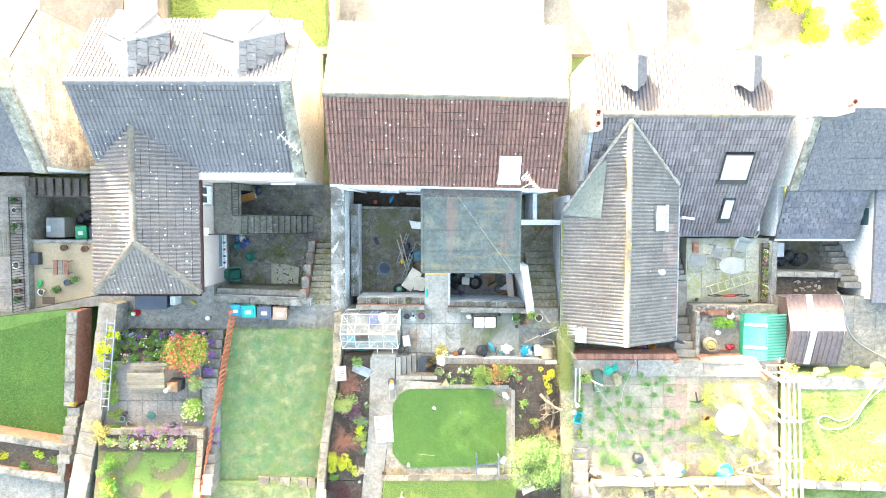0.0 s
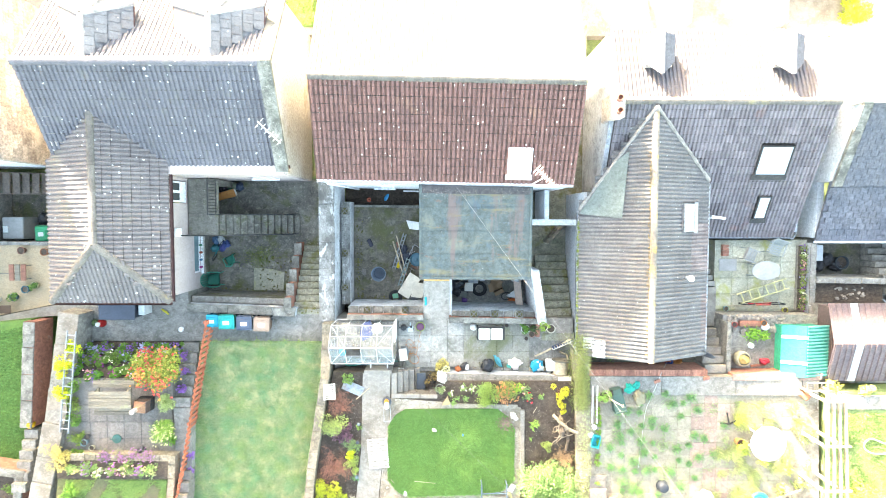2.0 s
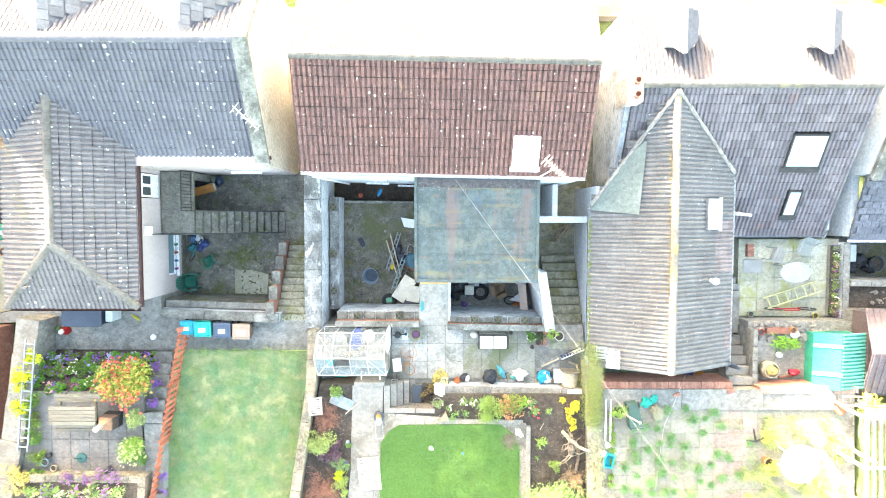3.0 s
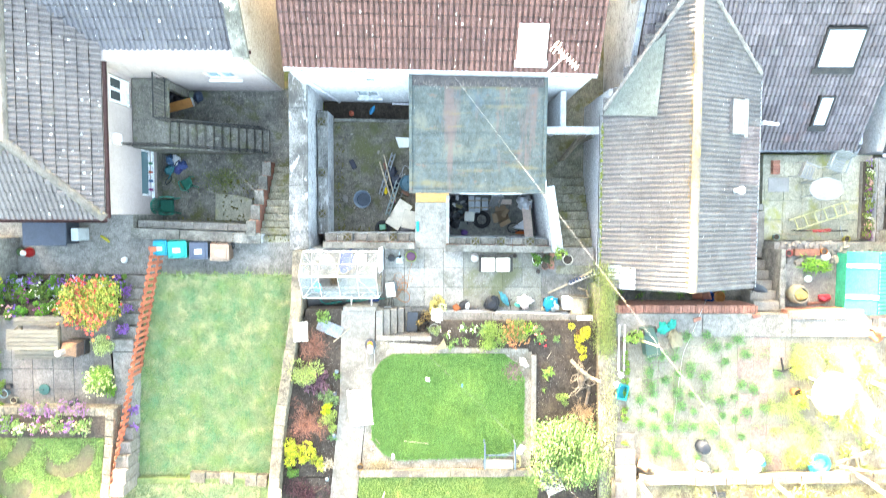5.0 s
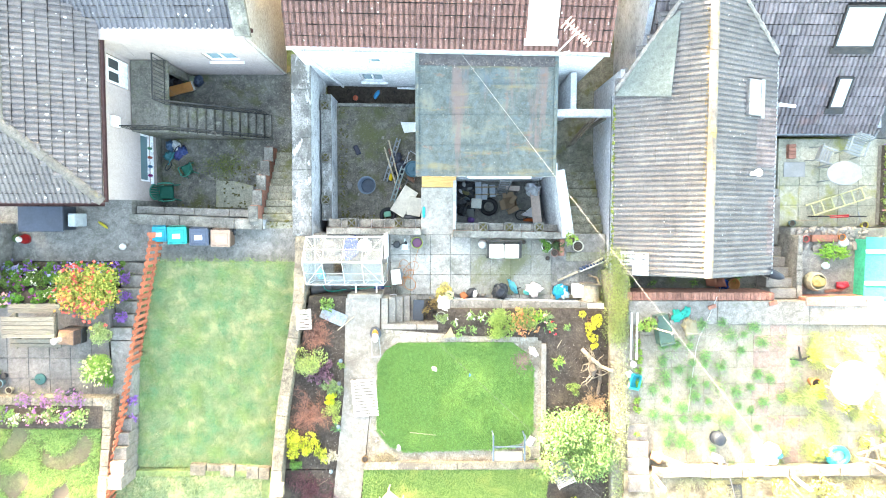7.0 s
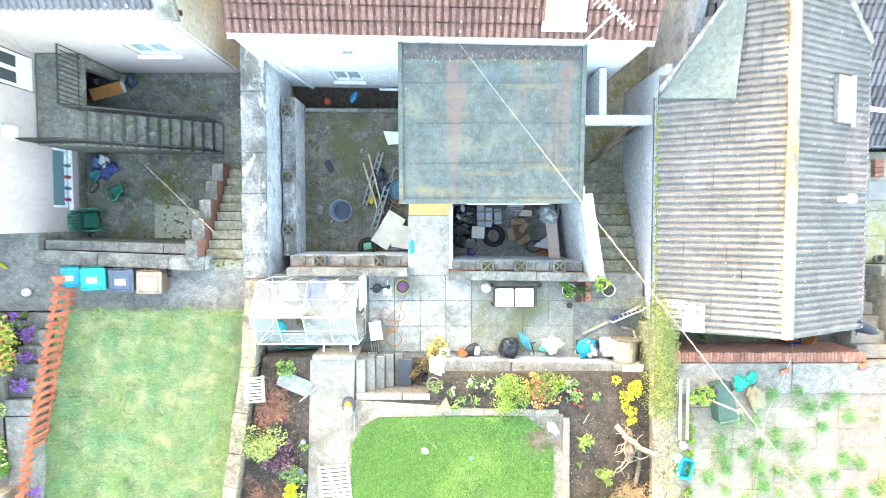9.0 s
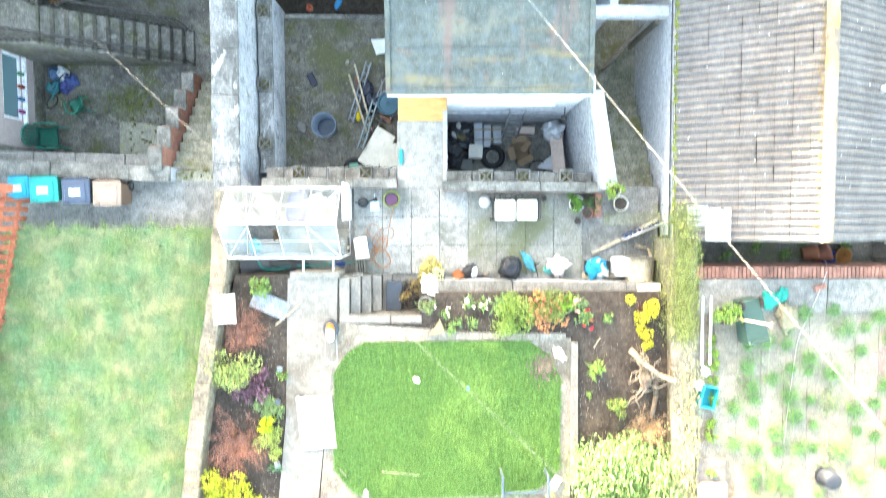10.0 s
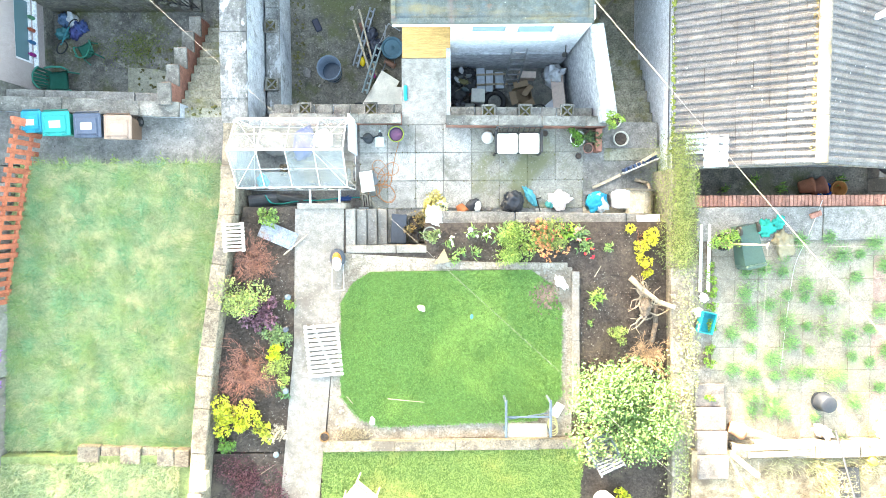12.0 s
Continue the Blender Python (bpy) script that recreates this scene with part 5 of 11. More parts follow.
pipe(rh, [(12.6, HE - 0.06, HZE - 0.08), (12.75, HE - 0.1, -0.35), (12.9, HE + 0.1, -0.4)], 0.035, "alu")

# the far right house
fh = placed("house", (16, 7, -1.7), "white gabled house with blue-grey slates and a lean-to", "house", "row of houses")
part("wall", gable(13.3, 13.6, [(5.6, 0.9), (8.3, 2.45), (10.6, 1.2)], -1.7), M["white"], fh)
part("wall", wall_panel(frame_at(13.6, 5.7, -1.7), 7, 2.6, 0.3), M["white"], fh)
part("wall", wall_panel(frame_at(13.6, 10.2, -1.7), 7, 2.9, 0.3), M["white"], fh)
fs_ = roof_sheet(fh, [(13.5, 5.45, 1.0), (20.5, 5.45, 1.0), (20.5, 8.3, 2.55), (13.5, 8.3, 2.55)], mat="slate")
tiled(fs_, slope_frame((13.5, 5.45, 1.01), (1, 0, 0), (0, 2.85, 1.55)), 7.0, 3.24, T_SLATE, 0.26, 0.22, seed=12, joined=True, stagger=True)
part("gable_coping", prism([(13.25, 5.4), (13.55, 5.4), (13.55, 8.3), (13.25, 8.3)], [0.95, 0.95, 2.5, 2.5], [1.1, 1.1, 2.66, 2.66]), M["coping"], fh)
ff = roof_sheet(fh, [(13.5, 8.3, 2.55), (20.5, 8.3, 2.55), (20.5, 10.8, 1.15), (13.5, 10.8, 1.15)])
chm = part("chimney", box(13.2, 14.1, 8.0, 8.7, 1.8, 3.4, 0.03), M["buff"], fh, "ochre painted chimney")
bm = bmesh.new()
lathe(bm, [(0.13, 0), (0.11, 0.25), (0.13, 0.28), (0.09, 0.28), (0.07, 0.05)], 12, (13.9, 8.3, 3.4))
part("chimney_pot", bm, M["brick"], chm)
lt = roof_sheet(fh, [(13.35, 3.5, 0.05), (16.6, 3.5, 0.05), (16.6, 5.6, 0.85), (13.35, 5.6, 0.85)], mat="slate")
tiled(lt, slope_frame((13.35, 3.5, 0.06), (1, 0, 0), (0, 2.1, 0.8)), 3.25, 2.25, T_SLATE, 0.26, 0.22, seed=13, stagger=True)
part("wall", box(13.35, 13.6, 3.6, 5.7, -1.7, 0.05), M["white"], fh)
part("wall", box(13.6, 16.1, 3.65, 3.85, -1.7, 0.0), M["white"], fh)
gutter(fh, (13.35, 3.45, 0.0), (16.6, 3.45, 0.0), "upvc", 0.05)
part("wall", wall_panel(frame_at(16.9, 5.7, -1.6, WEST), 4.6, 2.3, 0.25, [(0.9, 1.7, 1.0, 1.9)]), M["white"], fh)
window_in(fh, frame_at(16.95, 5.7 - 0.9, -0.6, WEST), 0.8, 0.9)
part("roof", prism([(16.8, 1.0), (20.5, 1.0), (20.5, 5.7), (16.8, 5.7)], 0.7, 0.82), M["slate"], fh, "flat grey roof")

# the far left house; its unseen length and raised ridge keep the terrace shaded
gh_ = placed("house", (-18, 8, -2), "old stone house with a rubble gable and grey slates", "house", "row of houses")
gp = [(6.2, 1.9), (9.15, 3.9), (11.8, 2.0)]
g_stone = part("wall", gable(-15.05, -14.7, gp, -2.05), M["rubble"], gh_, "rubble stone gable wall")
rng = random.Random(52)
face = gp + [(gp[-1][0], -2.05), (gp[0][0], -2.05)]
stone_me = [to_mesh("stone", box(0, 0.03, 0.01, w_ - 0.01, 0.008, 0.23, 0.012), M["rubble"]) for w_ in (0.34, 0.46, 0.6)]
y_lo, y_hi, z_hi = min(p[0] for p in gp), max(p[0] for p in gp), max(p[1] for p in gp)
for j in range(int((z_hi + 1.0) / 0.24)):
    y, z = y_lo + rng.uniform(0, 0.2), -1.0 + j * 0.24
    while y < y_hi:
        k = rng.randint(0, 2)
        w_ = (0.34, 0.46, 0.6)[k]
        if inside(face, y, z + 0.23) and inside(face, y + w_, z + 0.23):
            piece("stone", stone_me[k], Matrix.Translation((-14.712 + rng.uniform(-0.004, 0.006), y, z)), g_stone)
        y += w_
part("wall", wall_panel(frame_at(-34, 6.2, -2.05), 19.0, 3.9, 0.3), M["white"], gh_)
part("wall", wall_panel(frame_at(-34, 11.5, -2.05), 19.0, 3.9, 0.3), M["rubble"], gh_)
g1 = roof_sheet(gh_, [(-34, 6.0, 1.95), (-15.0, 6.0, 1.95), (-15.0, 9.15, 4.0), (-34, 9.15, 4.0)], mat="slate")
tiled(g1, slope_frame((-34, 6.0, 1.96), (1, 0, 0), (0, 3.15, 2.05)), 19.0, 3.76, T_SLATE, 0.26, 0.22, seed=14, joined=True, stagger=True)
g2 = roof_sheet(gh_, [(-34, 9.15, 4.0), (-15.0, 9.15, 4.0), (-15.0, 11.95, 2.0), (-34, 11.95, 2.0)])
bm = bmesh.new()
prism([(-15.25, 5.95), (-14.8, 5.95), (-14.8, 9.15), (-15.25, 9.15)], [1.9, 1.9, 3.95, 3.95], [2.06, 2.06, 4.11, 4.11], bm)
part("gable_coping", bm, M["coping"], gh_)
part("chimney", box(-15.4, -14.75, 8.7, 9.7, 3.2, 4.9, 0.03), M["rubble"], gh_)

# ---- garden walls, steps, paving ----
def line_wall(name, pts, w, z0, z1, mat, label, stones=None, cap_mat=None, cap_h=0.07, over=0.03, seed=0, category="garden wall", joint=0.008):
    """A wall along a line of points, capped with single stones. z1: top heights by point."""
    ob = placed(name, (pts[0][0], pts[0][1], z0), label, category, kind="structure")
    rng = random.Random(seed)
    for (a, za), (b, zb) in zip(zip(pts, z1), zip(pts[1:], z1[1:])):
        a, b = Vector(a), Vector(b)
        d = (b - a).normalized()
        n = Vector((-d.y, d.x))
        p = [a + n * w / 2, a - n * w / 2, b - n * w / 2, b + n * w / 2]
        part("wall", prism([tuple(q) for q in p], z0, [za - cap_h, za - cap_h, zb - cap_h, zb - cap_h]), mat, ob)
        if not stones:
            continue
        L, s = (b - a).length, 0.0
        while s < L - 0.05:
            l = min(stones * rng.uniform(0.7, 1.3), L - s)
            h = cap_h * rng.uniform(0.75, 1.25)
            ww = w + over * 2 * rng.uniform(0.4, 1.3)
            bm = box(joint, l - joint, -ww / 2, ww / 2, -0.01, h, 0.014)
            for v in bm.verts:
                v.co += Vector((rng.uniform(-1, 1), rng.uniform(-1, 1), rng.uniform(-1, 1))) * 0.008
            m = Matrix.Translation((*(a + d * s), za + (zb - za) * s / L - cap_h)) @ Matrix.Rotation(math.atan2(d.y, d.x), 4, "Z")
            piece("coping_stone", to_mesh("coping_stone", bm, cap_mat or M["coping"]), m, ob)
            s += l
    return ob


# between the two sunken yards
line_wall("yard_wall", [(-4.34, 5.8), (-4.36, 0.56)], 0.56, -2.05, [0.3, 0.3], M["white_old"], "tall stained rendered wall between two yards", 1.3, M["whitewash"], 0.05, 0.0, seed=1, joint=0.001)
led = line_wall("planter_ledge", [(-3.86, 4.9), (-3.86, 1.0)], 0.32, -2.05, [-0.9, -0.9], M["white_old"], "low rendered ledge wall with pierced blocks", 1.2, M["whitewash"], 0.05, 0.0, seed=2, joint=0.001)


def screen_block(parent, x, y, z, rot=0.0):
    """A pierced concrete block lying in a wall top, with moss in its holes."""
    bm = bmesh.new()
    s, t = 0.29, 0.035
    for a in ((-s / 2, s / 2, -s / 2, -s / 2 + t), (-s / 2, s / 2, s / 2 - t, s / 2), (-s / 2, -s / 2 + t, -s / 2 + t, s / 2 - t), (s / 2 - t, s / 2, -s / 2 + t, s / 2 - t)):
        bx(bm, *a, 0, 0.09, 0.004)
    for r in (45, -45):
        bx(bm, -0.17, 0.17, -0.016, 0.016, 0.0, 0.085, 0.004, r)
    bm.transform(pose(x, y, z, 0, 0, rot))
    b = part("pierced_block", bm, M["coping"], parent)
    bm = box(x - s / 2 + 0.02, x + s / 2 - 0.02, y - s / 2 + 0.02, y + s / 2 - 0.02, z - 0.02, z + 0.03)
    part("moss", bm, M["moss"], b)


for y in (4.55, 2.95, 1.65):
    screen_block(led, -3.88, y, -0.9)
line_wall("yard_front_wall", [(-3.65, 0.7), (-0.88, 0.69)], 0.2, -2.05, [0.3, 0.3], M["brick"], "low wall with white painted coping", 1.2, M["coping"], 0.05, 0.0, seed=3, joint=0.002)
lg = line_wall("yard_front_ledge", [(-3.65, 0.93), (-0.88, 0.92)], 0.25, -2.05, [-0.05, -0.05], M["white_old"], "block ledge behind the yard wall", 0.45, M["coping"], 0.05, 0.0, seed=4)
for x in (-2.95, -1.55):
    screen_block(lg, x, 0.93, -0.05)
line_wall("pit_front_wall", [(0.06, 0.63), (3.4, 0.58)], 0.2, -2.2, [0.42, 0.42], M["brick"], "low brick wall with a worn concrete coping", 1.0, M["coping"], 0.05, 0.0, seed=5, joint=0.002)
pl = line_wall("pit_front_ledge", [(0.14, 0.84), (3.15, 0.8)], 0.2, -2.2, [0.2, 0.2], M["white_old"], "block ledge above the sunken pit", 0.45, M["coping"], 0.05, 0.0, seed=6)
for x in (0.95, 1.72, 2.6):
    screen_block(pl, x, 0.82, 0.2)
line_wall("pit_side_wall", [(3.07, 2.46), (3.36, 0.55)], 0.28, -2.2, [0.8, 0.8], M["pebble"], "pebbledash wall with a broad worn top", 2.2, M["white_old"], 0.05, 0.01, seed=7)
line_wall("pit_return_wall", [(3.28, 0.47), (3.28, -0.02)], 0.13, -0.3, [0.26, 0.26], M["brick"], "short low brick return wall", 0.23, M["brick"], 0.07, 0.0, seed=50)
line_wall("walkway_wall", [(0.12, 2.2), (0.12, 0.75)], 0.09, -2.05, [0.1, 0.1], M["white_old"], "thin edge wall of the bridge slab", None)
line_wall("drain_kerb", [(-3.68, 4.76), (-0.85, 4.73)], 0.1, -2.5, [-1.83, -1.83], M["path"], "low concrete kerb across the yard", 0.9, M["coping"], 0.04, 0.0, seed=8)
# white frame at the passage
pf = placed("passage_arch", (3.7, 4.1, YARD), "white painted beam and pillar over the passage", "beam")
part("beam", box(2.72, 4.66, 4.04, 4.25, 0.05, 0.3, 0.01), M["white"], pf)
part("wall", box(3.46, 3.63, 4.252, 5.3, YARD, 0.28, 0.01), M["white"], pf)
gt_ = placed("passage_gate", (4.2, 3.6, YARD), "weathered wooden gate standing open", "gate")
for i in range(5):
    a = Vector((3.82 + i * 0.13, 3.42 + i * 0.16, 0))
    bm = box(-0.075, 0.075, -0.012, 0.012, YARD + 0.05, -0.25, 0.004)
    bm.transform(pose(a.x, a.y, 0, 0, 0, 51))
    part("board", bm, M["wood_grey"], gt_)
for z in (-1.6, -0.7):
    bm = box(-0.45, 0.45, 0.013, 0.05, z, z + 0.1, 0.004)
    bm.transform(pose(4.08, 3.74, 0, 0, 0, 51))
    part("rail", bm, M["wood_grey"], gt_)
part("hinge_post", box(4.5, 4.6, 4.0, 4.1, YARD + 0.02, -0.1, 0.006), M["wood_grey"], gt_)

# flights of steps
steps("passage_steps", 3.45, 4.66, -0.2, 0.0, 2.85, -1.9, 11, -2.05, M["steps_moss"], "long flight of worn concrete steps down to the passage")
steps("yard_steps", -5.64, -4.62, 0.75, 0.05, 3.2, -1.9, 11, -2.05, M["steps_moss"], "mossy concrete steps down to the yard")
steps("garden_steps", -1.95, -1.2, -1.0, 0.0, -2.0, 0.82, 5, -0.4, M["pale"], "short concrete steps up to the garden", axis="x")
steps("terrace_steps", -9.68, -9.05, -0.25, 0.05, -2.4, 1.0, 6, -1.0, M["path"], "stone steps up beside the flower bed")
ground("step_landing", [(-9.72, -2.42), (-9.05, -2.42), (-9.06, -4.6), (-9.6, -4.6)], 1.0, M["path"], "slabbed landing between the steps", base=-1, category="path")
steps("upper_steps", -9.44, -9.06, -4.62, 1.0, -6.4, 1.75, 5, -1.0, M["flag_grey"], "worn stone steps along the fence")
steps("side_steps", 9.15, 9.92, 0.25, -0.3, -1.2, 0.75, 5, -1.8, M["pale"], "pale stone steps between walls")
steps("cellar_steps", 9.1, 9.9, 1.78, -0.3, 3.4, -1.8, 8, -2.0, M["path"], "steep steps down beside the house")
steps("back_steps", 5.0, 5.6, -4.75, 1.07, -6.6, 1.4, 4, 0.2, M["flag_grey"], "rough stone steps at the garden end")
steps("sunken_steps", 16.15, 16.85, 3.4, -1.6, 1.5, 0.1, 8, -1.9, M["path"], "grey steps up from the sunken yard")

# left yard walls
line_wall("yard_retaining_wall", [(-9.4, 1.05), (-5.5, 0.89)], 0.28, -2.05, [0.35, 0.35], M["white_old"], "retaining wall with speckled concrete coping", 1.5, M["coping"], 0.08, 0.02, seed=9)
line_wall("yard_inner_ledge", [(-9.4, 1.32), (-5.95, 1.2)], 0.22, -2.05, [-0.1, -0.1], M["yard_pale"], "dark inner ledge of the yard wall", 0.8, M["path"], 0.05, 0.0, seed=10)
sw = placed("stepped_wall", (-5.72, 2, -2), "brick side wall stepping down with the stairs", "garden wall", kind="structure")
for i in range(5):
    y1 = 0.98 + i * 0.47
    z = 0.42 - i * 0.42
    part("wall", box(-5.84, -5.66, y1, y1 + 0.47, -2.05, z - 0.06), M["brick"], sw)
    part("coping_stone", box(-5.9, -5.62, y1 - 0.01, y1 + 0.45, z - 0.06, z, 0.012), M["coping"], sw)
# concrete stairs and landing to the left house's upper door
st = placed("outside_stairs", (-7.4, 4, -1.95), "grey concrete outside stairs with black iron railings", "stairs")
part("landing", box(-9.42, -8.35, 3.62, 5.7, -0.16, 0.0, 0.015), M["yard_pale"], st)
part("pier", box(-9.42, -8.36, 3.63, 3.85, -1.95, -0.161, 0.015), M["yard_pale"], st)
part("pier", box(-8.6, -8.4, 5.45, 5.69, -1.95, -0.161, 0.015), M["yard_pale"], st)
for i in range(12):
    x = -8.35 + i * 0.212
    part("step", box(x, x + 0.208, 3.62, 4.42, -1.95, -0.155 - i * 0.15, 0.012), M["yard_pale"], st)


def railing(parent, p, q, h=0.85, n=12):
    """Iron railing between two points at foot level."""
    p, q = Vector(p), Vector(q)
    bm = bmesh.new()
    up = Vector((0, 0, h))
    cyl(bm, p + up, q + up, 0.022, 0.022, 6)
    r = part("railing", bm, M["iron"], parent, "black iron railing")
    part("lower_rail", cyl(bmesh.new(), p + up * 0.12, q + up * 0.12, 0.014, 0.014, 6), M["iron"], r)
    bar = to_mesh("baluster", cyl(bmesh.new(), (0, 0, 0), up, 0.011, None, 5), M["iron"])
    for k in range(n + 1):
        piece("baluster", bar, Matrix.Translation(p + (q - p) * k / n), r)


railing(st, (-8.35, 3.66, 0.0), (-5.86, 3.66, -1.82), n=24)
railing(st, (-8.35, 4.4, 0.0), (-5.86, 4.4, -1.82), n=24)
railing(st, (-8.38, 4.4, 0.0), (-8.38, 5.68, 0.0), n=12)
railing(st, (-9.4, 3.66, 0.0), (-8.35, 3.66, 0.0), n=9)

# boundary wall of old stone between the gardens
line_wall("boundary_wall", [(-4.3, 0.55), (-4.3, -1.3), (-4.78, -4.5), (-5.2, -9)], 0.3, -1.8, [0.75, 1.15, 1.22, 1.3], M["stone"], "old stone garden wall with a mortared cream top", 0.9, M["stone"], 0.07, 0.0, seed=11, joint=0.002)
line_wall("ivy_wall", [(4.72, -0.45), (4.72, -2.4), (4.86, -9)], 0.42, -1.2, [1.12, 1.12, 1.2], M["stone"], "stone garden wall grown over with ivy", 1.0, M["worn"], 0.08, 0.02, seed=12, joint=0.002)
line_wall("broad_wall", [(-13.25, 0.95), (-13.75, -2.9), (-14.2, -5.0), (-14.7, -7.5)], 0.7, -2.0, [1.0, 1.25, 1.32, 1.4], M["path"], "broad pale concrete wall between two gardens", 1.3, M["pale"], 0.06, 0.01, seed=13)
line_wall("patio_wall", [(-0.38, -1.4), (4.4, -1.48)], 0.24, -0.6, [0.66, 0.66], M["white_old"], "low patio wall with smooth concrete coping", 2.4, M["path"], 0.07, 0.02, seed=14)
line_wall("step_side_wall", [(-2.0, -2.02), (-0.35, -2.02)], 0.14, -0.3, [0.86, 0.86], M["pale"], "pale kerb wall beside the steps", 0.8, M["pale"], 0.05, 0.01, seed=15)
line_wall("edging_wall", [(-2.5, -6.05), (2.85, -6.02)], 0.2, 0.2, [0.98, 0.98], M["worn"], "pale edging wall past the lawn", 1.6, M["stone"], 0.06, 0.01, seed=16, joint=0.002)
line_wall("lawn_edging", [(2.66, -2.5), (2.68, -5.4)], 0.15, 0.4, [0.9, 0.9], M["worn"], "pale stone edging of the soil bed", 1.4, M["pale"], 0.05, 0.0, seed=17, joint=0.003)
line_wall("bed_edging", [(-0.3, -2.36), (2.5, -2.4)], 0.16, 0.4, [0.86, 0.86], M["worn"], "concrete edging of the flower bed", 1.4, M["worn"], 0.05, 0.0, seed=18, joint=0.002)
line_wall("stone_row", [(-7.5, -6.15), (-5.2, -6.25)], 0.3, 0.2, [0.98, 1.03], M["stone"], "row of rough stones across the lawn", 0.42, M["stone"], 0.16, 0.02, seed=19)
line_wall("bed_wall", [(-13.1, -4.02), (-9.66, -4.05)], 0.2, 0.2, [1.42, 1.42], M["stone"], "low stone wall of the flower bed", 0.4, M["stone"], 0.07, 0.02, seed=20)
line_wall("bed_end_wall", [(-9.55, -3.95), (-9.62, -5.0), (-9.85, -7.5)], 0.2, 0.2, [1.45, 1.45, 1.5], M["stone"], "pale stone wall between the small lawn and the steps", 0.4, M["stone"], 0.07, 0.02, seed=21)
line_wall("garden_back_wall", [(5.7, -6.05), (13.2, -5.95)], 0.24, 0.4, [1.42, 1.42], M["stone"], "low pale wall at the back of the paved garden", 0.8, M["stone"], 0.07, 0.02, seed=22)
line_wall("concrete_kerb", [(4.98, -1.56), (13.0, -1.56)], 0.66, 0.6, [1.12, 1.14], M["path"], "lichen-blotched concrete strip behind the brick wall", 2.0, M["path"], 0.05, 0.0, seed=23)
line_wall("terrace_wall", [(9.98, 0.62), (9.98, -1.2)], 0.14, -0.5, [0.75, 0.8], M["coping"], "thin terrace side wall", 0.5, M["coping"], 0.06, 0.01, seed=24)
line_wall("terrace_front_wall", [(9.95, -1.24), (13.1, -1.22)], 0.22, -0.2, [1.15, 1.15], M["brick"], "rendered brick wall with an orange-stained top", 0.9, M["paver_pink"], 0.06, 0.01, seed=25)
line_wall("yard_side_wall", [(13.42, 3.4), (13.42, -0.1)], 0.2, -1.9, [-0.1, -0.1], M["white_old"], "rendered wall beside the slabbed yard", 0.8, M["path"], 0.06, 0.01, seed=26)
line_wall("flower_strip", [(13.12, 3.3), (13.12, 0.9)], 0.3, -0.6, [-0.28, -0.28], M["path"], "narrow raised flower strip", 0.9, M["soil"], 0.05, 0.0, seed=27)
line_wall("sunken_yard_wall", [(13.5, 2.05), (16.1, 2.02)], 0.2, -1.9, [0.0, 0.0], M["path"], "grey wall of the sunken yard", 0.9, M["path"], 0.06, 0.01, seed=28)
line_wall("deck_wall", [(-17.28, 5.6), (-17.28, 0.6)], 0.12, -2.0, [-0.2, -0.2], M["path"], "thin grey wall below the deck", None, category="garden wall")
line_wall("gravel_wall", [(-17.2, 3.32), (-13.3, 3.3)], 0.12, -2.05, [-0.5, -0.5], M["path"], "grey retaining wall of the gravel patch", 0.8, M["path"], 0.06, 0.01, seed=29)
line_wall("lawn_wall", [(-14.98, 0.55), (-15.2, -3.3)], 0.42, -0.5, [0.55, 0.6], M["brick"], "brown brick wall beside the lawn", 0.9, M["coping"], 0.05, 0.0, seed=30)
# raised brick bed of the far left garden
ground("concrete_far_left", [(-20, -5.3), (-15.35, -6.35), (-15.9, -12), (-20, -12)], 0.75, M["path"], "grey concrete pad behind the raised bed", base=0.0, category="pavement")
rb = placed("raised_bed", (-16.4, -5.3, 0.2), "raised brick bed with concrete rim and sparse plants", "raised bed")
for a in ((-19.0, -15.0, -4.95, -4.7), (-19.0, -15.0, -6.25, -6.0), (-15.25, -15.0, -6.0, -4.95)):
    part("wall", box(*a, 0.2, 1.0), M["brick"], rb)
    part("rim", box(a[0] - 0.02, a[1] + 0.02, a[2] - 0.02, a[3] + 0.02, 1.0, 1.07, 0.01), M["coping"], rb)
part("soil", box(-19.0, -15.26, -5.99, -4.96, 0.2, 0.9), M["soil"], rb)
turn(rb, -9, (-15.0, -4.8))
for i, (x, y, c) in enumerate(((-17.6, -5.3, (0.4, 0.4, 0.03)), (-16.2, -5.2, (0.3, 0.42, 0.05)), (-16.8, -5.7, (0.06, 0.2, 0.03)), (-15.6, -5.5, (0.12, 0.2, 0.06)))):
    plant("bedding_plant", (x, y + 0.1, 0.89), 0.22, 0.2, c, 260, 0.06, "small green bedding plant in the raised bed", "plant", seed=900 + i, stems=3)

# brick wall before the outbuilding: each brick of its top course is seen
bw = placed("brick_wall", (7.1, -1.28, 0), "orange-red brick wall with a brick-on-edge top", "garden wall", kind="structure")
part("wall", box(4.95, 9.1, -1.21, -0.99, -0.2, 0.98), M["brick"], bw)
bme = to_mesh("brick", box(-0.034, 0.034, -0.11, 0.11, 0, 0.11, 0.006), M["brick"])
rng = random.Random(5)
for i in range(55):
    piece("brick", bme, pose(4.99 + i * 0.0755, -1.1 + rng.uniform(-0.006, 0.006), 0.98, 0, 0, rng.uniform(-2, 2)), bw)

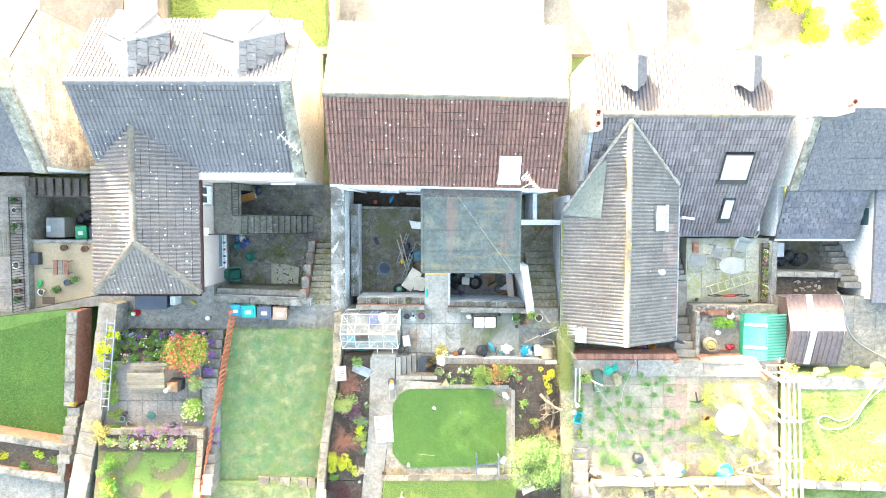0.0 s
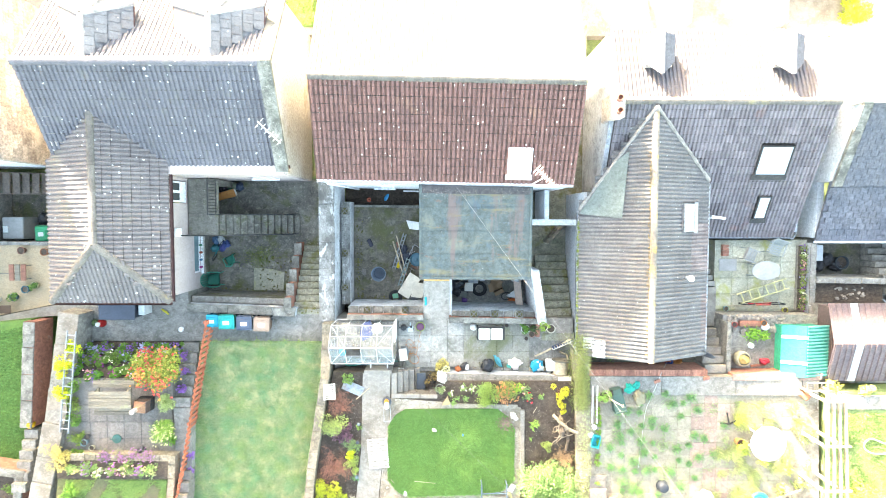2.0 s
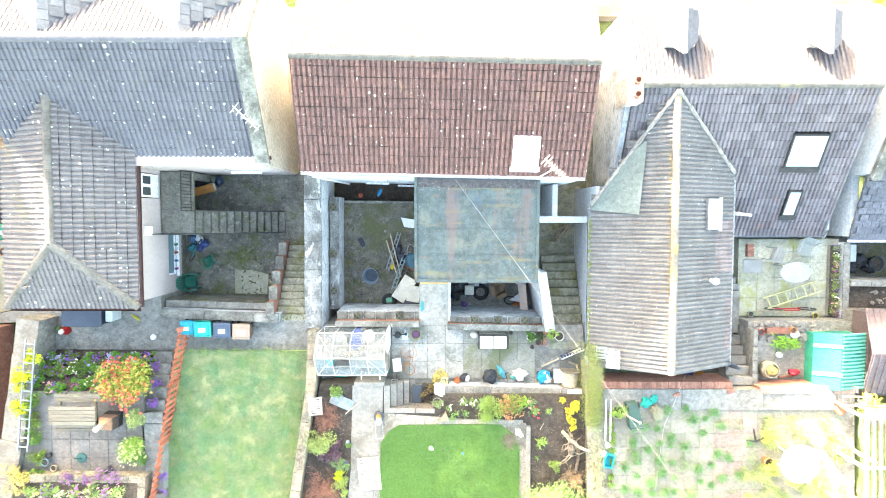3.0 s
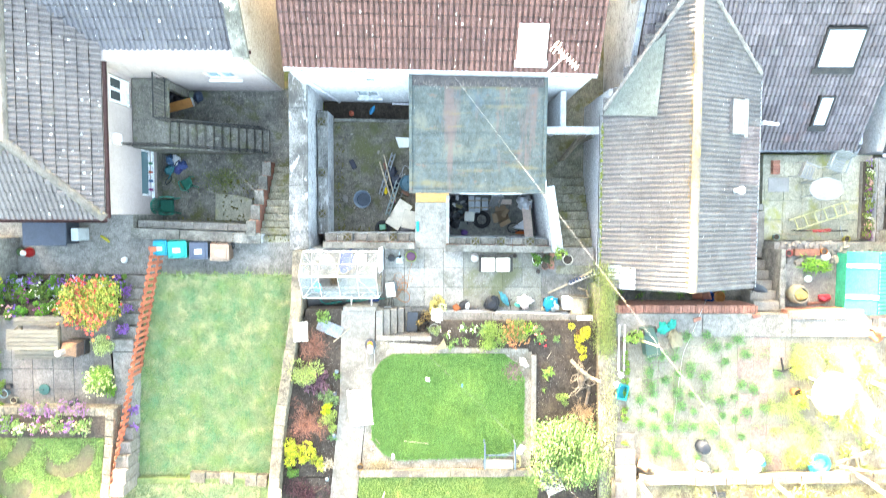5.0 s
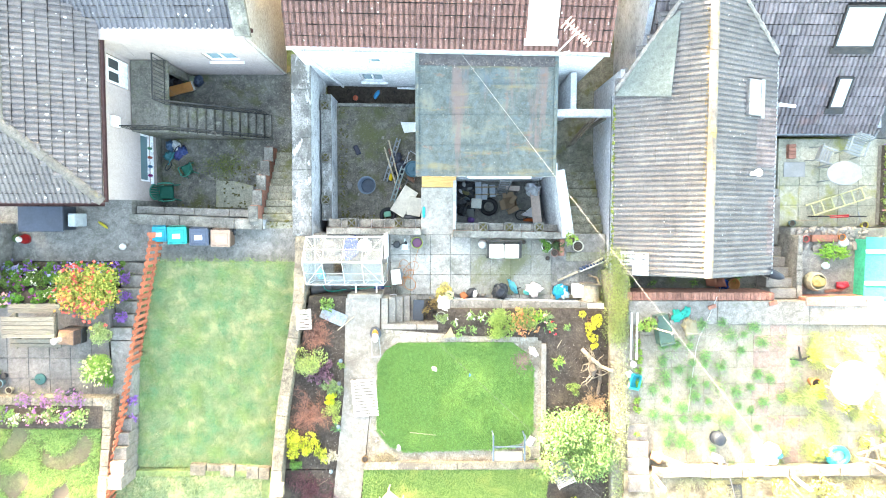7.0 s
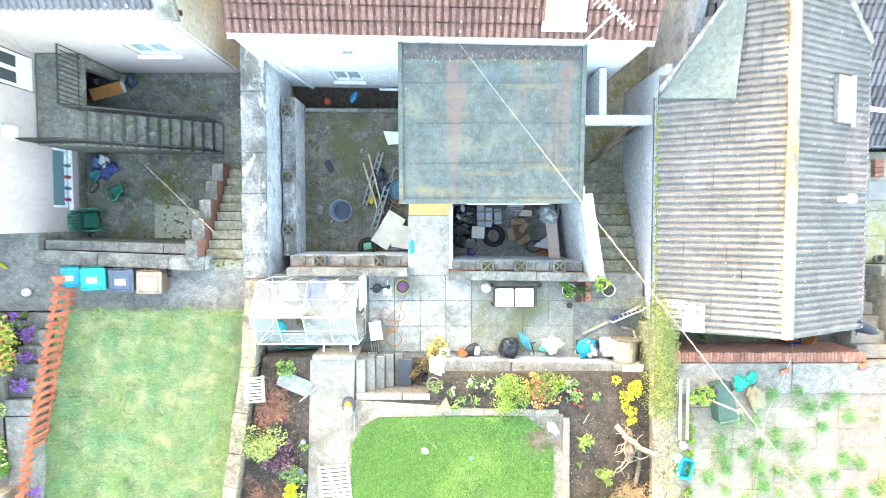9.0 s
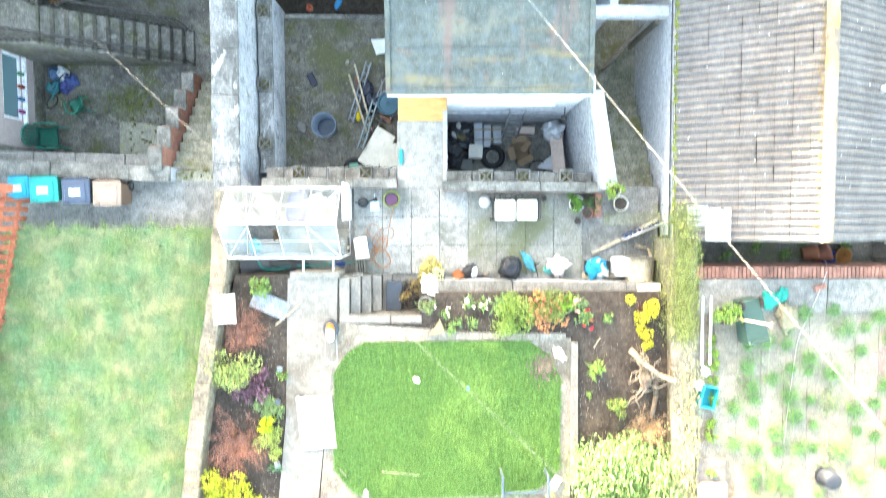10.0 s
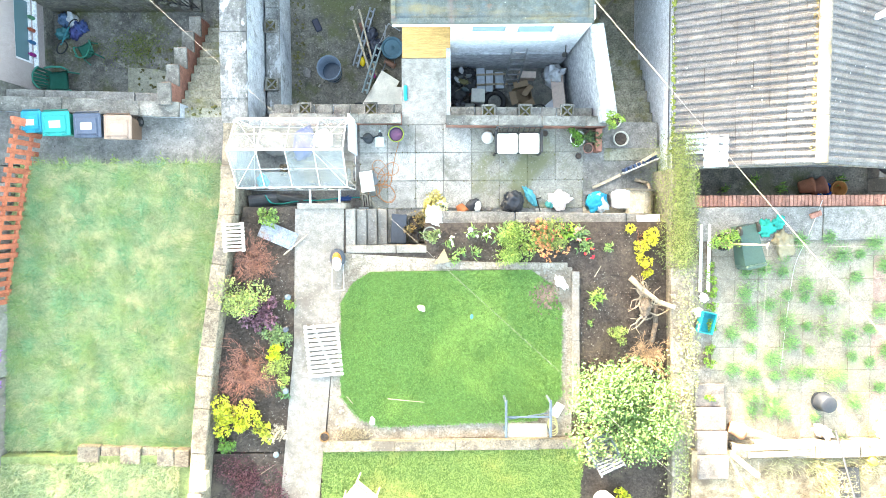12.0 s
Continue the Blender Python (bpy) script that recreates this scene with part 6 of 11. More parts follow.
# patio slabs
flags("slab", lambda x, y: x < 0.6, -1.8, 3.0, -1.2, 0.6, 0.0, 0.6, 0.6, M["flag"], patio_floor, rise=0.006, seed=3, gap=0.004, alt=M["flag_worn"], alt_fn=lambda x, y, r: r.random() < 0.25)
flags("slab", lambda x, y: x > 0.6, -1.8, 3.0, -1.2, 0.6, 0.0, 0.6, 0.6, M["flag_worn"], patio_floor, rise=0.004, seed=33, gap=0.001)
flags("slab", lambda x, y: x + 0.3 < -9.75, -13.2, -9.6, -4.1, -2.3, 1.0, 0.6, 0.6, M["flag_grey"], terr, rise=0.015, seed=4)
flags("slab", lambda x, y: True, 9.98, 13.0, 0.88, 3.3, -0.47, 0.6, 0.6, M["flag_moss"], ryard, rise=0.02, seed=5, gap=0.02)
flags("slab", lambda x, y: True, 5.34, 12.7, -5.88, -1.74, 1.07, 0.46, 0.46, M["paver"], rgar, rise=0.007, seed=6, gap=0.004, alt=M["paver_pink"], alt_fn=lambda x, y, r: 8.4 < x < 9.8 and r.random() < 0.8)
flags("slab", lambda x, y: True, 15.6, 20, -1.6, 1.2, 0.2, 0.9, 0.7, M["path"], frp, rise=0.015, seed=7)
# deck boards
bme = to_mesh("board", box(0, 4.6, 0.004, 0.136, 0, 0.03, 0.004), M["decking"])
for i in range(44):
    piece("board", bme, pose(-21.95 + (0.0 if i > 3 else -0.5), -0.2 + i * 0.14, -0.35), deck)

# red garden: concrete path, worn ground and lawn
def z_garden(x, y):
    return np.full(np.shape(x), GARD)


ground("garden_path", [(-3.0, -1.2), (-2.02, -1.2), (-2.05, -2.4), (-2.3, -4.2), (-2.62, -7.2), (-2.8, -9), (-3.6, -9), (-3.4, -7), (-3.08, -4.0)], GARD + 0.03, M["pale"], "worn pale concrete garden path", base=0.5, category="path")
ground("worn_ground", [(-2.03, -2.1), (2.6, -2.42), (2.6, -5.9), (-2.45, -5.95), (-2.3, -4.2), (-2.06, -2.4)], GARD + 0.015, M["worn"], "worn pale earth and concrete round the lawn", base=0.5, category="ground")
LAWN = [(-1.5, -2.48), (1.75, -2.46), (2.15, -2.75), (2.38, -3.2), (2.36, -5.05), (1.85, -5.55), (-1.3, -5.66), (-1.75, -5.5), (-2.12, -5.05), (-2.1, -3.1), (-1.85, -2.7)]
ground("lawn", LAWN, GARD + 0.04, M["turf"], "small bright green mown lawn with cut corners", base=0.5, category="lawn")


def cobbles(name, spots, mat, label, category, lo=0.04, hi=0.12, seed=0):
    """Loose stones: one object of many uneven lumps."""
    rng = np.random.default_rng(seed)
    bm = bmesh.new()
    bmesh.ops.create_icosphere(bm, subdivisions=1, radius=1.0)
    ico, tri = np.array([v.co for v in bm.verts]), [[v.index for v in f.verts] for f in bm.faces]
    bm.free()
    vs, fs = [], []
    for k, (x, y, z) in enumerate(spots):
        r, a = rng.uniform(lo, hi), rng.uniform(0, 6.28)
        p = ico * (1 + 0.22 * rng.normal(size=(len(ico), 1))) * [r, r * rng.uniform(0.6, 1), r * 0.6]
        vs.append(p @ [[math.cos(a), math.sin(a), 0], [-math.sin(a), math.cos(a), 0], [0, 0, 1]] + [x, y, z + r * 0.3])
        fs += [[i + k * len(ico) for i in f] for f in tri]
    return tagged(batch(name, np.concatenate(vs), fs, mat, None, "stuff"), label, category)


rng = random.Random(9)
cobbles("rockery_stones", [(rng.uniform(10.1, 12.9), rng.uniform(0.25, 0.8), 0.3) for _ in range(90)], M["pale"], "pale rockery stones and shells", "stones", 0.05, 0.13, 1)
cobbles("soil_clods", [(rng.uniform(2.75, 4.4), rng.uniform(-5.6, -2.4), GARD) for _ in range(420)] + [(rng.uniform(-4.3, -3.1), rng.uniform(-6.6, -1.3), GARD) for _ in range(420)]
        + [(rng.uniform(-0.2, 4.2), rng.uniform(-2.3, -1.65), GARD) for _ in range(220)], M["soil"], "small clods of dark soil", "soil", 0.012, 0.035, 2)
cobbles("soil_pebbles", [(rng.uniform(2.75, 4.4), rng.uniform(-5.6, -2.4), GARD) for _ in range(420)] + [(rng.uniform(-4.2, -3.1), rng.uniform(-6.6, -1.3), GARD) for _ in range(340)] + [(rng.uniform(-0.2, 4.2), rng.uniform(-2.3, -1.65), GARD) for _ in range(160)], M["pale"], "small pale pebbles in the soil", "stones", 0.006, 0.016, 3)

# grass
G_LAWN = leafy((0.07, 0.18, 0.035), 0.45, (0.17, 0.33, 0.085), (0.17, 0.29, 0.07), 0.8, 0.54)
G_PATCH = leafy((0.11, 0.23, 0.05), 0.4, (0.28, 0.39, 0.12), (0.3, 0.33, 0.1), 1.2, 0.5)
G_LONG = leafy((0.16, 0.26, 0.13), 0.4, (0.38, 0.44, 0.22), (0.43, 0.39, 0.21), 2.6, 0.48)
G_SUN = leafy((0.14, 0.25, 0.055), 0.4, (0.3, 0.37, 0.11))
G_TUFT = leafy((0.12, 0.27, 0.12), 0.4, (0.24, 0.4, 0.2))
G_LIME = leafy((0.15, 0.28, 0.085), 0.4, (0.3, 0.4, 0.16), (0.3, 0.34, 0.14), 1.1, 0.5)
LAWN_IN = [(x * 1.008, y * 1.004) for x, y in LAWN]
blades("lawn_grass", LAWN_IN, 120000, 0.05, lambda x, y: z_garden(x, y) + 0.04, G_LAWN, 1, 0.005, 1.3, clump=0.5, clump_scale=1.3, patch=(-1.2, -0.1), label="short bright green lawn grass")
blades("lawn_grass_lower", [(-2.5, -6.12), (2.85, -6.12), (2.65, -8.4), (-2.65, -8.4)], 80000, 0.05, lambda x, y: z_garden(x, y) + 0.09, G_PATCH, 2, 0.009, 0.9, label="bright green lawn grass past the edging")
MID = [(-8.8, -0.25), (-4.5, -0.25), (-5.12, -6.1), (-9.6, -6.1)]
zmid = lambda x, y: 0.25 + (-0.22 - y) / 5.93 * 0.55
blades("long_grass", MID, 230000, 0.09, zmid, G_LONG, 3, 0.005, 1.9, clump=0.9, clump_scale=2.6, patch=(-1.3, 0.0), label="long uneven yellow-green grass in tufts")
blades("grass_tufts", MID, 120000, 0.11, zmid, G_TUFT, 13, 0.005, 1.7, clump=1.3, clump_scale=3.1, patch=(0.0, 0.6), label="taller lush green tufts in the long grass")
blades("grass_tufts_lime", MID, 90000, 0.12, zmid, G_LIME, 23, 0.005, 1.7, clump=1.5, clump_scale=2.9, patch=(0.08, 0.45), label="yellow-green tufts in the long grass")
blades("long_grass_upper", [(-9.6, -6.35), (-5.4, -6.35), (-5.6, -8.5), (-10, -8.5)], 30000, 0.11, lambda x, y: 0.98 + 0 * x, G_LONG, 4, 0.009, 1.3, clump=1.0, clump_scale=1.4, patch=(-0.9, 0.2), label="sunlit rough grass")
blades("lawn_grass_left", [(-13.3, -4.85), (-9.78, -4.85), (-10.1, -8), (-13.8, -8)], 70000, 0.06, lambda x, y: 1.33 + 0 * x, G_PATCH, 5, 0.009, 1.0, clump=0.6, clump_scale=1.5, patch=(-0.22, 0.08), label="patchy lawn grass with bare soil")
blades("lawn_grass_far_left", [(-15.2, 0.4), (-19.5, -0.6), (-19.5, -4.7), (-15.3, -4.7)], 42000, 0.05, lambda x, y: 0.25 + 0 * x, G_LAWN, 6, 0.011, 1.0, label="neat green lawn grass")
blades("lawn_grass_far_right", [(13.4, -2.5), (19.5, -2.5), (19.5, -8), (13.5, -8)], 40000, 0.06, lambda x, y: 1.15 + 0 * x, G_PATCH, 7, 0.011, 1.0, clump=0.6, clump_scale=0.9, patch=(-0.9, 0.1), label="sunlit yellow-green lawn grass")
blades("weeds_right", [(5.7, -2.1), (12.6, -2.1), (12.7, -5.9), (5.7, -5.9)], 26000, 0.07, lambda x, y: 1.07 + 0 * x, leafy((0.2, 0.31, 0.12), 0.4, (0.28, 0.36, 0.16)), 8, 0.008, 1.4, clump=1.2, clump_scale=2.3, patch=(0.1, 0.8), label="tufts of grass in the paving joints")
blades("weeds_back_right", [(5.8, -6.2), (13, -6.2), (13.2, -8.5), (5.8, -8.5)], 30000, 0.13, lambda x, y: 1.3 + 0 * x, leafy((0.3, 0.29, 0.12), 0.45, (0.5, 0.44, 0.24)), 9, 0.006, 1.6, clump=1.0, clump_scale=1.4, patch=(-0.35, 0.5), label="overgrown sunlit weeds")

# moss in the patio joints, and the flecks of litter that lie about
rng = random.Random(77)
jm = []
for k in range(150):
    if rng.random() < 0.5:
        jm.append((-1.8 + 0.6 * rng.randint(0, 8) + rng.gauss(0, 0.012), rng.uniform(-1.2, 0.6), 0.0))
    else:
        jm.append((rng.uniform(-1.8, 3.0), -1.2 + 0.6 * rng.randint(0, 3) + rng.gauss(0, 0.012), 0.0))
cobbles("joint_moss", jm, M["moss"], "dark moss in the joints of the patio slabs", "moss", 0.006, 0.02, 5)


def litter(name, mat, label, seed, lo, hi, areas):
    r = random.Random(seed)
    spots = [(r.uniform(a[0], a[1]), r.uniform(a[2], a[3]), a[4]) for a in areas for _ in range(a[5])]
    return cobbles(name, spots, mat, label, "litter", lo, hi, seed)


litter("leaf_litter", M["soil"], "dark leaf bits scattered on the paving", 61, 0.004, 0.012,
       [(-3.6, 4.4, -1.2, 0.5, 0.005, 260), (-3.6, -1.0, 1.0, 4.8, YARD, 260), (-9.2, -5.0, -0.2, 0.7, 0.05, 200), (-9.2, -6.0, 1.3, 3.5, -1.9, 180)])
litter("pale_litter", M["pale"], "pale grit and scraps scattered on the paving", 62, 0.004, 0.014,
       [(-3.6, 4.4, -1.2, 0.5, 0.005, 160), (-3.6, -1.0, 1.0, 4.8, YARD, 260), (-9.2, -5.0, -0.2, 0.7, 0.05, 120), (-9.2, -6.0, 1.3, 3.5, -1.9, 160), (0.2, 2.9, 0.95, 2.1, PIT, 160)])
litter("moss_tufts", M["moss"], "green moss lumps at the foot of the yard walls", 63, 0.015, 0.05,
       [(-3.65, -3.35, 1.0, 4.8, YARD, 60), (-3.6, -1.0, 1.0, 1.25, YARD, 60), (-9.3, -5.95, 1.2, 1.5, -1.9, 60), (-7.4, -5.95, 1.4, 2.8, -1.9, 90), (-5.5, -4.7, 0.8, 1.0, 0.05, 20)])

blades("weeds_right_sunny", [(9.7, -2.1), (12.7, -2.1), (12.8, -5.9), (9.2, -5.9)], 60000, 0.12, lambda x, y: 1.07 + 0 * x, leafy((0.25, 0.31, 0.11), 0.4, (0.46, 0.48, 0.2)), 18, 0.008, 1.4, clump=1.2, clump_scale=1.9, patch=(0.0, 0.65), label="sunlit weeds spreading over the paving")

# ---- things on the middle patio ----
gh = placed("greenhouse", (-2.9, -0.1, 0), "small white-framed greenhouse with clouded panes and one missing", "greenhouse")
GX0, GX1, GY0, GY1, GZE, GZR = -4.05, -1.89, -0.78, 0.56, 1.15, 1.72
GYM = (GY0 + GY1) / 2
bm = bmesh.new()
r = 0.012
for x in (GX0, GX1):
    for y in (GY0, GY1):
        cyl(bm, (x, y, 0), (x, y, GZE), r, None, 4)
    cyl(bm, (x, GY0, GZE), (x, GYM, GZR), r, None, 4)
    cyl(bm, (x, GY1, GZE), (x, GYM, GZR), r, None, 4)
    cyl(bm, (x, GY0, 0.02), (x, GY1, 0.02), r, None, 4)
for y, z in ((GY0, GZE), (GY1, GZE), (GYM, GZR), (GY0, 0.02), (GY1, 0.02)):
    cyl(bm, (GX0, y, z), (GX1, y, z), 0.016, None, 4)
part("frame", bm, paint((0.72, 0.73, 0.73), 0.5), gh)
nb = 4
for i in range(1, nb):
    x = GX0 + (GX1 - GX0) * i / nb
    bm = bmesh.new()
    for y in (GY0, GY1):
        cyl(bm, (x, y, 0), (x, y, GZE), 0.008, None, 4)
        cyl(bm, (x, y, GZE), (x, GYM, GZR), 0.009, None, 4)
    part("glazing_bar", bm, paint((0.72, 0.73, 0.73), 0.5), gh)
bm = bmesh.new()
for y in ((GY0 + GYM) / 2, (GY1 + GYM) / 2):
    cyl(bm, (GX0, y, (GZE + GZR) / 2), (GX1, y, (GZE + GZR) / 2), 0.007, None, 4)
for sx, ex in ((GX0, GX0 + 0.58), (GX1, GX1 - 0.58)):
    cyl(bm, (sx, GY0, GZE), (ex, GYM, GZR), 0.008, None, 4)
    cyl(bm, (sx, GY1, GZE), (ex, GYM, GZR), 0.008, None, 4)
part("brace", bm, paint((0.72, 0.73, 0.73), 0.5), gh)
for i in range(nb):
    xa, xb = GX0 + (GX1 - GX0) * i / nb + 0.012, GX0 + (GX1 - GX0) * (i + 1) / nb - 0.012
    for s in (0, 1):
        y0, y1 = (GY0, GYM) if s == 0 else (GY1, GYM)
        f0 = 0.36 if (s == 0 and i == 1) else 0.0
        f1 = 0.42 if (s == 0 and i == 1) else 1.0
        lo = (y0 + (y1 - y0) * 0.0, GZE)
        hi = (y0 + (y1 - y0) * f1, GZE + (GZR - GZE) * f1)
        bmp = thick_poly([(xa, lo[0], lo[1] + 0.012), (xb, lo[0], lo[1] + 0.012), (xb, hi[0], hi[1] + 0.012), (xa, hi[0], hi[1] + 0.012)], 0.004)
        part("pane", bmp, M["gh_glass"], gh)
        part("pane", box(xa, xb, y0 - 0.002, y0 + 0.002, 0.04, GZE - 0.02), M["gh_glass"], gh)
for x in (GX0, GX1):
    bm = bmesh.new()
    pts = [(GY0, 0.03), (GY1, 0.03), (GY1, GZE), (GYM, GZR), (GY0, GZE)]
    flat_poly(bm, [(x, y, z) for y, z in pts])
    if x == GX0:
        part("pane", bm, M["gh_glass"], gh)
    else:
        bm.free()
        part("pane", box(x - 0.002, x + 0.002, GY0 + 0.02, GYM - 0.3, 0.03, GZE), M["gh_glass"], gh)
part("door", box(GX1 + 0.01, GX1 + 0.05, GYM + 0.05, GY1 + 0.1, 0.02, 1.1, 0.008), M["upvc"], gh, "white sliding door pushed aside")
# what stands in it
sh = thing("potting_shelf", (-2.35, -0.45, 0.0), "pale wooden potting shelf inside the greenhouse", "shelf")
bm = box(-0.5, 0.5, -0.22, 0.22, 0.62, 0.65, 0.004)
part("top", bm, M["wood_grey"], sh)
for x in (-0.45, 0.45):
    for y in (-0.18, 0.18):
        part("leg", box(x - 0.02, x + 0.02, y - 0.02, y + 0.02, 0, 0.62), M["wood_pale"], sh)


def sack(name, at, r, squash, c, label, category, seed=0, rough=0.25, gloss=0.45):
    """A full or crumpled bag, sheet or lump: uneven, with creases where it is soft."""
    bm = blob(bmesh.new(), (0, 0, r * squash[2] * 0.93), r, squash, rough, 4 if rough > 0.22 else 3, seed)
    if rough > 0.22:
        mid = Vector((0, 0, r * squash[2] * 0.93))
        for v in bm.verts:
            d = v.co - mid
            q = d / r
            crease = 1 - abs(noise.noise(q * 2.6 + Vector((seed, 1, 2)))) * 2.2
            fine = 1 - abs(noise.noise(q * 6.5 + Vector((3, seed, 0)))) * 2.2
            v.co += d * (0.14 * max(crease, -0.6) + 0.07 * max(fine, -0.6)) * min(1.0, rough * 2.4)
    for v in bm.verts:
        v.co.z = max(v.co.z, 0.0)
    ob = solid(name, bm, paint(c, gloss), label, category, smooth=True)
    ob.matrix_basis = pose(*at, 0, 0, seed * 37 % 360)
    return ob


sack("plastic_bag", (-2.55, 0.28, 0), 0.2, (1, 0.9, 0.9), (0.75, 0.8, 0.78), "crumpled white plastic bag in the greenhouse", "bag", 1)
sack("plastic_bag", (-2.95, 0.2, 0), 0.25, (1.3, 0.8, 0.6), (0.05, 0.1, 0.4), "blue plastic sacking in the greenhouse", "bag", 2)
sack("plastic_bag", (-3.85, -0.6, 0), 0.14, (1, 0.9, 0.9), (0.0, 0.55, 0.62), "turquoise plastic bag in the greenhouse corner", "bag", 3)
sack("compost_sack", (-3.6, 0.2, 0), 0.26, (1.2, 0.8, 0.6), (0.35, 0.33, 0.3), "grey compost sack in the greenhouse", "bag", 4)
plant("dead_plant", (-3.25, -0.4, 0), 0.22, 0.55, (0.09, 0.07, 0.05), 200, 0.07, "dry dead plant under the missing pane", "plant", 31, stems=14)


def pot(at, r=0.14, h=0.22, c=(0.42, 0.17, 0.09), label="plain terracotta flower pot outside", soil=True, leaves=None, seed=0, category="flower pot", tilt=None, name="flower_pot"):
    """A flower pot with rim, soil and perhaps a plant."""
    ob = thing(name, at, label, category)
    if tilt:
        ob.matrix_basis = pose(*at, *tilt)
    bm = lathe(bmesh.new(), [(r * 0.68, 0), (r * 0.72, 0.01), (r * 0.93, h * 0.78), (r, h * 0.8), (r * 1.02, h), (r * 0.9, h), (r * 0.86, h * 0.8), (r * 0.66, h * 0.12)], 18)
    part("body", bm, paint(c, 0.8), ob, smooth=True)
    if soil:
        bm = lathe(bmesh.new(), [(r * 0.84, h * 0.72), (r * 0.84, h * 0.8), (r * 0.3, h * 0.83)], 14)
        part("soil", bm, M["soil"], ob)
    if leaves:
        rng = np.random.default_rng(seed)
        p = shell_points(rng, 220, r * 1.5, h * 0.9, 6) + [0, 0, h * 0.75]
        v, f = flat_leaves(rng, p, 0.06)
        batch("leaves", v, f, leafy(leaves), ob)
    return ob


bn = thing("cushioned_bench", (1.55, 0.14, 0.01), "dark metal garden bench with two cream cushions", "bench")
for x in (-0.47, 0.47):
    for y in (-0.2, 0.22):
        part("leg", box(x - 0.02, x + 0.02, y - 0.02, y + 0.02, 0, 0.38), M["iron"], bn)
    part("arm", box(x - 0.025, x + 0.025, -0.2, 0.25, 0.52, 0.55, 0.01), M["iron"], bn)
    part("arm_post", box(x - 0.015, x + 0.015, -0.2, -0.17, 0.38, 0.52), M["iron"], bn)
part("seat_frame", box(-0.48, 0.48, -0.22, 0.24, 0.34, 0.38, 0.01), M["iron"], bn)
bm = bmesh.new()
for k in range(9):
    cyl(bm, (-0.44 + k * 0.11, 0.24, 0.38), (-0.44 + k * 0.11, 0.3, 0.68), 0.01, None, 5)
cyl(bm, (-0.48, 0.3, 0.68), (0.48, 0.3, 0.68), 0.018, None, 6)
part("backrest", bm, M["iron"], bn)
for x in (-0.225, 0.225):
    part("cushion", box(x - 0.215, x + 0.215, -0.22, 0.2, 0.385, 0.47, 0.03), paint((0.72, 0.7, 0.6), 0.9), bn, "cream seat cushion", True)

pot((0.95, 0.31, 0.21), 0.13, 0.2, (0.7, 0.69, 0.66), "white upturned pot on the patio", soil=False, tilt=(180, 0, 0))
pot((2.16, 0.38, 0.01), 0.07, 0.12, (0.12, 0.12, 0.12), "small dark flower pot by the bench")
pot((2.84, 0.26, 0.01), 0.16, 0.2, (0.7, 0.72, 0.7), "white pot with a green plant", leaves=(0.08, 0.2, 0.04), seed=2)
pot((3.13, 0.3, 0.01), 0.14, 0.2, (0.2, 0.11, 0.08), "brown pot with dark leaves", leaves=(0.05, 0.1, 0.05), seed=3)
pot((3.08, 0.06, 0.01), 0.11, 0.14, (0.5, 0.25, 0.2), "pinkish pot with soil", seed=4)
pot((3.39, 0.5, 0.86), 0.13, 0.14, (0.55, 0.53, 0.48), "stone pot with green shoots on the wall end", leaves=(0.16, 0.26, 0.06), seed=5)
pot((3.78, 0.26, -0.17), 0.16, 0.3, (0.55, 0.53, 0.45), "pale stone pot on the top steps", seed=6)
pot((2.88, -0.1, 0.01), 0.07, 0.1, (0.08, 0.08, 0.09), "small square black pot", seed=7)
wt = thing("watering_can", (-1.6, 0.3, 0.01), "black plastic watering can by the wall", "watering can")
part("body", lathe(bmesh.new(), [(0.1, 0), (0.11, 0.02), (0.1, 0.2), (0.05, 0.23), (0.03, 0.22)], 14), paint((0.03, 0.035, 0.04)), wt, smooth=True)
bm = cyl(bmesh.new(), (0.08, 0, 0.06), (0.26, 0.05, 0.25), 0.018, 0.014, 8)
cyl(bm, (0.26, 0.05, 0.25), (0.29, 0.06, 0.27), 0.045, 0.05, 10)
part("spout", bm, paint((0.03, 0.035, 0.04)), wt)
wire_curve("handle", [(-0.1, 0, 0.05), (-0.18, 0, 0.12), (-0.12, 0, 0.26), (0, 0, 0.24)], 0.012, paint((0.03, 0.035, 0.04)), wt)
dp = thing("dustpan", (-1.36, 0.24, 0.01), "pale blue plastic dustpan on the patio", "dustpan")
part("pan", prism([(-0.1, -0.11), (0.1, -0.11), (0.09, 0.08), (-0.09, 0.08)], 0.0, [0.015, 0.015, 0.07, 0.07]), paint((0.6, 0.74, 0.78)), dp)
part("handle", box(-0.015, 0.015, 0.08, 0.24, 0.04, 0.065, 0.006), paint((0.6, 0.74, 0.78)), dp)
bk = thing("bucket", (-0.99, 0.36, 0.01), "dark purple bucket with a lime rim", "bucket")
part("body", lathe(bmesh.new(), [(0.11, 0), (0.16, 0.26), (0.145, 0.26), (0.1, 0.02)], 18), paint((0.07, 0.045, 0.1)), bk, smooth=True)
wire_curve("rim", [(0.16 * math.cos(k * math.pi / 8), 0.16 * math.sin(k * math.pi / 8), 0.265) for k in range(17)], 0.014, paint((0.26, 0.34, 0.06)), bk)["label"] = "lime green rim"
part("fill", lathe(bmesh.new(), [(0.13, 0.16), (0.13, 0.23), (0.04, 0.24)], 12), paint((0.1, 0.04, 0.09)), bk)

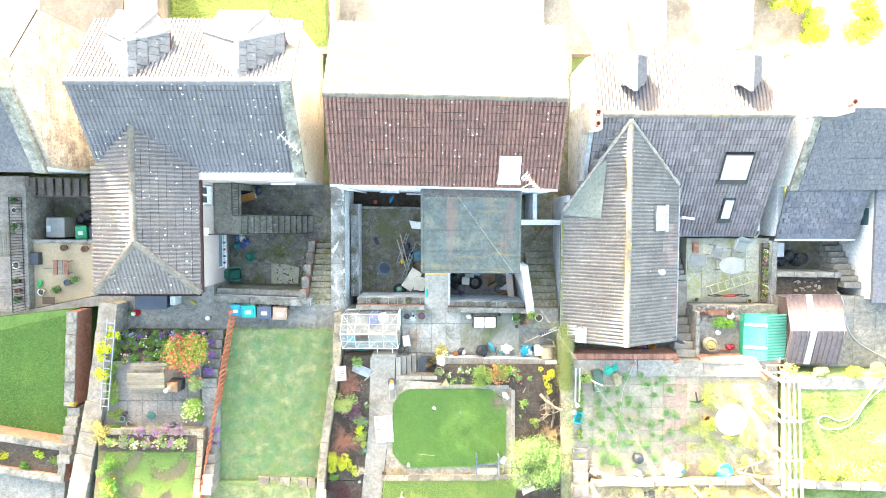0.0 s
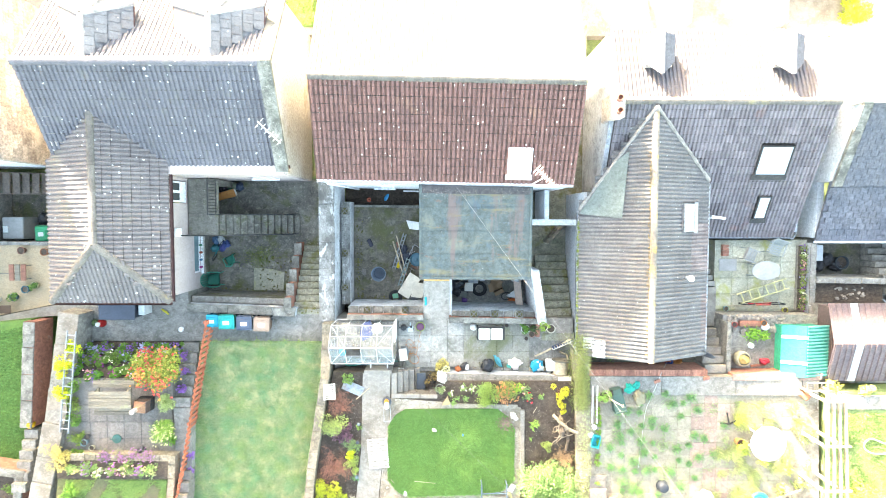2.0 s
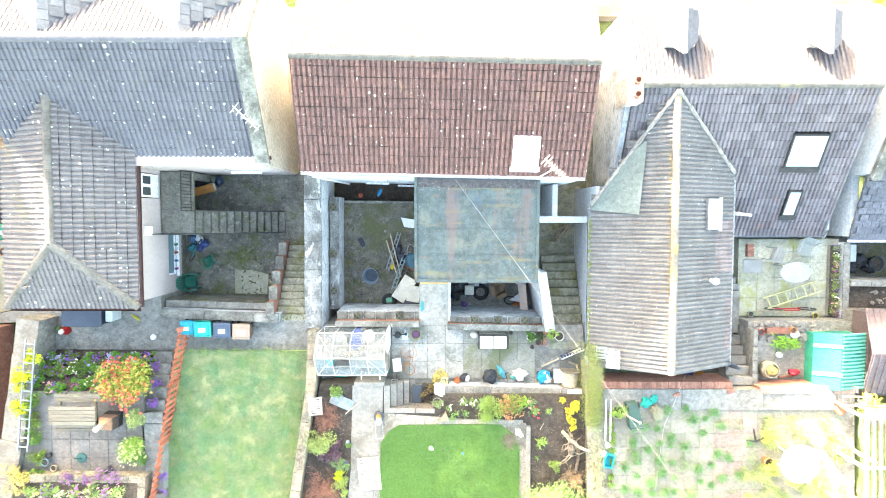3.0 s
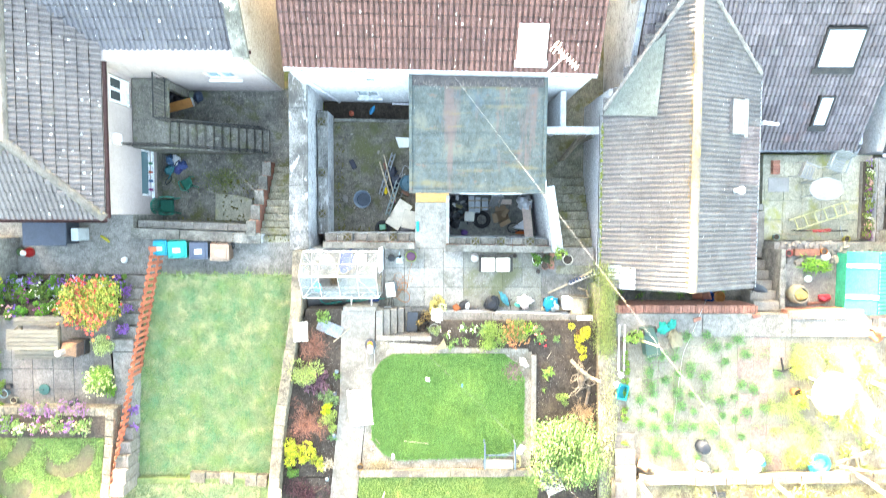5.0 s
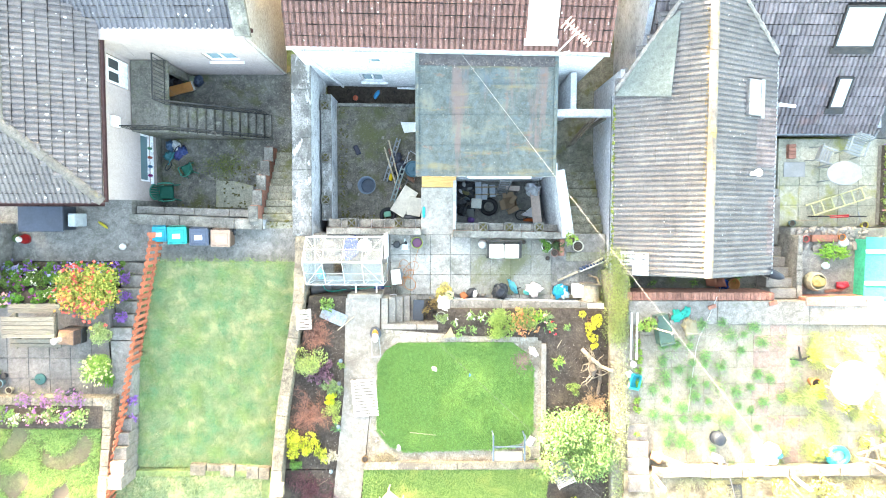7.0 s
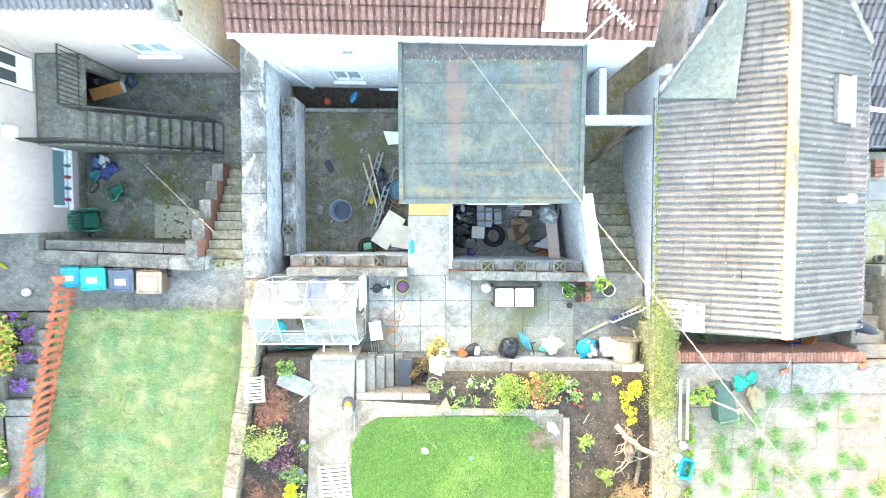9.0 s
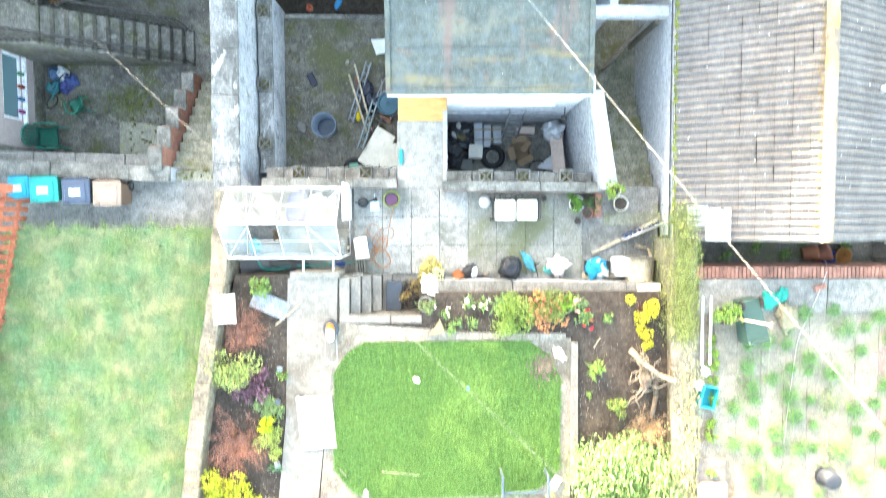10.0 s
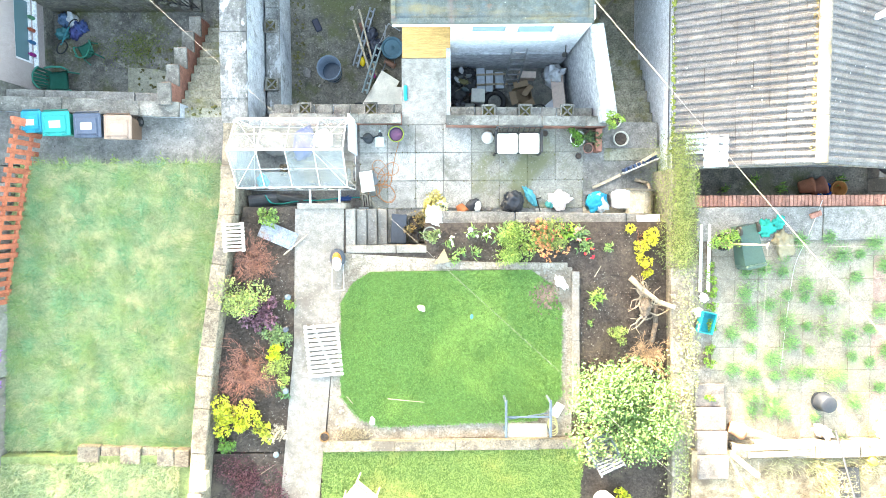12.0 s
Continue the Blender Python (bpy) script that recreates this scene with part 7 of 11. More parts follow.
# orange cable in loops
rng = np.random.default_rng(4)
pts = []
for k in range(70):
    a = k * 0.55
    rad = 0.2 + 0.07 * math.sin(k * 0.9)
    pts.append((-1.32 + 0.12 * math.sin(k * 0.13) + rad * math.cos(a), -0.62 - 0.28 * math.sin(k * 0.09) + rad * math.sin(a), 0.03 + 0.004 * (k % 5)))
pts += [(-1.05, -0.1, 0.03), (-0.95, 0.2, 0.03), (-0.92, 0.5, 0.05)]
tagged(wire_curve("extension_cable", pts, 0.006, paint((0.65, 0.25, 0.08), 0.5)), "loose loops of orange extension cable on the slabs", "cable")
cr_ = thing("cable_reel", (-1.5, -0.6, 0.01), "grey cable reel in the orange loops", "cable reel")
part("drum", lathe(bmesh.new(), [(0.1, 0), (0.1, 0.015), (0.05, 0.02), (0.05, 0.1), (0.1, 0.105), (0.1, 0.12)], 16), paint((0.25, 0.28, 0.3)), cr_, smooth=False)
part("core", lathe(bmesh.new(), [(0.03, 0.12), (0.03, 0.14), (0.01, 0.145)], 10), paint((0.08, 0.08, 0.08)), cr_)
solid("board", box(-1.74, -1.46, -0.85, -0.42, 0.4, 0.44, 0.01, 8), paint((0.72, 0.68, 0.58), 0.8), "cream square board resting on boxes", "board")
for i in range(2):
    solid("storage_box", box(-1.7, -1.5, -0.82 + i * 0.22, -0.62 + i * 0.22, 0.02, 0.399, 0.01), paint((0.3, 0.3, 0.3)), "grey plastic box holding up a board", "box")
for i in range(4):
    solid("slat", box(-1.72 + i * 0.05, -1.69 + i * 0.05, -1.15, -0.9, 0.01, 0.3, 0.004, 6), M["wood_grey"], "short grey timber slat standing by the greenhouse", "plank", "slats by the greenhouse")
tr = thing("plastic_tray", (-1.7, -1.3, 0.2), "clear plastic tray on the garden steps", "tray")
bm = box(-0.09, 0.09, -0.12, 0.12, 0, 0.02, 0.006)
for a in ((-0.1, -0.088, -0.13, 0.13), (0.088, 0.1, -0.13, 0.13), (-0.088, 0.088, -0.13, -0.118), (-0.088, 0.088, 0.118, 0.13)):
    bx(bm, *a, 0, 0.08)
part("tray", bm, paint((0.7, 0.72, 0.72), 0.3), tr)
tr.location.z = 0.17
# behind the greenhouse
bm = lathe(bmesh.new(), [(0.15, -0.3), (0.15, 0.3), (0.135, 0.3), (0.135, -0.28)], 20, (0, 0, 0), Matrix.Rotation(radians(90), 4, "Y"))
ob = solid("drain_pipe", bm, paint((0.1, 0.1, 0.105), 0.5), "short fat grey pipe lying behind the greenhouse", "pipe")
ob.matrix_basis = pose(-3.85, -1.0, 0.14, 0, 20, 10)
bm = blob(bmesh.new(), (0, 0, 0.1), 0.4, (1.25, 0.3, 0.3), 0.25, 3, 7)
for v in bm.verts:
    v.co.z = max(v.co.z, 0)
solid("plastic_sheet", bm, paint((0.06, 0.065, 0.07), 0.4), "folded black plastic sheet behind the greenhouse", "sheet", smooth=True).matrix_basis = pose(-3.2, -0.98, 0.0, 0, 0, -5)
tagged(wire_curve("garden_hose", [(-3.75, -0.9, 0.3), (-3.72, -1.05, 0.25), (-3.5, -1.1, 0.2), (-3.0, -1.0, 0.2), (-2.6, -1.02, 0.15), (-2.2, -0.95, 0.1), (-1.8, -0.95, 0.05)], 0.016, paint((0.0, 0.42, 0.36), 0.4)), "turquoise garden hose along the greenhouse", "hose")
pts = [(-2.2 + 0.16 * math.cos(k * 1.9) + 0.004 * k, -0.98 + 0.07 * math.sin(k * 2.3), 0.08 + 0.003 * k) for k in range(40)]
tagged(wire_curve("rope", pts, 0.011, paint((0.02, 0.08, 0.28), 0.7)), "tangled blue rope behind the greenhouse", "rope")
for x in (-2.75, -2.15):
    solid("post", box(x - 0.02, x + 0.02, -1.16, -0.8, 0.55, 0.6, 0.004), M["upvc"], "white batten propped on the bed edge", "batten", "battens behind the greenhouse")
solid("kerb", box(-2.95, -1.98, -1.2, -1.08, 0.1, 0.9, 0.01), M["pale"], "pale kerb at the top of the steps", "kerb", kind="structure")

# along the patio wall
pot((-0.05, -1.28, 0.02), 0.15, 0.26, (0.1, 0.3, 0.2), "green glazed pot with white flowers", leaves=(0.6, 0.6, 0.5), seed=9)
plant("straw_plant", (-0.22, -1.1, 0.02), 0.28, 0.3, (0.5, 0.42, 0.2), 420, 0.09, "straw-coloured dry plant by the wall", "plant", 41, stems=10)
sack("carved_ornament", (-0.2, -1.42, 0.66), 0.16, (1.4, 0.9, 0.5), (0.7, 0.68, 0.62), "pale carved stone ornament on the wall end", "ornament", 8, 0.5, 0.8)
pot((0.33, -1.13, 0.12), 0.12, 0.2, (0.45, 0.15, 0.06), "terracotta pot lying on its side", soil=False, tilt=(80, 0, 30))
sack("plastic_bag", (0.6, -1.14, 0.0), 0.14, (1.2, 0.8, 0.6), (0.04, 0.04, 0.045), "small black plastic bag by the wall", "bag", 11)
sack("plastic_bag", (0.72, -1.16, 0.1), 0.07, (1.4, 0.9, 0.5), (0.6, 0.62, 0.62), "white plastic scrap on a black bag", "plastic", 17, 0.5)
for k, (x, y) in enumerate(((0.82, -1.2), (0.98, -1.22), (0.48, -1.22))):
    sack("rubble_lump", (x, y, 0.0), 0.05, (1, 0.8, 0.7), (0.36, 0.3, 0.25), "small broken lump by the patio wall", "rubble", 140 + k, 0.4, 0.9)
sack("rubbish_bag", (1.47, -1.08, 0.0), 0.22, (1, 0.95, 0.85), (0.035, 0.038, 0.045), "full black rubbish bag tied shut", "bag", 12, 0.3, 0.3)
sack("plastic_bag", (1.86, -0.96, 0.0), 0.11, (1.8, 0.6, 0.5), (0.08, 0.42, 0.5), "flattened turquoise plastic toy on the patio", "plastic", 13, 0.6)
hk = thing("hand_tool", (2.03, -1.12, 0.02), "black T-handled hand tool on the patio", "tool", rz=15)
part("shaft", cyl(bmesh.new(), (0, -0.16, 0.02), (0, 0.12, 0.02), 0.012, None, 6), M["iron"], hk)
part("grip", cyl(bmesh.new(), (-0.1, 0.12, 0.02), (0.1, 0.12, 0.02), 0.015, None, 6), M["iron"], hk)
solid("slab_piece", box(1.98, 2.32, -1.33, -1.2, 0.0, 0.04, 0.008, 2), M["flag"], "broken pale slab piece by the wall", "slab")
sack("plastic_bag", (2.26, -1.13, 0.0), 0.08, (1, 0.7, 1.0), (0.1, 0.5, 0.45), "turquoise spray bottle by the wall", "bottle", 14, 0.4)
sack("cloth", (2.48, -1.04, 0.0), 0.17, (1.1, 0.9, 0.4), (0.7, 0.6, 0.58), "crumpled pinkish white cloth", "cloth", 15, 0.6, 0.9)
sack("plastic_bag", (3.32, -1.1, 0.05), 0.19, (1, 0.75, 0.6), (0.62, 0.68, 0.7), "crumpled white plastic in a black tray", "plastic", 18, 0.5)
sack("plastic_bag", (3.26, -1.08, 0.02), 0.2, (1, 0.8, 0.7), (0.0, 0.38, 0.6), "bright blue plastic bag in a black tray", "bag", 16, 0.45)
solid("tray", box(3.05, 3.55, -1.24, -0.92, 0.0, 0.1, 0.02), paint((0.03, 0.035, 0.035)), "black plastic tray holding a bag", "tray")
tb = thing("plastic_tub", (3.74, -1.03, 0.0), "white plastic tub with lid beside the cable drum", "tub")
part("body", box(-0.15, 0.15, -0.18, 0.18, 0, 0.4, 0.04), paint((0.72, 0.73, 0.73), 0.4), tb)
part("lid", box(-0.165, 0.165, -0.195, 0.195, 0.401, 0.44, 0.015), paint((0.78, 0.79, 0.79), 0.4), tb)
stp = thing("cable_drum", (4.1, -1.1, 0.0), "weathered wooden cable drum lying on its rims", "cable drum", rz=-3)
lay = Matrix.Translation((0, 0, 0.33)) @ Matrix.Rotation(radians(90), 4, "X")
part("core", lathe(bmesh.new(), [(0.255, -0.23), (0.26, 0.0), (0.255, 0.23)], 22, (0, 0, 0), lay), M["wood_pale"], stp)
for s in (-1, 1):
    z0, z1 = sorted((s * 0.23, s * 0.275))
    part("flange", lathe(bmesh.new(), [(0.03, z0), (0.33, z0), (0.33, z1), (0.03, z1)], 26, (0, 0, 0), lay), M["wood_grey"], stp)
    part("bolt", cyl(bmesh.new(), (0.1, -s * 0.27, 0.45), (0.1, -s * 0.29, 0.45), 0.015, None, 6), M["iron"], stp)
rp = thing("ribbed_panel", (4.2, -0.3, 0.0), "blue ribbed panel on a white board leaning on the wall", "panel", rz=23)
part("board", box(-0.42, 0.42, -0.03, 0.0, 0.0, 0.3, 0.004), M["rope"], rp)
for k in range(8):
    part("rib", box(-0.39 + k * 0.1, -0.33 + k * 0.1, 0.001, 0.07, 0.02, 0.27, 0.01), paint((0.06, 0.1, 0.2), 0.5), rp)
solid("plank", box(3.0, 4.4, -1.32, -1.18, 0.0, 0.04, 0.006), M["wood_pale"], "pale plank along the foot of the wall", "plank")
solid("slab", box(3.95, 4.42, -1.6, -1.36, 0.662, 0.71, 0.008, 3), paint((0.75, 0.76, 0.75), 0.7), "white slab lying on the wall end", "slab")


def log(name, pts, r, mat, label, category="branch"):
    bm = bmesh.new()
    for k, (a, b) in enumerate(zip(pts, pts[1:])):
        cyl(bm, a, b, r * (1 - 0.12 * k), r * (1 - 0.12 * (k + 1)), 8)
    for v in bm.verts:
        v.co += Vector((noise.noise(v.co * 9), noise.noise(v.co * 9 + Vector((5, 0, 0))), 0)) * r * 0.35
    return solid(name, bm, mat, label, category, smooth=True)


log("branch", [(4.1, -0.6, 0.05), (4.35, -0.68, 0.12), (4.42, -0.95, 0.25), (4.38, -1.3, 0.3)], 0.035, M["drift"], "bent pale branch beside the cable drum")
solid("plank", box(-0.33, 0.33, -0.03, 0.03, 0, 0.035, 0.005), M["wood_pale"], "pale batten lying across the patio", "plank").matrix_basis = pose(3.5, -0.64, 0.01, 0, 0, 25)
solid("plank", box(-0.4, 0.4, -0.03, 0.03, 0, 0.035, 0.005), M["wood_pale"], "pale batten leaning on the outbuilding wall", "plank").matrix_basis = pose(4.15, -0.27, 0.2, 0, -24, 35)
# recess beside the steps
solid("planter_floor", box(-1.18, -0.42, -1.94, -1.36, -0.5, 0.0), M["yard"], "dark concrete floor of the recess", "floor", kind="structure")
solid("slate_board", box(-0.16, 0.16, -0.31, 0.31, 0, 0.03, 0.006), paint((0.06, 0.07, 0.085), 0.5), "dark slate board leaning in the recess", "board").matrix_basis = pose(-0.95, -1.62, 0.32, 6, 0, -3)
solid("planter_box", box(-1.12, -0.8, -1.9, -1.35, 0.0, 0.3, 0.01), M["wood_grey"], "grey planter box in the recess", "planter")
pot((-0.6, -1.5, 0.0), 0.16, 0.3, (0.06, 0.06, 0.06), "black pot with twiggy dead stems", seed=21, leaves=(0.2, 0.15, 0.08))
pot((-0.62, -1.8, 0.0), 0.12, 0.28, (0.12, 0.1, 0.09), "dark brown pot in the recess", seed=22)
pot((-0.46, -1.78, 0.0), 0.11, 0.3, (0.05, 0.05, 0.055), "black plastic pot in the recess", seed=23)
pot((-0.28, -1.72, GARD - 0.02), 0.15, 0.12, (0.4, 0.4, 0.36), "shallow stone bowl with succulents", leaves=(0.16, 0.22, 0.12), seed=24)
solid("stone", prism([(-0.2, -2.32), (0.1, -2.28), (0.0, -2.02)], GARD, GARD + 0.14), paint((0.42, 0.34, 0.2), 0.9), "triangular cream stone at the bed corner", "stone")

# ---- the sunken middle yard ----
tubm = thing("dustbin", (-2.66, 2.12, YARD), "blue-grey ribbed plastic dustbin without lid", "dustbin")
prof = [(0.2, 0.0)] + [(0.2 + 0.07 * k / 9 + (0.006 if k % 2 else 0), 0.02 + 0.07 * k) for k in range(10)] + [(0.29, 0.66), (0.29, 0.69), (0.265, 0.69), (0.2, 0.03)]
part("body", lathe(bmesh.new(), prof, 24), paint((0.17, 0.23, 0.3), 0.4), tubm, smooth=True)
part("water", lathe(bmesh.new(), [(0.24, 0.25), (0.24, 0.26), (0.05, 0.262)], 20), paint((0.05, 0.07, 0.1), 0.06), tubm, "dark water inside")


def tyre(at, r, tilt, label):
    bm = bmesh.new()
    n, k, rr = 28, 10, r * 0.23
    ring = [[bm.verts.new(((r - rr + rr * math.cos(2 * math.pi * j / k)) * math.cos(2 * math.pi * i / n), (r - rr + rr * math.cos(2 * math.pi * j / k)) * math.sin(2 * math.pi * i / n), rr * 0.95 + rr * 0.95 * math.sin(2 * math.pi * j / k))) for j in range(k)] for i in range(n)]
    for i in range(n):
        for j in range(k):
            bm.faces.new((ring[i][j], ring[(i + 1) % n][j], ring[(i + 1) % n][(j + 1) % k], ring[i][(j + 1) % k]))
    ob = solid("tyre", bm, paint((0.025, 0.025, 0.027), 0.7), label, "tyre", smooth=True)
    ob.matrix_basis = pose(*at, *tilt)


tyre((-2.05, 1.16, YARD), 0.27, (0, 0, 0), "worn black car tyre lying in the yard")


def ladder(name, length, w, n, mat, label, m, flat=False):
    ob = thing(name, (0, 0, 0), label, "ladder")
    for s in (-1, 1):
        part("stile", box(s * w / 2 - 0.02, s * w / 2 + 0.02, 0, length, -0.03, 0.03, 0.006), mat, ob)
    for k in range(n):
        y = length * (k + 0.5) / n
        part("rung", box(-w / 2 + 0.02, w / 2 - 0.02, y - 0.022, y + 0.022, -0.014, 0.014, 0.005), mat, ob)
    ob.matrix_basis = m
    return ob


solid("batten", box(-0.022, 0.022, -0.8, 0.8, 0, 0.04, 0.004), M["wood_pale"], "long pale timber batten on the junk heap", "batten", "battens in the yard").matrix_basis = pose(-1.8, 2.82, YARD + 0.22, 2, 0, 14)
solid("batten", box(-0.025, 0.025, -0.72, 0.72, 0, 0.04, 0.004), M["wood_pale"], "long pale timber batten on the junk heap", "batten", "battens in the yard").matrix_basis = pose(-1.93, 2.68, YARD + 0.17, 0, 0, 17)
ladder("step_ladder", 1.45, 0.11, 8, paint((0.3, 0.33, 0.35), 0.4), "narrow aluminium ladder lying in the junk heap", pose(-2.12, 2.28, YARD + 0.12, 2, 0, -18))
ladder("step_ladder", 1.2, 0.12, 7, paint((0.26, 0.34, 0.34), 0.4), "short aluminium ladder lying by the boards", pose(-1.88, 1.6, YARD + 0.3, 0, 0, -18))
fr_ = thing("folded_frame", (-1.5, 2.95, YARD), "folded grey metal chair frame in the junk heap", "chair frame", rz=-20)
for a, b in (((0, -0.3, 0.1), (0.1, 0.35, 0.3)), ((0.1, 0.35, 0.3), (0.42, 0.28, 0.3)), ((0.05, 0.3, 0.28), (0.16, -0.2, 0.15)), ((-0.05, -0.2, 0.12), (0.2, 0.1, 0.25))):
    part("tube", cyl(bmesh.new(), a, b, 0.014, None, 6), M["alu"], fr_)
solid("clay_drain_pipe", lathe(bmesh.new(), [(0.07, -0.14), (0.075, 0.14), (0.06, 0.14), (0.055, -0.13)], 14, (0, 0, 0), Matrix.Rotation(radians(90), 4, "Y")), paint((0.3, 0.16, 0.11), 0.8), "short brown clay pipe in the junk heap", "pipe").matrix_basis = pose(-1.28, 2.36, YARD + 0.07, 0, 0, -30)
for k, (x, y, r_) in enumerate(((-1.75, 3.05, 0.14), (-1.62, 2.75, 0.15), (-1.7, 2.55, 0.1))):
    sack("rubbish_bag", (x, y, YARD), r_, (1, 1.2, 0.7), (0.035, 0.04, 0.06), "small dark bag under the battens", "bag", 150 + k, 0.4, 0.3)
for k, (x, y, a) in enumerate(((-1.5, 2.2, 20), (-1.42, 2.28, -35), (-1.55, 2.1, 60))):
    solid("scrap_wood", box(-0.14, 0.14, -0.015, 0.015, 0, 0.02, 0.004), M["wood_grey"], "short broken stick in the junk heap", "scrap wood", "broken sticks").matrix_basis = pose(x, y, YARD + 0.04 + 0.03 * k, 0, 6, a)
fl = thing("fan_lid", (-1.2, 2.66, YARD), "round blue-grey plastic lid leaning on the wall", "lid")
part("disc", lathe(bmesh.new(), [(0.26, 0.3), (0.27, 0.32), (0.26, 0.36), (0.22, 0.35), (0.2, 0.33), (0.06, 0.34), (0.02, 0.36)], 22), paint((0.06, 0.16, 0.22), 0.5), fl, smooth=False)
part("base", lathe(bmesh.new(), [(0.18, 0.0), (0.22, 0.3), (0.1, 0.31)], 16), paint((0.05, 0.1, 0.14), 0.6), fl)
sack("canister", (-1.95, 2.42, YARD), 0.1, (1.3, 0.75, 0.7), (0.85, 0.6, 0.02), "small yellow plastic canister", "canister", 22, 0.1)
sack("bottle", (-1.65, 2.1, YARD), 0.05, (0.7, 1.8, 0.7), (0.5, 0.05, 0.25), "pink plastic bottle in the yard", "bottle", 24, 0.1)
sack("rubble_lump", (-3.3, 2.15, YARD), 0.08, (1, 1.3, 0.7), (0.3, 0.28, 0.26), "pale broken concrete lumps", "rubble", 25, 0.5, 0.9)
sack("plastic_scrap", (-2.4, 5.1, -2.0), 0.1, (1.6, 0.7, 0.5), (0.02, 0.3, 0.6), "blue plastic bottle in the drain strip", "bottle", 26, 0.2)
solid("broken_chair", box(-0.08, 0.08, -0.16, 0.16, 0, 0.05, 0.02), paint((0.03, 0.03, 0.05)), "dark plastic chair part on the yard floor", "scrap").matrix_basis = pose(-3.05, 3.3, YARD, 0, 0, 25)
for k, (x, y, r_, sx, sy) in enumerate(((-1.5, 1.62, -32, 0.5, 0.95), (-1.15, 1.45, -10, 0.45, 0.6))):
    solid("panel", box(-sx / 2, sx / 2, -sy / 2, sy / 2, 0, 0.02, 0.004), paint((0.72, 0.68, 0.58), 0.7), "cream chipboard panel leaning in the yard", "panel", "panels in the yard").matrix_basis = pose(x, y, YARD + 0.2 + 0.1 * k, 6, 0, r_)
    solid("brick_pile", box(x - 0.15, x + 0.15, y - 0.15, y + 0.15, YARD, YARD + 0.16 + 0.1 * k, 0.01, 20), M["brick"], "bricks under a leaning panel", "bricks", "bricks under panels")
solid("panel", prism([(-1.62, 4.2), (-1.1, 4.12), (-1.1, 3.82), (-1.5, 3.85)], [YARD + 0.1, YARD + 0.5, YARD + 0.5, YARD + 0.1], [YARD + 0.12, YARD + 0.52, YARD + 0.52, YARD + 0.12]), paint((0.75, 0.75, 0.72), 0.6), "white board leaning on the extension wall", "panel")
solid("brick", box(-1.45, -1.23, 3.95, 4.06, YARD, YARD + 0.1, 0.005, 4), M["brick"], "brick under a leaning board", "brick")
solid("cleaning_bottle", box(-0.84, -0.76, 1.1, 1.42, 0.002, 0.06, 0.02), paint((0.0, 0.5, 0.55), 0.4), "turquoise plastic packet on the slab edge", "packet")

# ---- the pit in front of the extension ----
ladder("aluminium_ladder", 1.86, 0.33, 7, M["alu"], "aluminium ladder leaning on the extension wall", Matrix.Translation((1.68, 1.84, PIT + 0.03)) @ Matrix.Rotation(radians(77.5), 4, "X"))
for k, (x, y, w, d, h, c, a) in enumerate(((0.94, 1.97, 0.2, 0.6, 0.16, (0.5, 0.56, 0.62), 2), (1.15, 1.95, 0.17, 0.52, 0.18, (0.55, 0.6, 0.65), -2), (1.4, 1.98, 0.2, 0.4, 0.14, (0.5, 0.56, 0.62), 3), (2.06, 2.06, 0.42, 0.16, 0.34, (0.72, 0.58, 0.5), -2), (0.86, 1.56, 0.33, 0.32, 0.4, (0.74, 0.72, 0.64), -3))):
    solid("foam_board", box(x - w / 2, x + w / 2, y - d / 2, y + d / 2, PIT, PIT + h, 0.008, a), paint(c, 0.8), ("blue-grey insulation board on the junk in the pit", "pink-beige box against the wall", "cream box on the black bags")[max(0, k - 2)], "board", "boards in the pit")
for y in (1.86, 2.1):
    solid("batten", box(0.82, 1.6, y - 0.022, y + 0.022, PIT + 0.185, PIT + 0.215, 0.004, 1), M["wood_pale"], "pale batten across the boards", "batten", "battens in the pit")
tyre((1.29, 1.46, PIT), 0.3, (0, 0, 0), "black car tyre lying on the pit floor")
for k, (x, y, r_) in enumerate(((0.4, 2.0, 0.2), (0.36, 1.62, 0.17), (0.62, 1.85, 0.17), (0.4, 1.32, 0.15), (0.62, 2.12, 0.14), (0.68, 1.36, 0.12), (0.28, 1.82, 0.14))):
    sack("rubbish_bag", (x, y, PIT), r_, (1.1, 1, 0.8), (0.045, 0.047, 0.052), "black rubbish bag heaped in the pit", "bag", 40 + k, 0.45, 0.28)
for k, (x, y, z, r_, c, nm) in enumerate(((0.5, 1.9, 0.28, 0.07, (0.22, 0.2, 0.08), "olive bottle"), (0.62, 2.05, 0.24, 0.05, (0.3, 0.32, 0.34), "grey plastic scrap"), (0.72, 1.72, 0.1, 0.06, (0.45, 0.04, 0.03), "red plastic scrap"), (0.45, 2.15, 0.2, 0.07, (0.5, 0.52, 0.54), "pale carton"), (0.35, 1.95, 0.3, 0.05, (0.55, 0.57, 0.6), "white plastic scrap"), (0.55, 1.72, 0.26, 0.05, (0.12, 0.18, 0.2), "teal plastic scrap"), (0.78, 1.78, 0.05, 0.05, (0.4, 0.3, 0.2), "brown paper scrap"))):
    sack("scrap", (x, y, PIT + z), r_, (1.7, 0.8, 0.6), c, nm + " on the heap of bags", "scrap", 160 + k, 0.35)
for k, (x, y, r_, w_) in enumerate(((0.45, 1.75, 30, 0.34), (0.6, 1.95, -50, 0.28))):
    solid("stick", cyl(bmesh.new(), (-w_ / 2, 0, 0), (w_ / 2, 0, 0.05), 0.012, 0.01, 6), M["wood_grey"], "broken stick on the bags", "stick", "sticks in the pit").matrix_basis = pose(x, y, PIT + 0.3, 0, 0, r_)
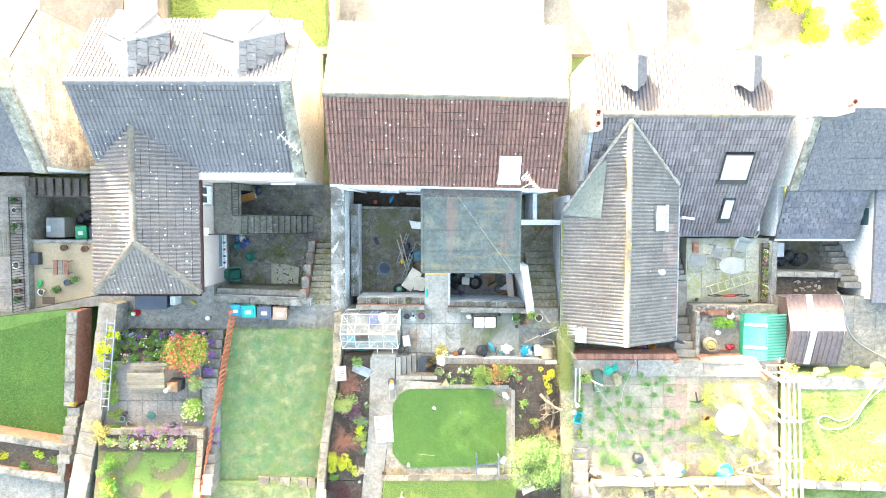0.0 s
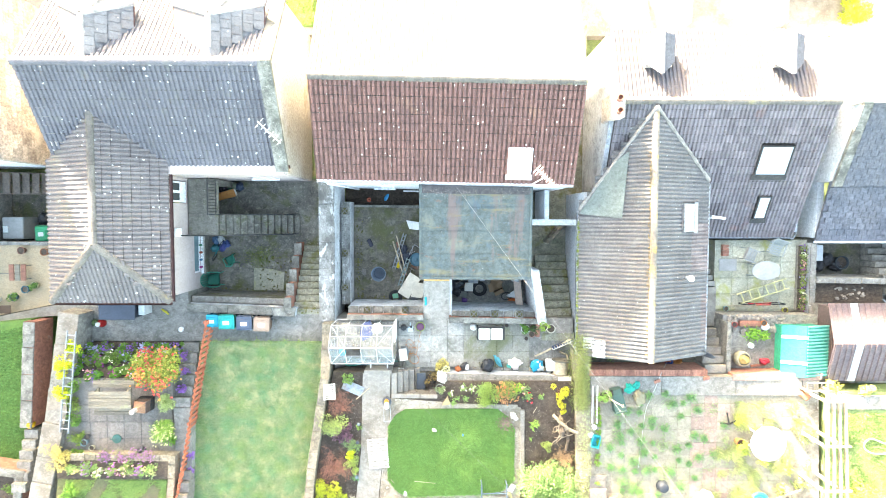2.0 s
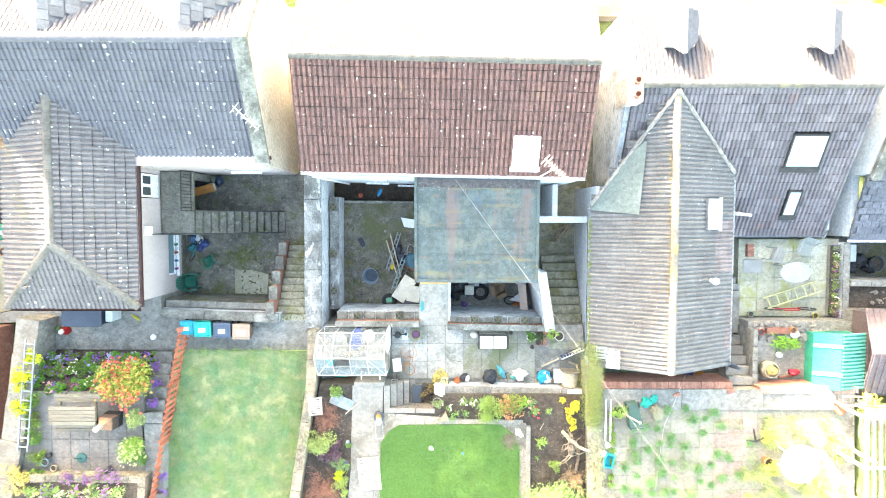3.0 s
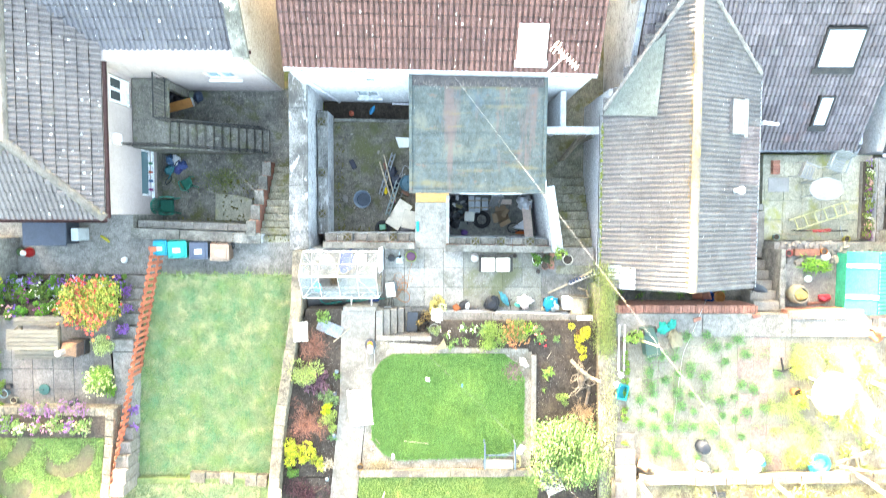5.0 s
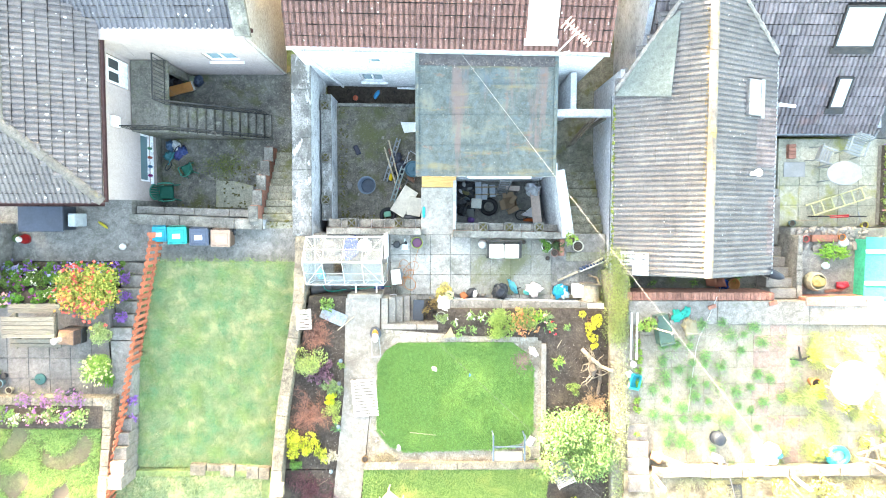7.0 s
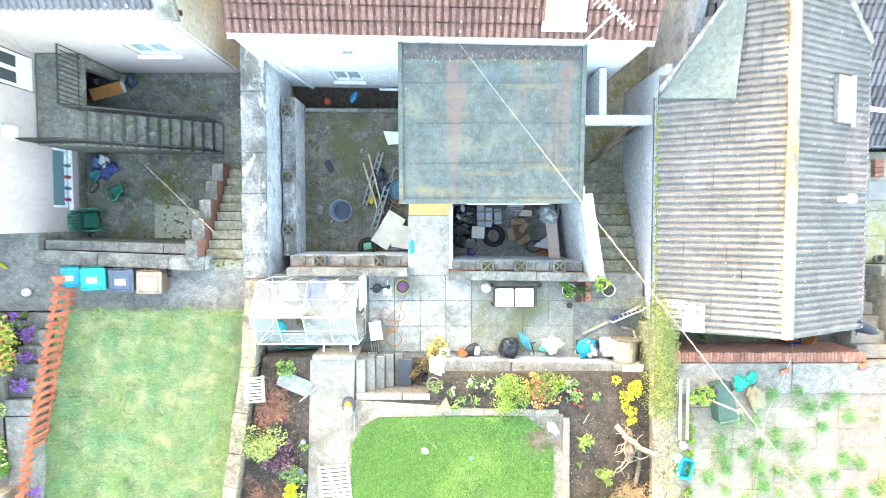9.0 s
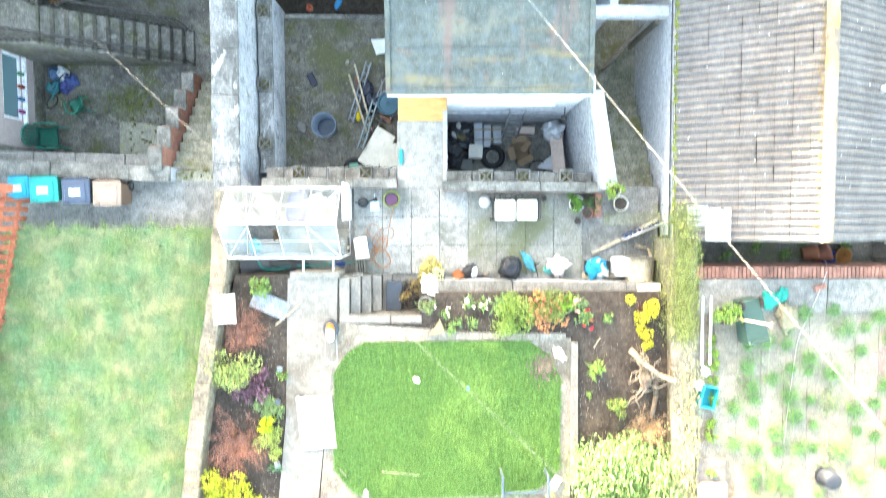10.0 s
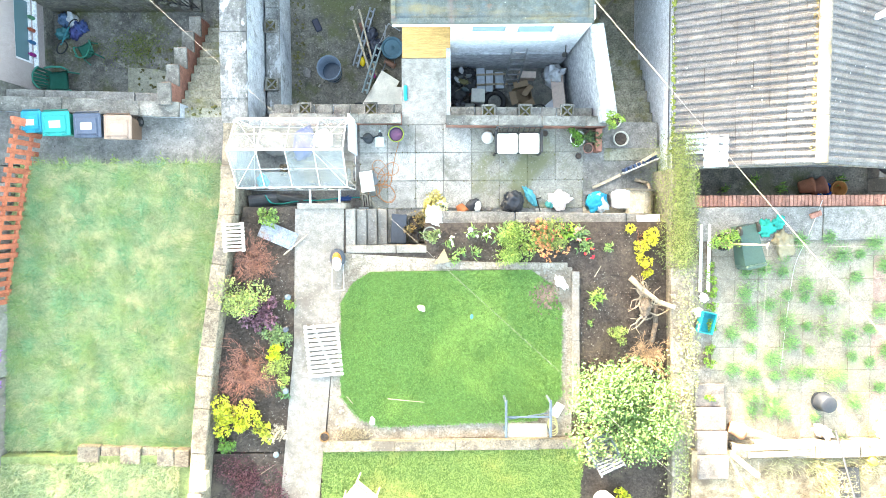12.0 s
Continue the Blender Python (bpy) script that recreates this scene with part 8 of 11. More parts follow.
bm = prism([(-0.16, -0.05), (-0.05, 0.16), (0.16, 0.12), (0.13, -0.2)], [0.0, 0.02, 0.08, 0.02], [0.04, 0.14, 0.2, 0.05])
solid("clear_sheet", bm, paint((0.3, 0.31, 0.29), 0.25), "folded clear plastic on the bags", "plastic").matrix_basis = pose(0.64, 1.24, PIT + 0.12, 0, 0, 10)
cb = thing("cardboard_box", (1.97, 1.6, PIT), "collapsed brown cardboard box with open flaps", "cardboard box", rz=20)
card = paint((0.4, 0.28, 0.18), 0.9)
for a, rz_ in (((-0.2, 0.2, -0.2, -0.185), 8), ((-0.2, 0.2, 0.18, 0.195), -6), ((-0.2, -0.185, -0.18, 0.18), 5), ((0.19, 0.205, -0.18, 0.18), -9)):
    part("side", box(*a, 0, 0.3, 0, rz_), card, cb)
part("bottom", box(-0.19, 0.19, -0.18, 0.18, 0.005, 0.02), card, cb)
for x, y, t_, a_, w_ in ((0.0, -0.27, 28, 8, 0.38), (0.02, 0.25, -20, -10, 0.36), (-0.26, 0.0, 12, 84, 0.32), (0.12, 0.05, -35, 35, 0.3)):
    bm = box(-w_ / 2, w_ / 2, -0.085, 0.085, -0.004, 0.004)
    bm.transform(pose(x, y, 0.31, t_, 0, a_))
    part("flap", bm, card, cb)
solid("panel", box(-0.16, 0.16, -0.53, 0.53, 0, 0.03, 0.004), paint((0.68, 0.53, 0.45), 0.7), "pink-beige board leaning on the pit wall", "panel").matrix_basis = pose(2.78, 1.42, PIT + 0.62, 0, -38, 6)
sack("white_sheet", (2.72, 2.0, PIT), 0.24, (0.9, 0.9, 1.6), (0.7, 0.72, 0.75), "crumpled white plastic sheet in the pit corner", "sheet", 50, 0.5, 0.3)
bm = prism([(-0.3, -0.12), (0.2, -0.2), (0.22, 0.3)], [0.02, 0.1, 0.42], [0.06, 0.14, 0.46])
solid("white_sheet", bm, paint((0.72, 0.74, 0.77), 0.4), "torn white sheet draped over a bicycle frame", "sheet").matrix_basis = pose(2.62, 1.3, PIT + 0.12)
solid("orange_bag", box(-0.2, 0.2, -0.05, 0.05, 0, 0.1, 0.03), paint((0.75, 0.16, 0.03), 0.5), "bright orange bag under the sheet", "bag").matrix_basis = pose(2.62, 1.02, PIT, 0, 0, -4)
sack("toy_ball", (0.7, 1.02, PIT), 0.12, (1, 1, 0.9), (0.2, 0.1, 0.35), "blue and purple ball by the ledge", "ball", 53, 0.05)
wl = thing("wall_lamp", (2.62, 2.24, 0.0), "small black lamp on the extension corner", "lamp")
part("bracket", cyl(bmesh.new(), (0, 0.02, 0), (0, -0.16, -0.05), 0.015, None, 6), M["iron"], wl)
part("shade", lathe(bmesh.new(), [(0.02, -0.04), (0.06, -0.1), (0.05, -0.16), (0.02, -0.18)], 12, (0, -0.16, 0)), M["iron"], wl)

# aerial on the eave
ae = placed("aerial", (2.8, 5.15, 1.5), "white television aerial on a short mast", "aerial")
bm = cyl(bmesh.new(), (2.64, 5.34, 1.6), (3.0, 5.58, 3.05), 0.02, None, 6)
cyl(bm, (2.72, 5.38, 1.95), (2.95, 5.3, 2.5), 0.015, None, 6)
part("mast", bm, M["upvc"], ae)
bm = cyl(bmesh.new(), (2.72, 5.85, 3.1), (3.32, 5.28, 3.12), 0.016, None, 6)
part("boom", bm, M["upvc"], ae)
for k in range(9):
    a = Vector((2.74, 5.83, 3.1)).lerp(Vector((3.3, 5.3, 3.12)), k / 8)
    l = 0.34 if k < 2 else 0.17
    n = Vector((0.69, 0.72, 0)) * l / 2
    part("element", cyl(bmesh.new(), a - n, a + n, 0.009, None, 5), M["upvc"], ae)

# overhead wires to the poles at the garden ends
def sag(p, q, s, n=14):
    p, q = Vector(p), Vector(q)
    return [tuple(p.lerp(q, k / n) - Vector((0, 0, 4 * s * (k / n) * (1 - k / n)))) for k in range(n + 1)]


tagged(wire_curve("overhead_cable", sag((0.24, 5.36, 1.98), (10.6, -9.0, 6.2), 0.15), 0.0036, M["line_pale"]), "pale overhead cable from the eaves", "cable")
tagged(wire_curve("overhead_line", sag((-8.9, 5.9, 2.1), (6.6, -8.1, 5.6), 0.1), 0.0022, M["cable"]), "thin overhead line across the gardens", "cable")
for x, y, z in ((10.66, -9.06, 6.5), (6.66, -8.16, 5.9)):
    ob = solid("cable_pole", cyl(bmesh.new(), (0, 0, -0.8), (0, 0, z - 1.2), 0.11, 0.08, 12), M["wood_grey"], "tall grey timber pole carrying a cable", "pole", "cable poles")
    ob.matrix_basis = pose(x, y, 1.2)

# ---- the middle garden ----
MOWER = thing("lawn_mower", (-2.15, -2.2, GARD + 0.03), "orange and white hover mower on the path", "lawn mower", rz=4)
part("deck", lathe(bmesh.new(), [(0.15, 0.02), (0.16, 0.06), (0.13, 0.12), (0.06, 0.14)], 20, m=Matrix.Diagonal((1, 1.25, 1, 1))), paint((0.06, 0.07, 0.09)), MOWER, "dark grey deck", True)
bm = blob(bmesh.new(), (0, -0.02, 0.15), 0.12, (0.8, 1.25, 0.75), 0.05, 3)
part("hood", bm, paint((0.72, 0.25, 0.03), 0.35), MOWER, "orange hood", True)
bm = blob(bmesh.new(), (0, -0.09, 0.19), 0.11, (0.85, 1.35, 0.7), 0.02, 3)
part("cap", bm, paint((0.7, 0.67, 0.58), 0.35), MOWER, "white cap", True)
bm = bmesh.new()
for s in (-1, 1):
    cyl(bm, (s * 0.11, -0.12, 0.1), (s * 0.12, -0.62, 0.32), 0.01, None, 6)
cyl(bm, (-0.12, -0.62, 0.32), (0.12, -0.62, 0.32), 0.01, None, 6)
part("handle", bm, M["alu"], MOWER)


def slatted(name, w, l, n, m, mat, label, category, brace=True, group=""):
    """A slatted wooden panel: rails and slats."""
    ob = thing(name, (0, 0, 0), label, category, group)
    for x in (-w / 2 + 0.04, w / 2 - 0.04):
        part("rail", box(x - 0.03, x + 0.03, -l / 2, l / 2, 0, 0.03, 0.004), mat, ob)
    if brace:
        bm = box(-0.03, 0.03, -l * 0.52, l * 0.52, 0.0, 0.028, 0.004, math.degrees(math.atan2(w * 0.5, l)))
        part("brace", bm, mat, ob)
    for k in range(n):
        y = -l / 2 + l * (k + 0.5) / n
        part("slat", box(-w / 2, w / 2, y - l / n * 0.32, y + l / n * 0.32, 0.031, 0.05, 0.004), mat, ob)
    ob.matrix_basis = m
    return ob


WHITEWOOD = surf("white_timber", (0.5, 0.485, 0.445), (0.4, 0.385, 0.35), 2, 40, 0.8, 0.3, vary=0.08)
slatted("garden_gate", 0.72, 1.1, 12, pose(-2.47, -4.08, GARD + 0.035, 0, 0, 5), WHITEWOOD, "white slatted timber gate lying on the path", "gate")
slatted("slatted_crate", 0.42, 0.58, 8, pose(-4.12, -1.75, 1.22, 0, 12, 2), WHITEWOOD, "small white slatted panel resting on the wall", "slatted panel", brace=False)
solid("metal_sheet", box(-0.37, 0.37, -0.18, 0.18, 0, 0.025, 0.004), surf("galvanised", (0.3, 0.33, 0.36), (0.2, 0.22, 0.25), 3, 40, 0.5, 0.2, metal=0.4, stain=(0.2, 0.13, 0.08), stain_scale=2, stain_from=0.55), "rust-spotted galvanised sheet lying on the soil", "metal sheet").matrix_basis = pose(-3.35, -1.72, GARD + 0.04, 0, 3, -24)
solid("broomstick", box(-0.32, 0.32, -0.014, 0.014, 0, 0.028, 0.006), M["wood_pale"], "pale wooden stick lying on the path", "stick").matrix_basis = pose(-3.0, -1.92, GARD + 0.05, 0, 0, 40)
for x, y, l, a in ((-0.8, -5.12, 0.75, -6), (-1.95, -5.1, 0.2, -50), (3.1, -2.5, 0.25, 60)):
    solid("stick", cyl(bmesh.new(), (-l / 2, 0, 0.012), (l / 2, 0, 0.012), 0.011, 0.008, 6), M["wood_pale"], "thin pale stick lying on the ground", "stick", "loose sticks").matrix_basis = pose(x, y, GARD + 0.07, 0, 0, a)
sack("white_lump", (-0.47, -3.22, GARD + 0.06), 0.07, (0.8, 1.2, 0.7), (0.75, 0.74, 0.68), "pale round stone on the lawn", "stone", 60, 0.2, 0.8)
sack("paper_scrap", (-1.5, -5.55, GARD + 0.05), 0.06, (1.2, 0.8, 0.4), (0.75, 0.74, 0.7), "crumpled white paper by the lawn edge", "paper", 61, 0.6, 0.9)
sack("shell", (2.35, -2.72, GARD + 0.05), 0.09, (1.6, 0.8, 0.5), (0.75, 0.7, 0.62), "pale ornament lying by the bed", "ornament", 62, 0.6, 0.8)
sack("blue_toy", (0.55, -3.4, GARD + 0.06), 0.03, (1, 1.6, 0.8), (0.1, 0.35, 0.6), "tiny blue toy on the lawn", "toy", 63, 0.2)
pot((-2.46, -5.84, GARD + 0.03), 0.1, 0.16, (0.42, 0.24, 0.1), "terracotta pot at the path edge", seed=30)


def globe(at):
    ob = thing("solar_lamp", at, "glass globe solar lamp on a stake", "garden lamp", "solar lamps")
    part("stake", cyl(bmesh.new(), (0, 0, -0.05), (0, 0, 0.22), 0.012, None, 6), M["iron"], ob)
    bm = blob(bmesh.new(), (0, 0, 0.28), 0.065, (1, 1, 1), 0.0, 2)
    part("globe", bm, paint((0.22, 0.28, 0.32), 0.1), ob, smooth=True)


for x, y in ((-3.12, -2.95), (-3.2, -4.85), (-3.42, -6.15)):
    globe((x, y, GARD))
ob = thing("spot_light", (-3.17, -3.6, GARD), "dark solar spotlight on a spike", "garden lamp")
part("spike", cyl(bmesh.new(), (0, 0, -0.05), (0, 0, 0.18), 0.01, None, 6), M["iron"], ob)
part("head", lathe(bmesh.new(), [(0.02, 0.18), (0.05, 0.22), (0.06, 0.3), (0.05, 0.31)], 12), paint((0.1, 0.12, 0.15)), ob)


def twiggy(name, at, r, h, c, n, label, seed):
    """A bare bush of many thin red-brown twigs, with a few dry leaves."""
    rng = np.random.default_rng(seed)
    ob = thing(name, at, label, "shrub")
    bm = bmesh.new()
    for k in range(9):
        a = rng.uniform(0, 6.28)
        cyl(bm, (0, 0, -0.03), (math.cos(a) * r * 0.3, math.sin(a) * r * 0.3, h * 0.5), 0.014, 0.009, 5)
    part("stem", bm, leafy(c, 0.3), ob)
    v, f = [], []

    def strip(p, q, w0, w1):
        d = q - p
        s = np.array([-d[1], d[0], 0.0])
        s /= np.linalg.norm(s) + 1e-6
        k = len(v)
        v.extend([p - s * w0, p + s * w0, q + s * w1, q - s * w1])
        f.append([k, k + 1, k + 2, k + 3])

    for k in range(n // 12):
        a, e = rng.uniform(0, 6.28), rng.uniform(0.15, 1.3)
        p = np.array([rng.normal(0, r * 0.16), rng.normal(0, r * 0.16), h * rng.uniform(0.05, 0.35)])
        L = r * rng.uniform(0.45, 1.05) * (0.8 + 0.25 * math.sin(a * 3 + seed))
        for j in range(4):
            d = np.array([math.cos(a) * math.cos(e), math.sin(a) * math.cos(e), math.sin(e) * 0.7 * h / r])
            q = p + d * L / 4
            q[2] = max(q[2], 0.02)
            strip(p, q, 0.006 - 0.001 * j, 0.005 - 0.001 * j)
            for _ in range(3):
                b2 = a + rng.choice([-1, 1]) * rng.uniform(0.4, 1.0)
                o = p + (q - p) * rng.uniform(0, 1)
                t = o + np.array([math.cos(b2), math.sin(b2), rng.uniform(0, 0.6)]) * L * rng.uniform(0.12, 0.26)
                strip(o, t, 0.0035, 0.002)
                for s_ in (-1, 1):
                    b3 = b2 + s_ * rng.uniform(0.4, 0.9)
                    o2 = o + (t - o) * rng.uniform(0.4, 0.9)
                    strip(o2, o2 + np.array([math.cos(b3), math.sin(b3), 0.3]) * L * 0.1, 0.003, 0.0015)
            p, a, e = q, a + rng.normal(0, 0.25), e - rng.uniform(0, 0.15)
    batch("crown", np.array(v), f, leafy(c, 0.35, tuple(min(1.0, x * 2.1) for x in c)), ob)
    return ob


RUST = (0.13, 0.06, 0.042)
twiggy("red_bush", (-3.82, -2.25, GARD), 0.72, 0.6, RUST, 780, "bushy red-brown twiggy shrub beside the wall", 1)
twiggy("red_bush", (-4.0, -4.45, GARD), 0.82, 0.65, RUST, 900, "large red-brown twiggy shrub beside the wall", 2)
twiggy("grey_bush", (-3.42, -5.75, GARD), 0.32, 0.35, (0.3, 0.25, 0.18), 300, "pale dry twiggy shrub by the path", 3)
twiggy("brown_bush", (4.15, -4.2, GARD), 0.62, 0.5, (0.24, 0.15, 0.085), 500, "tan dry shrub against the ivy wall", 4)
plant("variegated_shrub", (-4.12, -2.98, GARD), 0.58, 0.55, (0.26, 0.33, 0.15), 2000, 0.055, "pale green variegated shrub by the wall", "shrub", 1)
plant("purple_heuchera", (-3.72, -3.32, GARD), 0.38, 0.32, (0.1, 0.05, 0.07), 900, 0.075, "dark purple leafy plant in the bed", "plant", 2, warm=(0.25, 0.13, 0.17))
plant("sedum", (-3.42, -3.75, GARD), 0.38, 0.24, (0.18, 0.27, 0.15), 900, 0.055, "grey-green sedum with pinkish tips", "plant", 3)
plant("euonymus", (-3.42, -4.05, GARD), 0.2, 0.25, (0.42, 0.5, 0.04), 300, 0.07, "lime yellow small shrub in the bed", "shrub", 4)
plant("small_shrub", (-3.38, -4.45, GARD), 0.33, 0.32, (0.26, 0.34, 0.12), 1300, 0.04, "soft green rounded shrub by the path", "shrub", 5)
plant("golden_shrub", (-4.22, -5.4, GARD), 0.45, 0.5, (0.36, 0.4, 0.05), 1700, 0.06, "bright golden-yellow leafy shrub", "shrub", 6)
plant("golden_plant", (-3.75, -5.72, GARD), 0.24, 0.25, (0.36, 0.4, 0.07), 220, 0.12, "yellow-green plant with narrow leaves", "plant", 7, long=3.2)
plant("green_plant", (-4.45, -6.0, GARD), 0.22, 0.25, (0.1, 0.22, 0.06), 320, 0.06, "mid green plant at the wall foot", "plant", 8)
plant("plum_groundcover", (-3.95, -6.75, GARD), 0.8, 0.16, (0.08, 0.03, 0.038), 2600, 0.045, "dark plum groundcover on the soil", "plant", 9, warm=(0.16, 0.07, 0.08), stems=3)
plant("green_plant", (-3.15, -3.1, GARD), 0.15, 0.15, (0.15, 0.25, 0.08), 160, 0.05, "small green plant by the path", "plant", 10)
plant("green_plant", (-3.55, -1.35, GARD), 0.22, 0.28, (0.14, 0.24, 0.08), 260, 0.07, "green leafy seedling in the bed", "plant", 11)
plant("green_plant", (-3.3, -4.95, GARD), 0.16, 0.16, (0.1, 0.22, 0.12), 140, 0.06, "blue-green seedling by the globe lamp", "plant", 12)
# the long bed by the patio wall
plant("green_shrub", (1.45, -1.9, GARD), 0.44, 0.5, (0.16, 0.28, 0.06), 4200, 0.055, "bright green feathery shrub behind the patio wall", "shrub", 13, long=2.8, up=1.4, lumps=22, warm=(0.34, 0.46, 0.12))
plant("azalea", (2.1, -1.82, GARD), 0.4, 0.42, (0.16, 0.22, 0.08), 1300, 0.055, "azalea covered in salmon-orange flowers", "shrub", 14, flowers=[((0.5, 0.24, 0.13), 190, 0.05), ((0.5, 0.1, 0.1), 18, 0.055)], lumps=14)
plant("yellow_shrub", (3.95, -1.85, GARD), 0.34, 0.36, (0.48, 0.47, 0.06), 700, 0.05, "bright yellow leafed shrub with red stems", "shrub", 15, stem_mat=M["wood_brown"], lumps=6)
plant("yellow_shrub", (4.05, -2.4, GARD), 0.26, 0.28, (0.46, 0.45, 0.06), 420, 0.05, "bright yellow leafed shrub with red stems", "shrub", 16, stem_mat=M["wood_brown"], lumps=5)
tuft("iris_clump", (1.2, -1.72, GARD), 0.25, 0.3, (0.15, 0.26, 0.14), 60, "grey-green clump of strap-shaped leaves", "plant", 1)
tuft("iris_clump", (2.5, -1.7, GARD), 0.26, 0.3, (0.16, 0.3, 0.05), 60, "fresh green clump of strap-shaped leaves", "plant", 2)
tuft("iris_clump", (2.85, -2.0, GARD), 0.22, 0.22, (0.14, 0.24, 0.1), 46, "green strap-leaved clump with red tulips", "plant", 3, flowers=((0.6, 0.03, 0.06), 4, 0.06))
tuft("tulips", (2.7, -1.72, GARD), 0.25, 0.25, (0.12, 0.2, 0.1), 40, "reddish green tulip leaves", "plant", 4, flowers=((0.6, 0.3, 0.3), 4, 0.06))
for k, (x, y, fl_) in enumerate(((0.1, -1.9, (0.7, 0.6, 0.6)), (0.35, -2.1, None), (0.62, -2.1, None), (0.55, -1.7, (0.7, 0.7, 0.7)), (0.85, -1.72, (0.75, 0.75, 0.75)), (0.2, -2.25, None), (3.3, -2.0, None))):
    tuft("bulb_plant", (x, y, GARD), 0.16, 0.18, (0.15, 0.26, 0.1), 34, "small green bulb plant in the bed", "plant", 20 + k, 0.014, "bulb plants", flowers=(fl_, 5, 0.05) if fl_ else None)
tuft("lily_clump", (3.1, -3.02, GARD), 0.24, 0.26, (0.17, 0.28, 0.08), 60, "green strap-leaved clump in bare soil", "plant", 31)
plant("lavender_dome", (3.55, -3.82, GARD), 0.22, 0.28, (0.22, 0.32, 0.12), 700, 0.055, "rounded grey-green dome plant", "plant", 17, long=3.5, up=1.5, lumps=5)
tuft("seedling", (2.95, -3.55, GARD), 0.12, 0.14, (0.14, 0.24, 0.08), 24, "small green seedling in the soil", "plant", 32, 0.012)
big = plant("big_shrub", (3.5, -5.18, GARD), 1.1, 1.1, (0.085, 0.175, 0.05), 15000, 0.062, "large pale green broad-leaved shrub", "shrub", 18, lumps=40, stems=12, warm=(0.16, 0.255, 0.085), hollow=0.4, loose=0.42)
plant("pale_shrub", (3.15, -6.0, GARD), 0.45, 0.6, (0.28, 0.31, 0.12), 700, 0.08, "pale cream-green shrub by the chair", "shrub", 19, warm=(0.42, 0.42, 0.2))
plant("golden_shrub", (3.6, -7.2, GARD), 0.35, 0.4, (0.35, 0.4, 0.05), 500, 0.07, "golden green shrub at the bed end", "shrub", 20)
# driftwood and root stump
log("driftwood", [(3.72, -2.62, GARD + 0.2), (3.95, -2.85, GARD + 0.28), (4.25, -3.08, GARD + 0.33), (4.55, -3.2, GARD + 0.4)], 0.06, M["drift"], "pale curved driftwood log on the soil", "driftwood")
rs_ = thing("root_stump", (4.05, -3.2, GARD), "tangled pale root stump on the soil", "tree root")
bm = bmesh.new()
rr_ = random.Random(3)
for k in range(26):
    a = rr_.uniform(0, 6.28)
    p0 = Vector((rr_.uniform(-0.12, 0.12), rr_.uniform(-0.25, 0.25), 0.12))
    for j in range(3):
        p1 = p0 + Vector((math.cos(a) * 0.14, math.sin(a) * 0.16, rr_.uniform(-0.06, 0.08)))
        p1.z = max(p1.z, 0.02)
        cyl(bm, p0, p1, 0.02 - 0.005 * j, 0.016 - 0.005 * j, 6)
        p0, a = p1, a + rr_.uniform(-1.1, 1.1)
part("root", bm, M["drift"], rs_)
bm = blob(bmesh.new(), (0, 0, 0.14), 0.16, (0.8, 1.2, 0.9), 0.5, 2, 5)
part("trunk", bm, M["bark"], rs_)
log("log", [(4.28, -3.2, GARD + 0.05), (4.27, -3.55, GARD + 0.1), (4.2, -3.95, GARD + 0.12)], 0.06, M["bark"], "dark weathered log lying at the wall foot", "log")


def chair(name, at, rz, c, label, mat=None, w=0.5, flat=False):
    """A simple garden chair: seat, slatted back, legs and arms."""
    ob = thing(name, at, label, "chair", rz=rz)
    m = mat or paint(c, 0.45)
    for k in range(5):
        part("seat_slat", box(-w / 2, w / 2, -0.22 + k * 0.09, -0.15 + k * 0.09, 0.38, 0.4, 0.006), m, ob)
    for s in (-1, 1):
        x = s * w / 2
        part("leg", cyl(bmesh.new(), (x, -0.24, 0), (x, -0.18, 0.4), 0.016, None, 6), m, ob)
        part("leg", cyl(bmesh.new(), (x, 0.26, 0), (x, 0.2, 0.4), 0.016, None, 6), m, ob)
        part("back_post", cyl(bmesh.new(), (x, 0.2, 0.4), (x, 0.34, 0.85), 0.016, None, 6), m, ob)
        part("arm", box(x - 0.025, x + 0.025, -0.22, 0.24, 0.6, 0.625, 0.008), m, ob)
        part("arm_post", cyl(bmesh.new(), (x, -0.2, 0.39), (x, -0.2, 0.6), 0.013, None, 6), m, ob)
    for k in range(5):
        t = (k + 0.6) / 5.4
        bm = box(-w / 2, w / 2, -0.01, 0.01, -0.03, 0.03, 0.005)
        bm.transform(pose(0, 0.2 + 0.14 * t, 0.4 + 0.45 * t, -17))
        part("back_slat", bm, m, ob)
    return ob


chair("folding_chair", (3.1, -6.0, GARD), 205, (0.35, 0.38, 0.42), "grey metal folding chair under the shrub", paint((0.12, 0.14, 0.17), 0.5))
chair("slatted_chair", (-1.7, -6.95, GARD + 0.05), 140, (0.7, 0.7, 0.68), "white slatted garden chair on the grass", WHITEWOOD)
solid("white_tub", lathe(bmesh.new(), [(0.2, 0), (0.25, 0.3), (0.22, 0.34), (0.05, 0.35)], 18), paint((0.72, 0.75, 0.75), 0.5), "white upturned tub on the soil", "tub").matrix_basis = pose(3.25, -7.25, GARD + 0.02)
sw_ = placed("swing_frame", (1.65, -5.5, GARD), "small blue-grey metal swing seat frame", "swing seat")
for x in (1.2, 2.08):
    part("side_rail", box(x - 0.025, x + 0.025, -5.75, -5.0, 1.3, 1.34, 0.008), paint((0.14, 0.19, 0.25), 0.4), sw_)
    for y in (-5.7, -5.05):
        part("leg", box(x - 0.02, x + 0.02, y - 0.02, y + 0.02, GARD, 1.3), paint((0.14, 0.19, 0.25), 0.4), sw_)
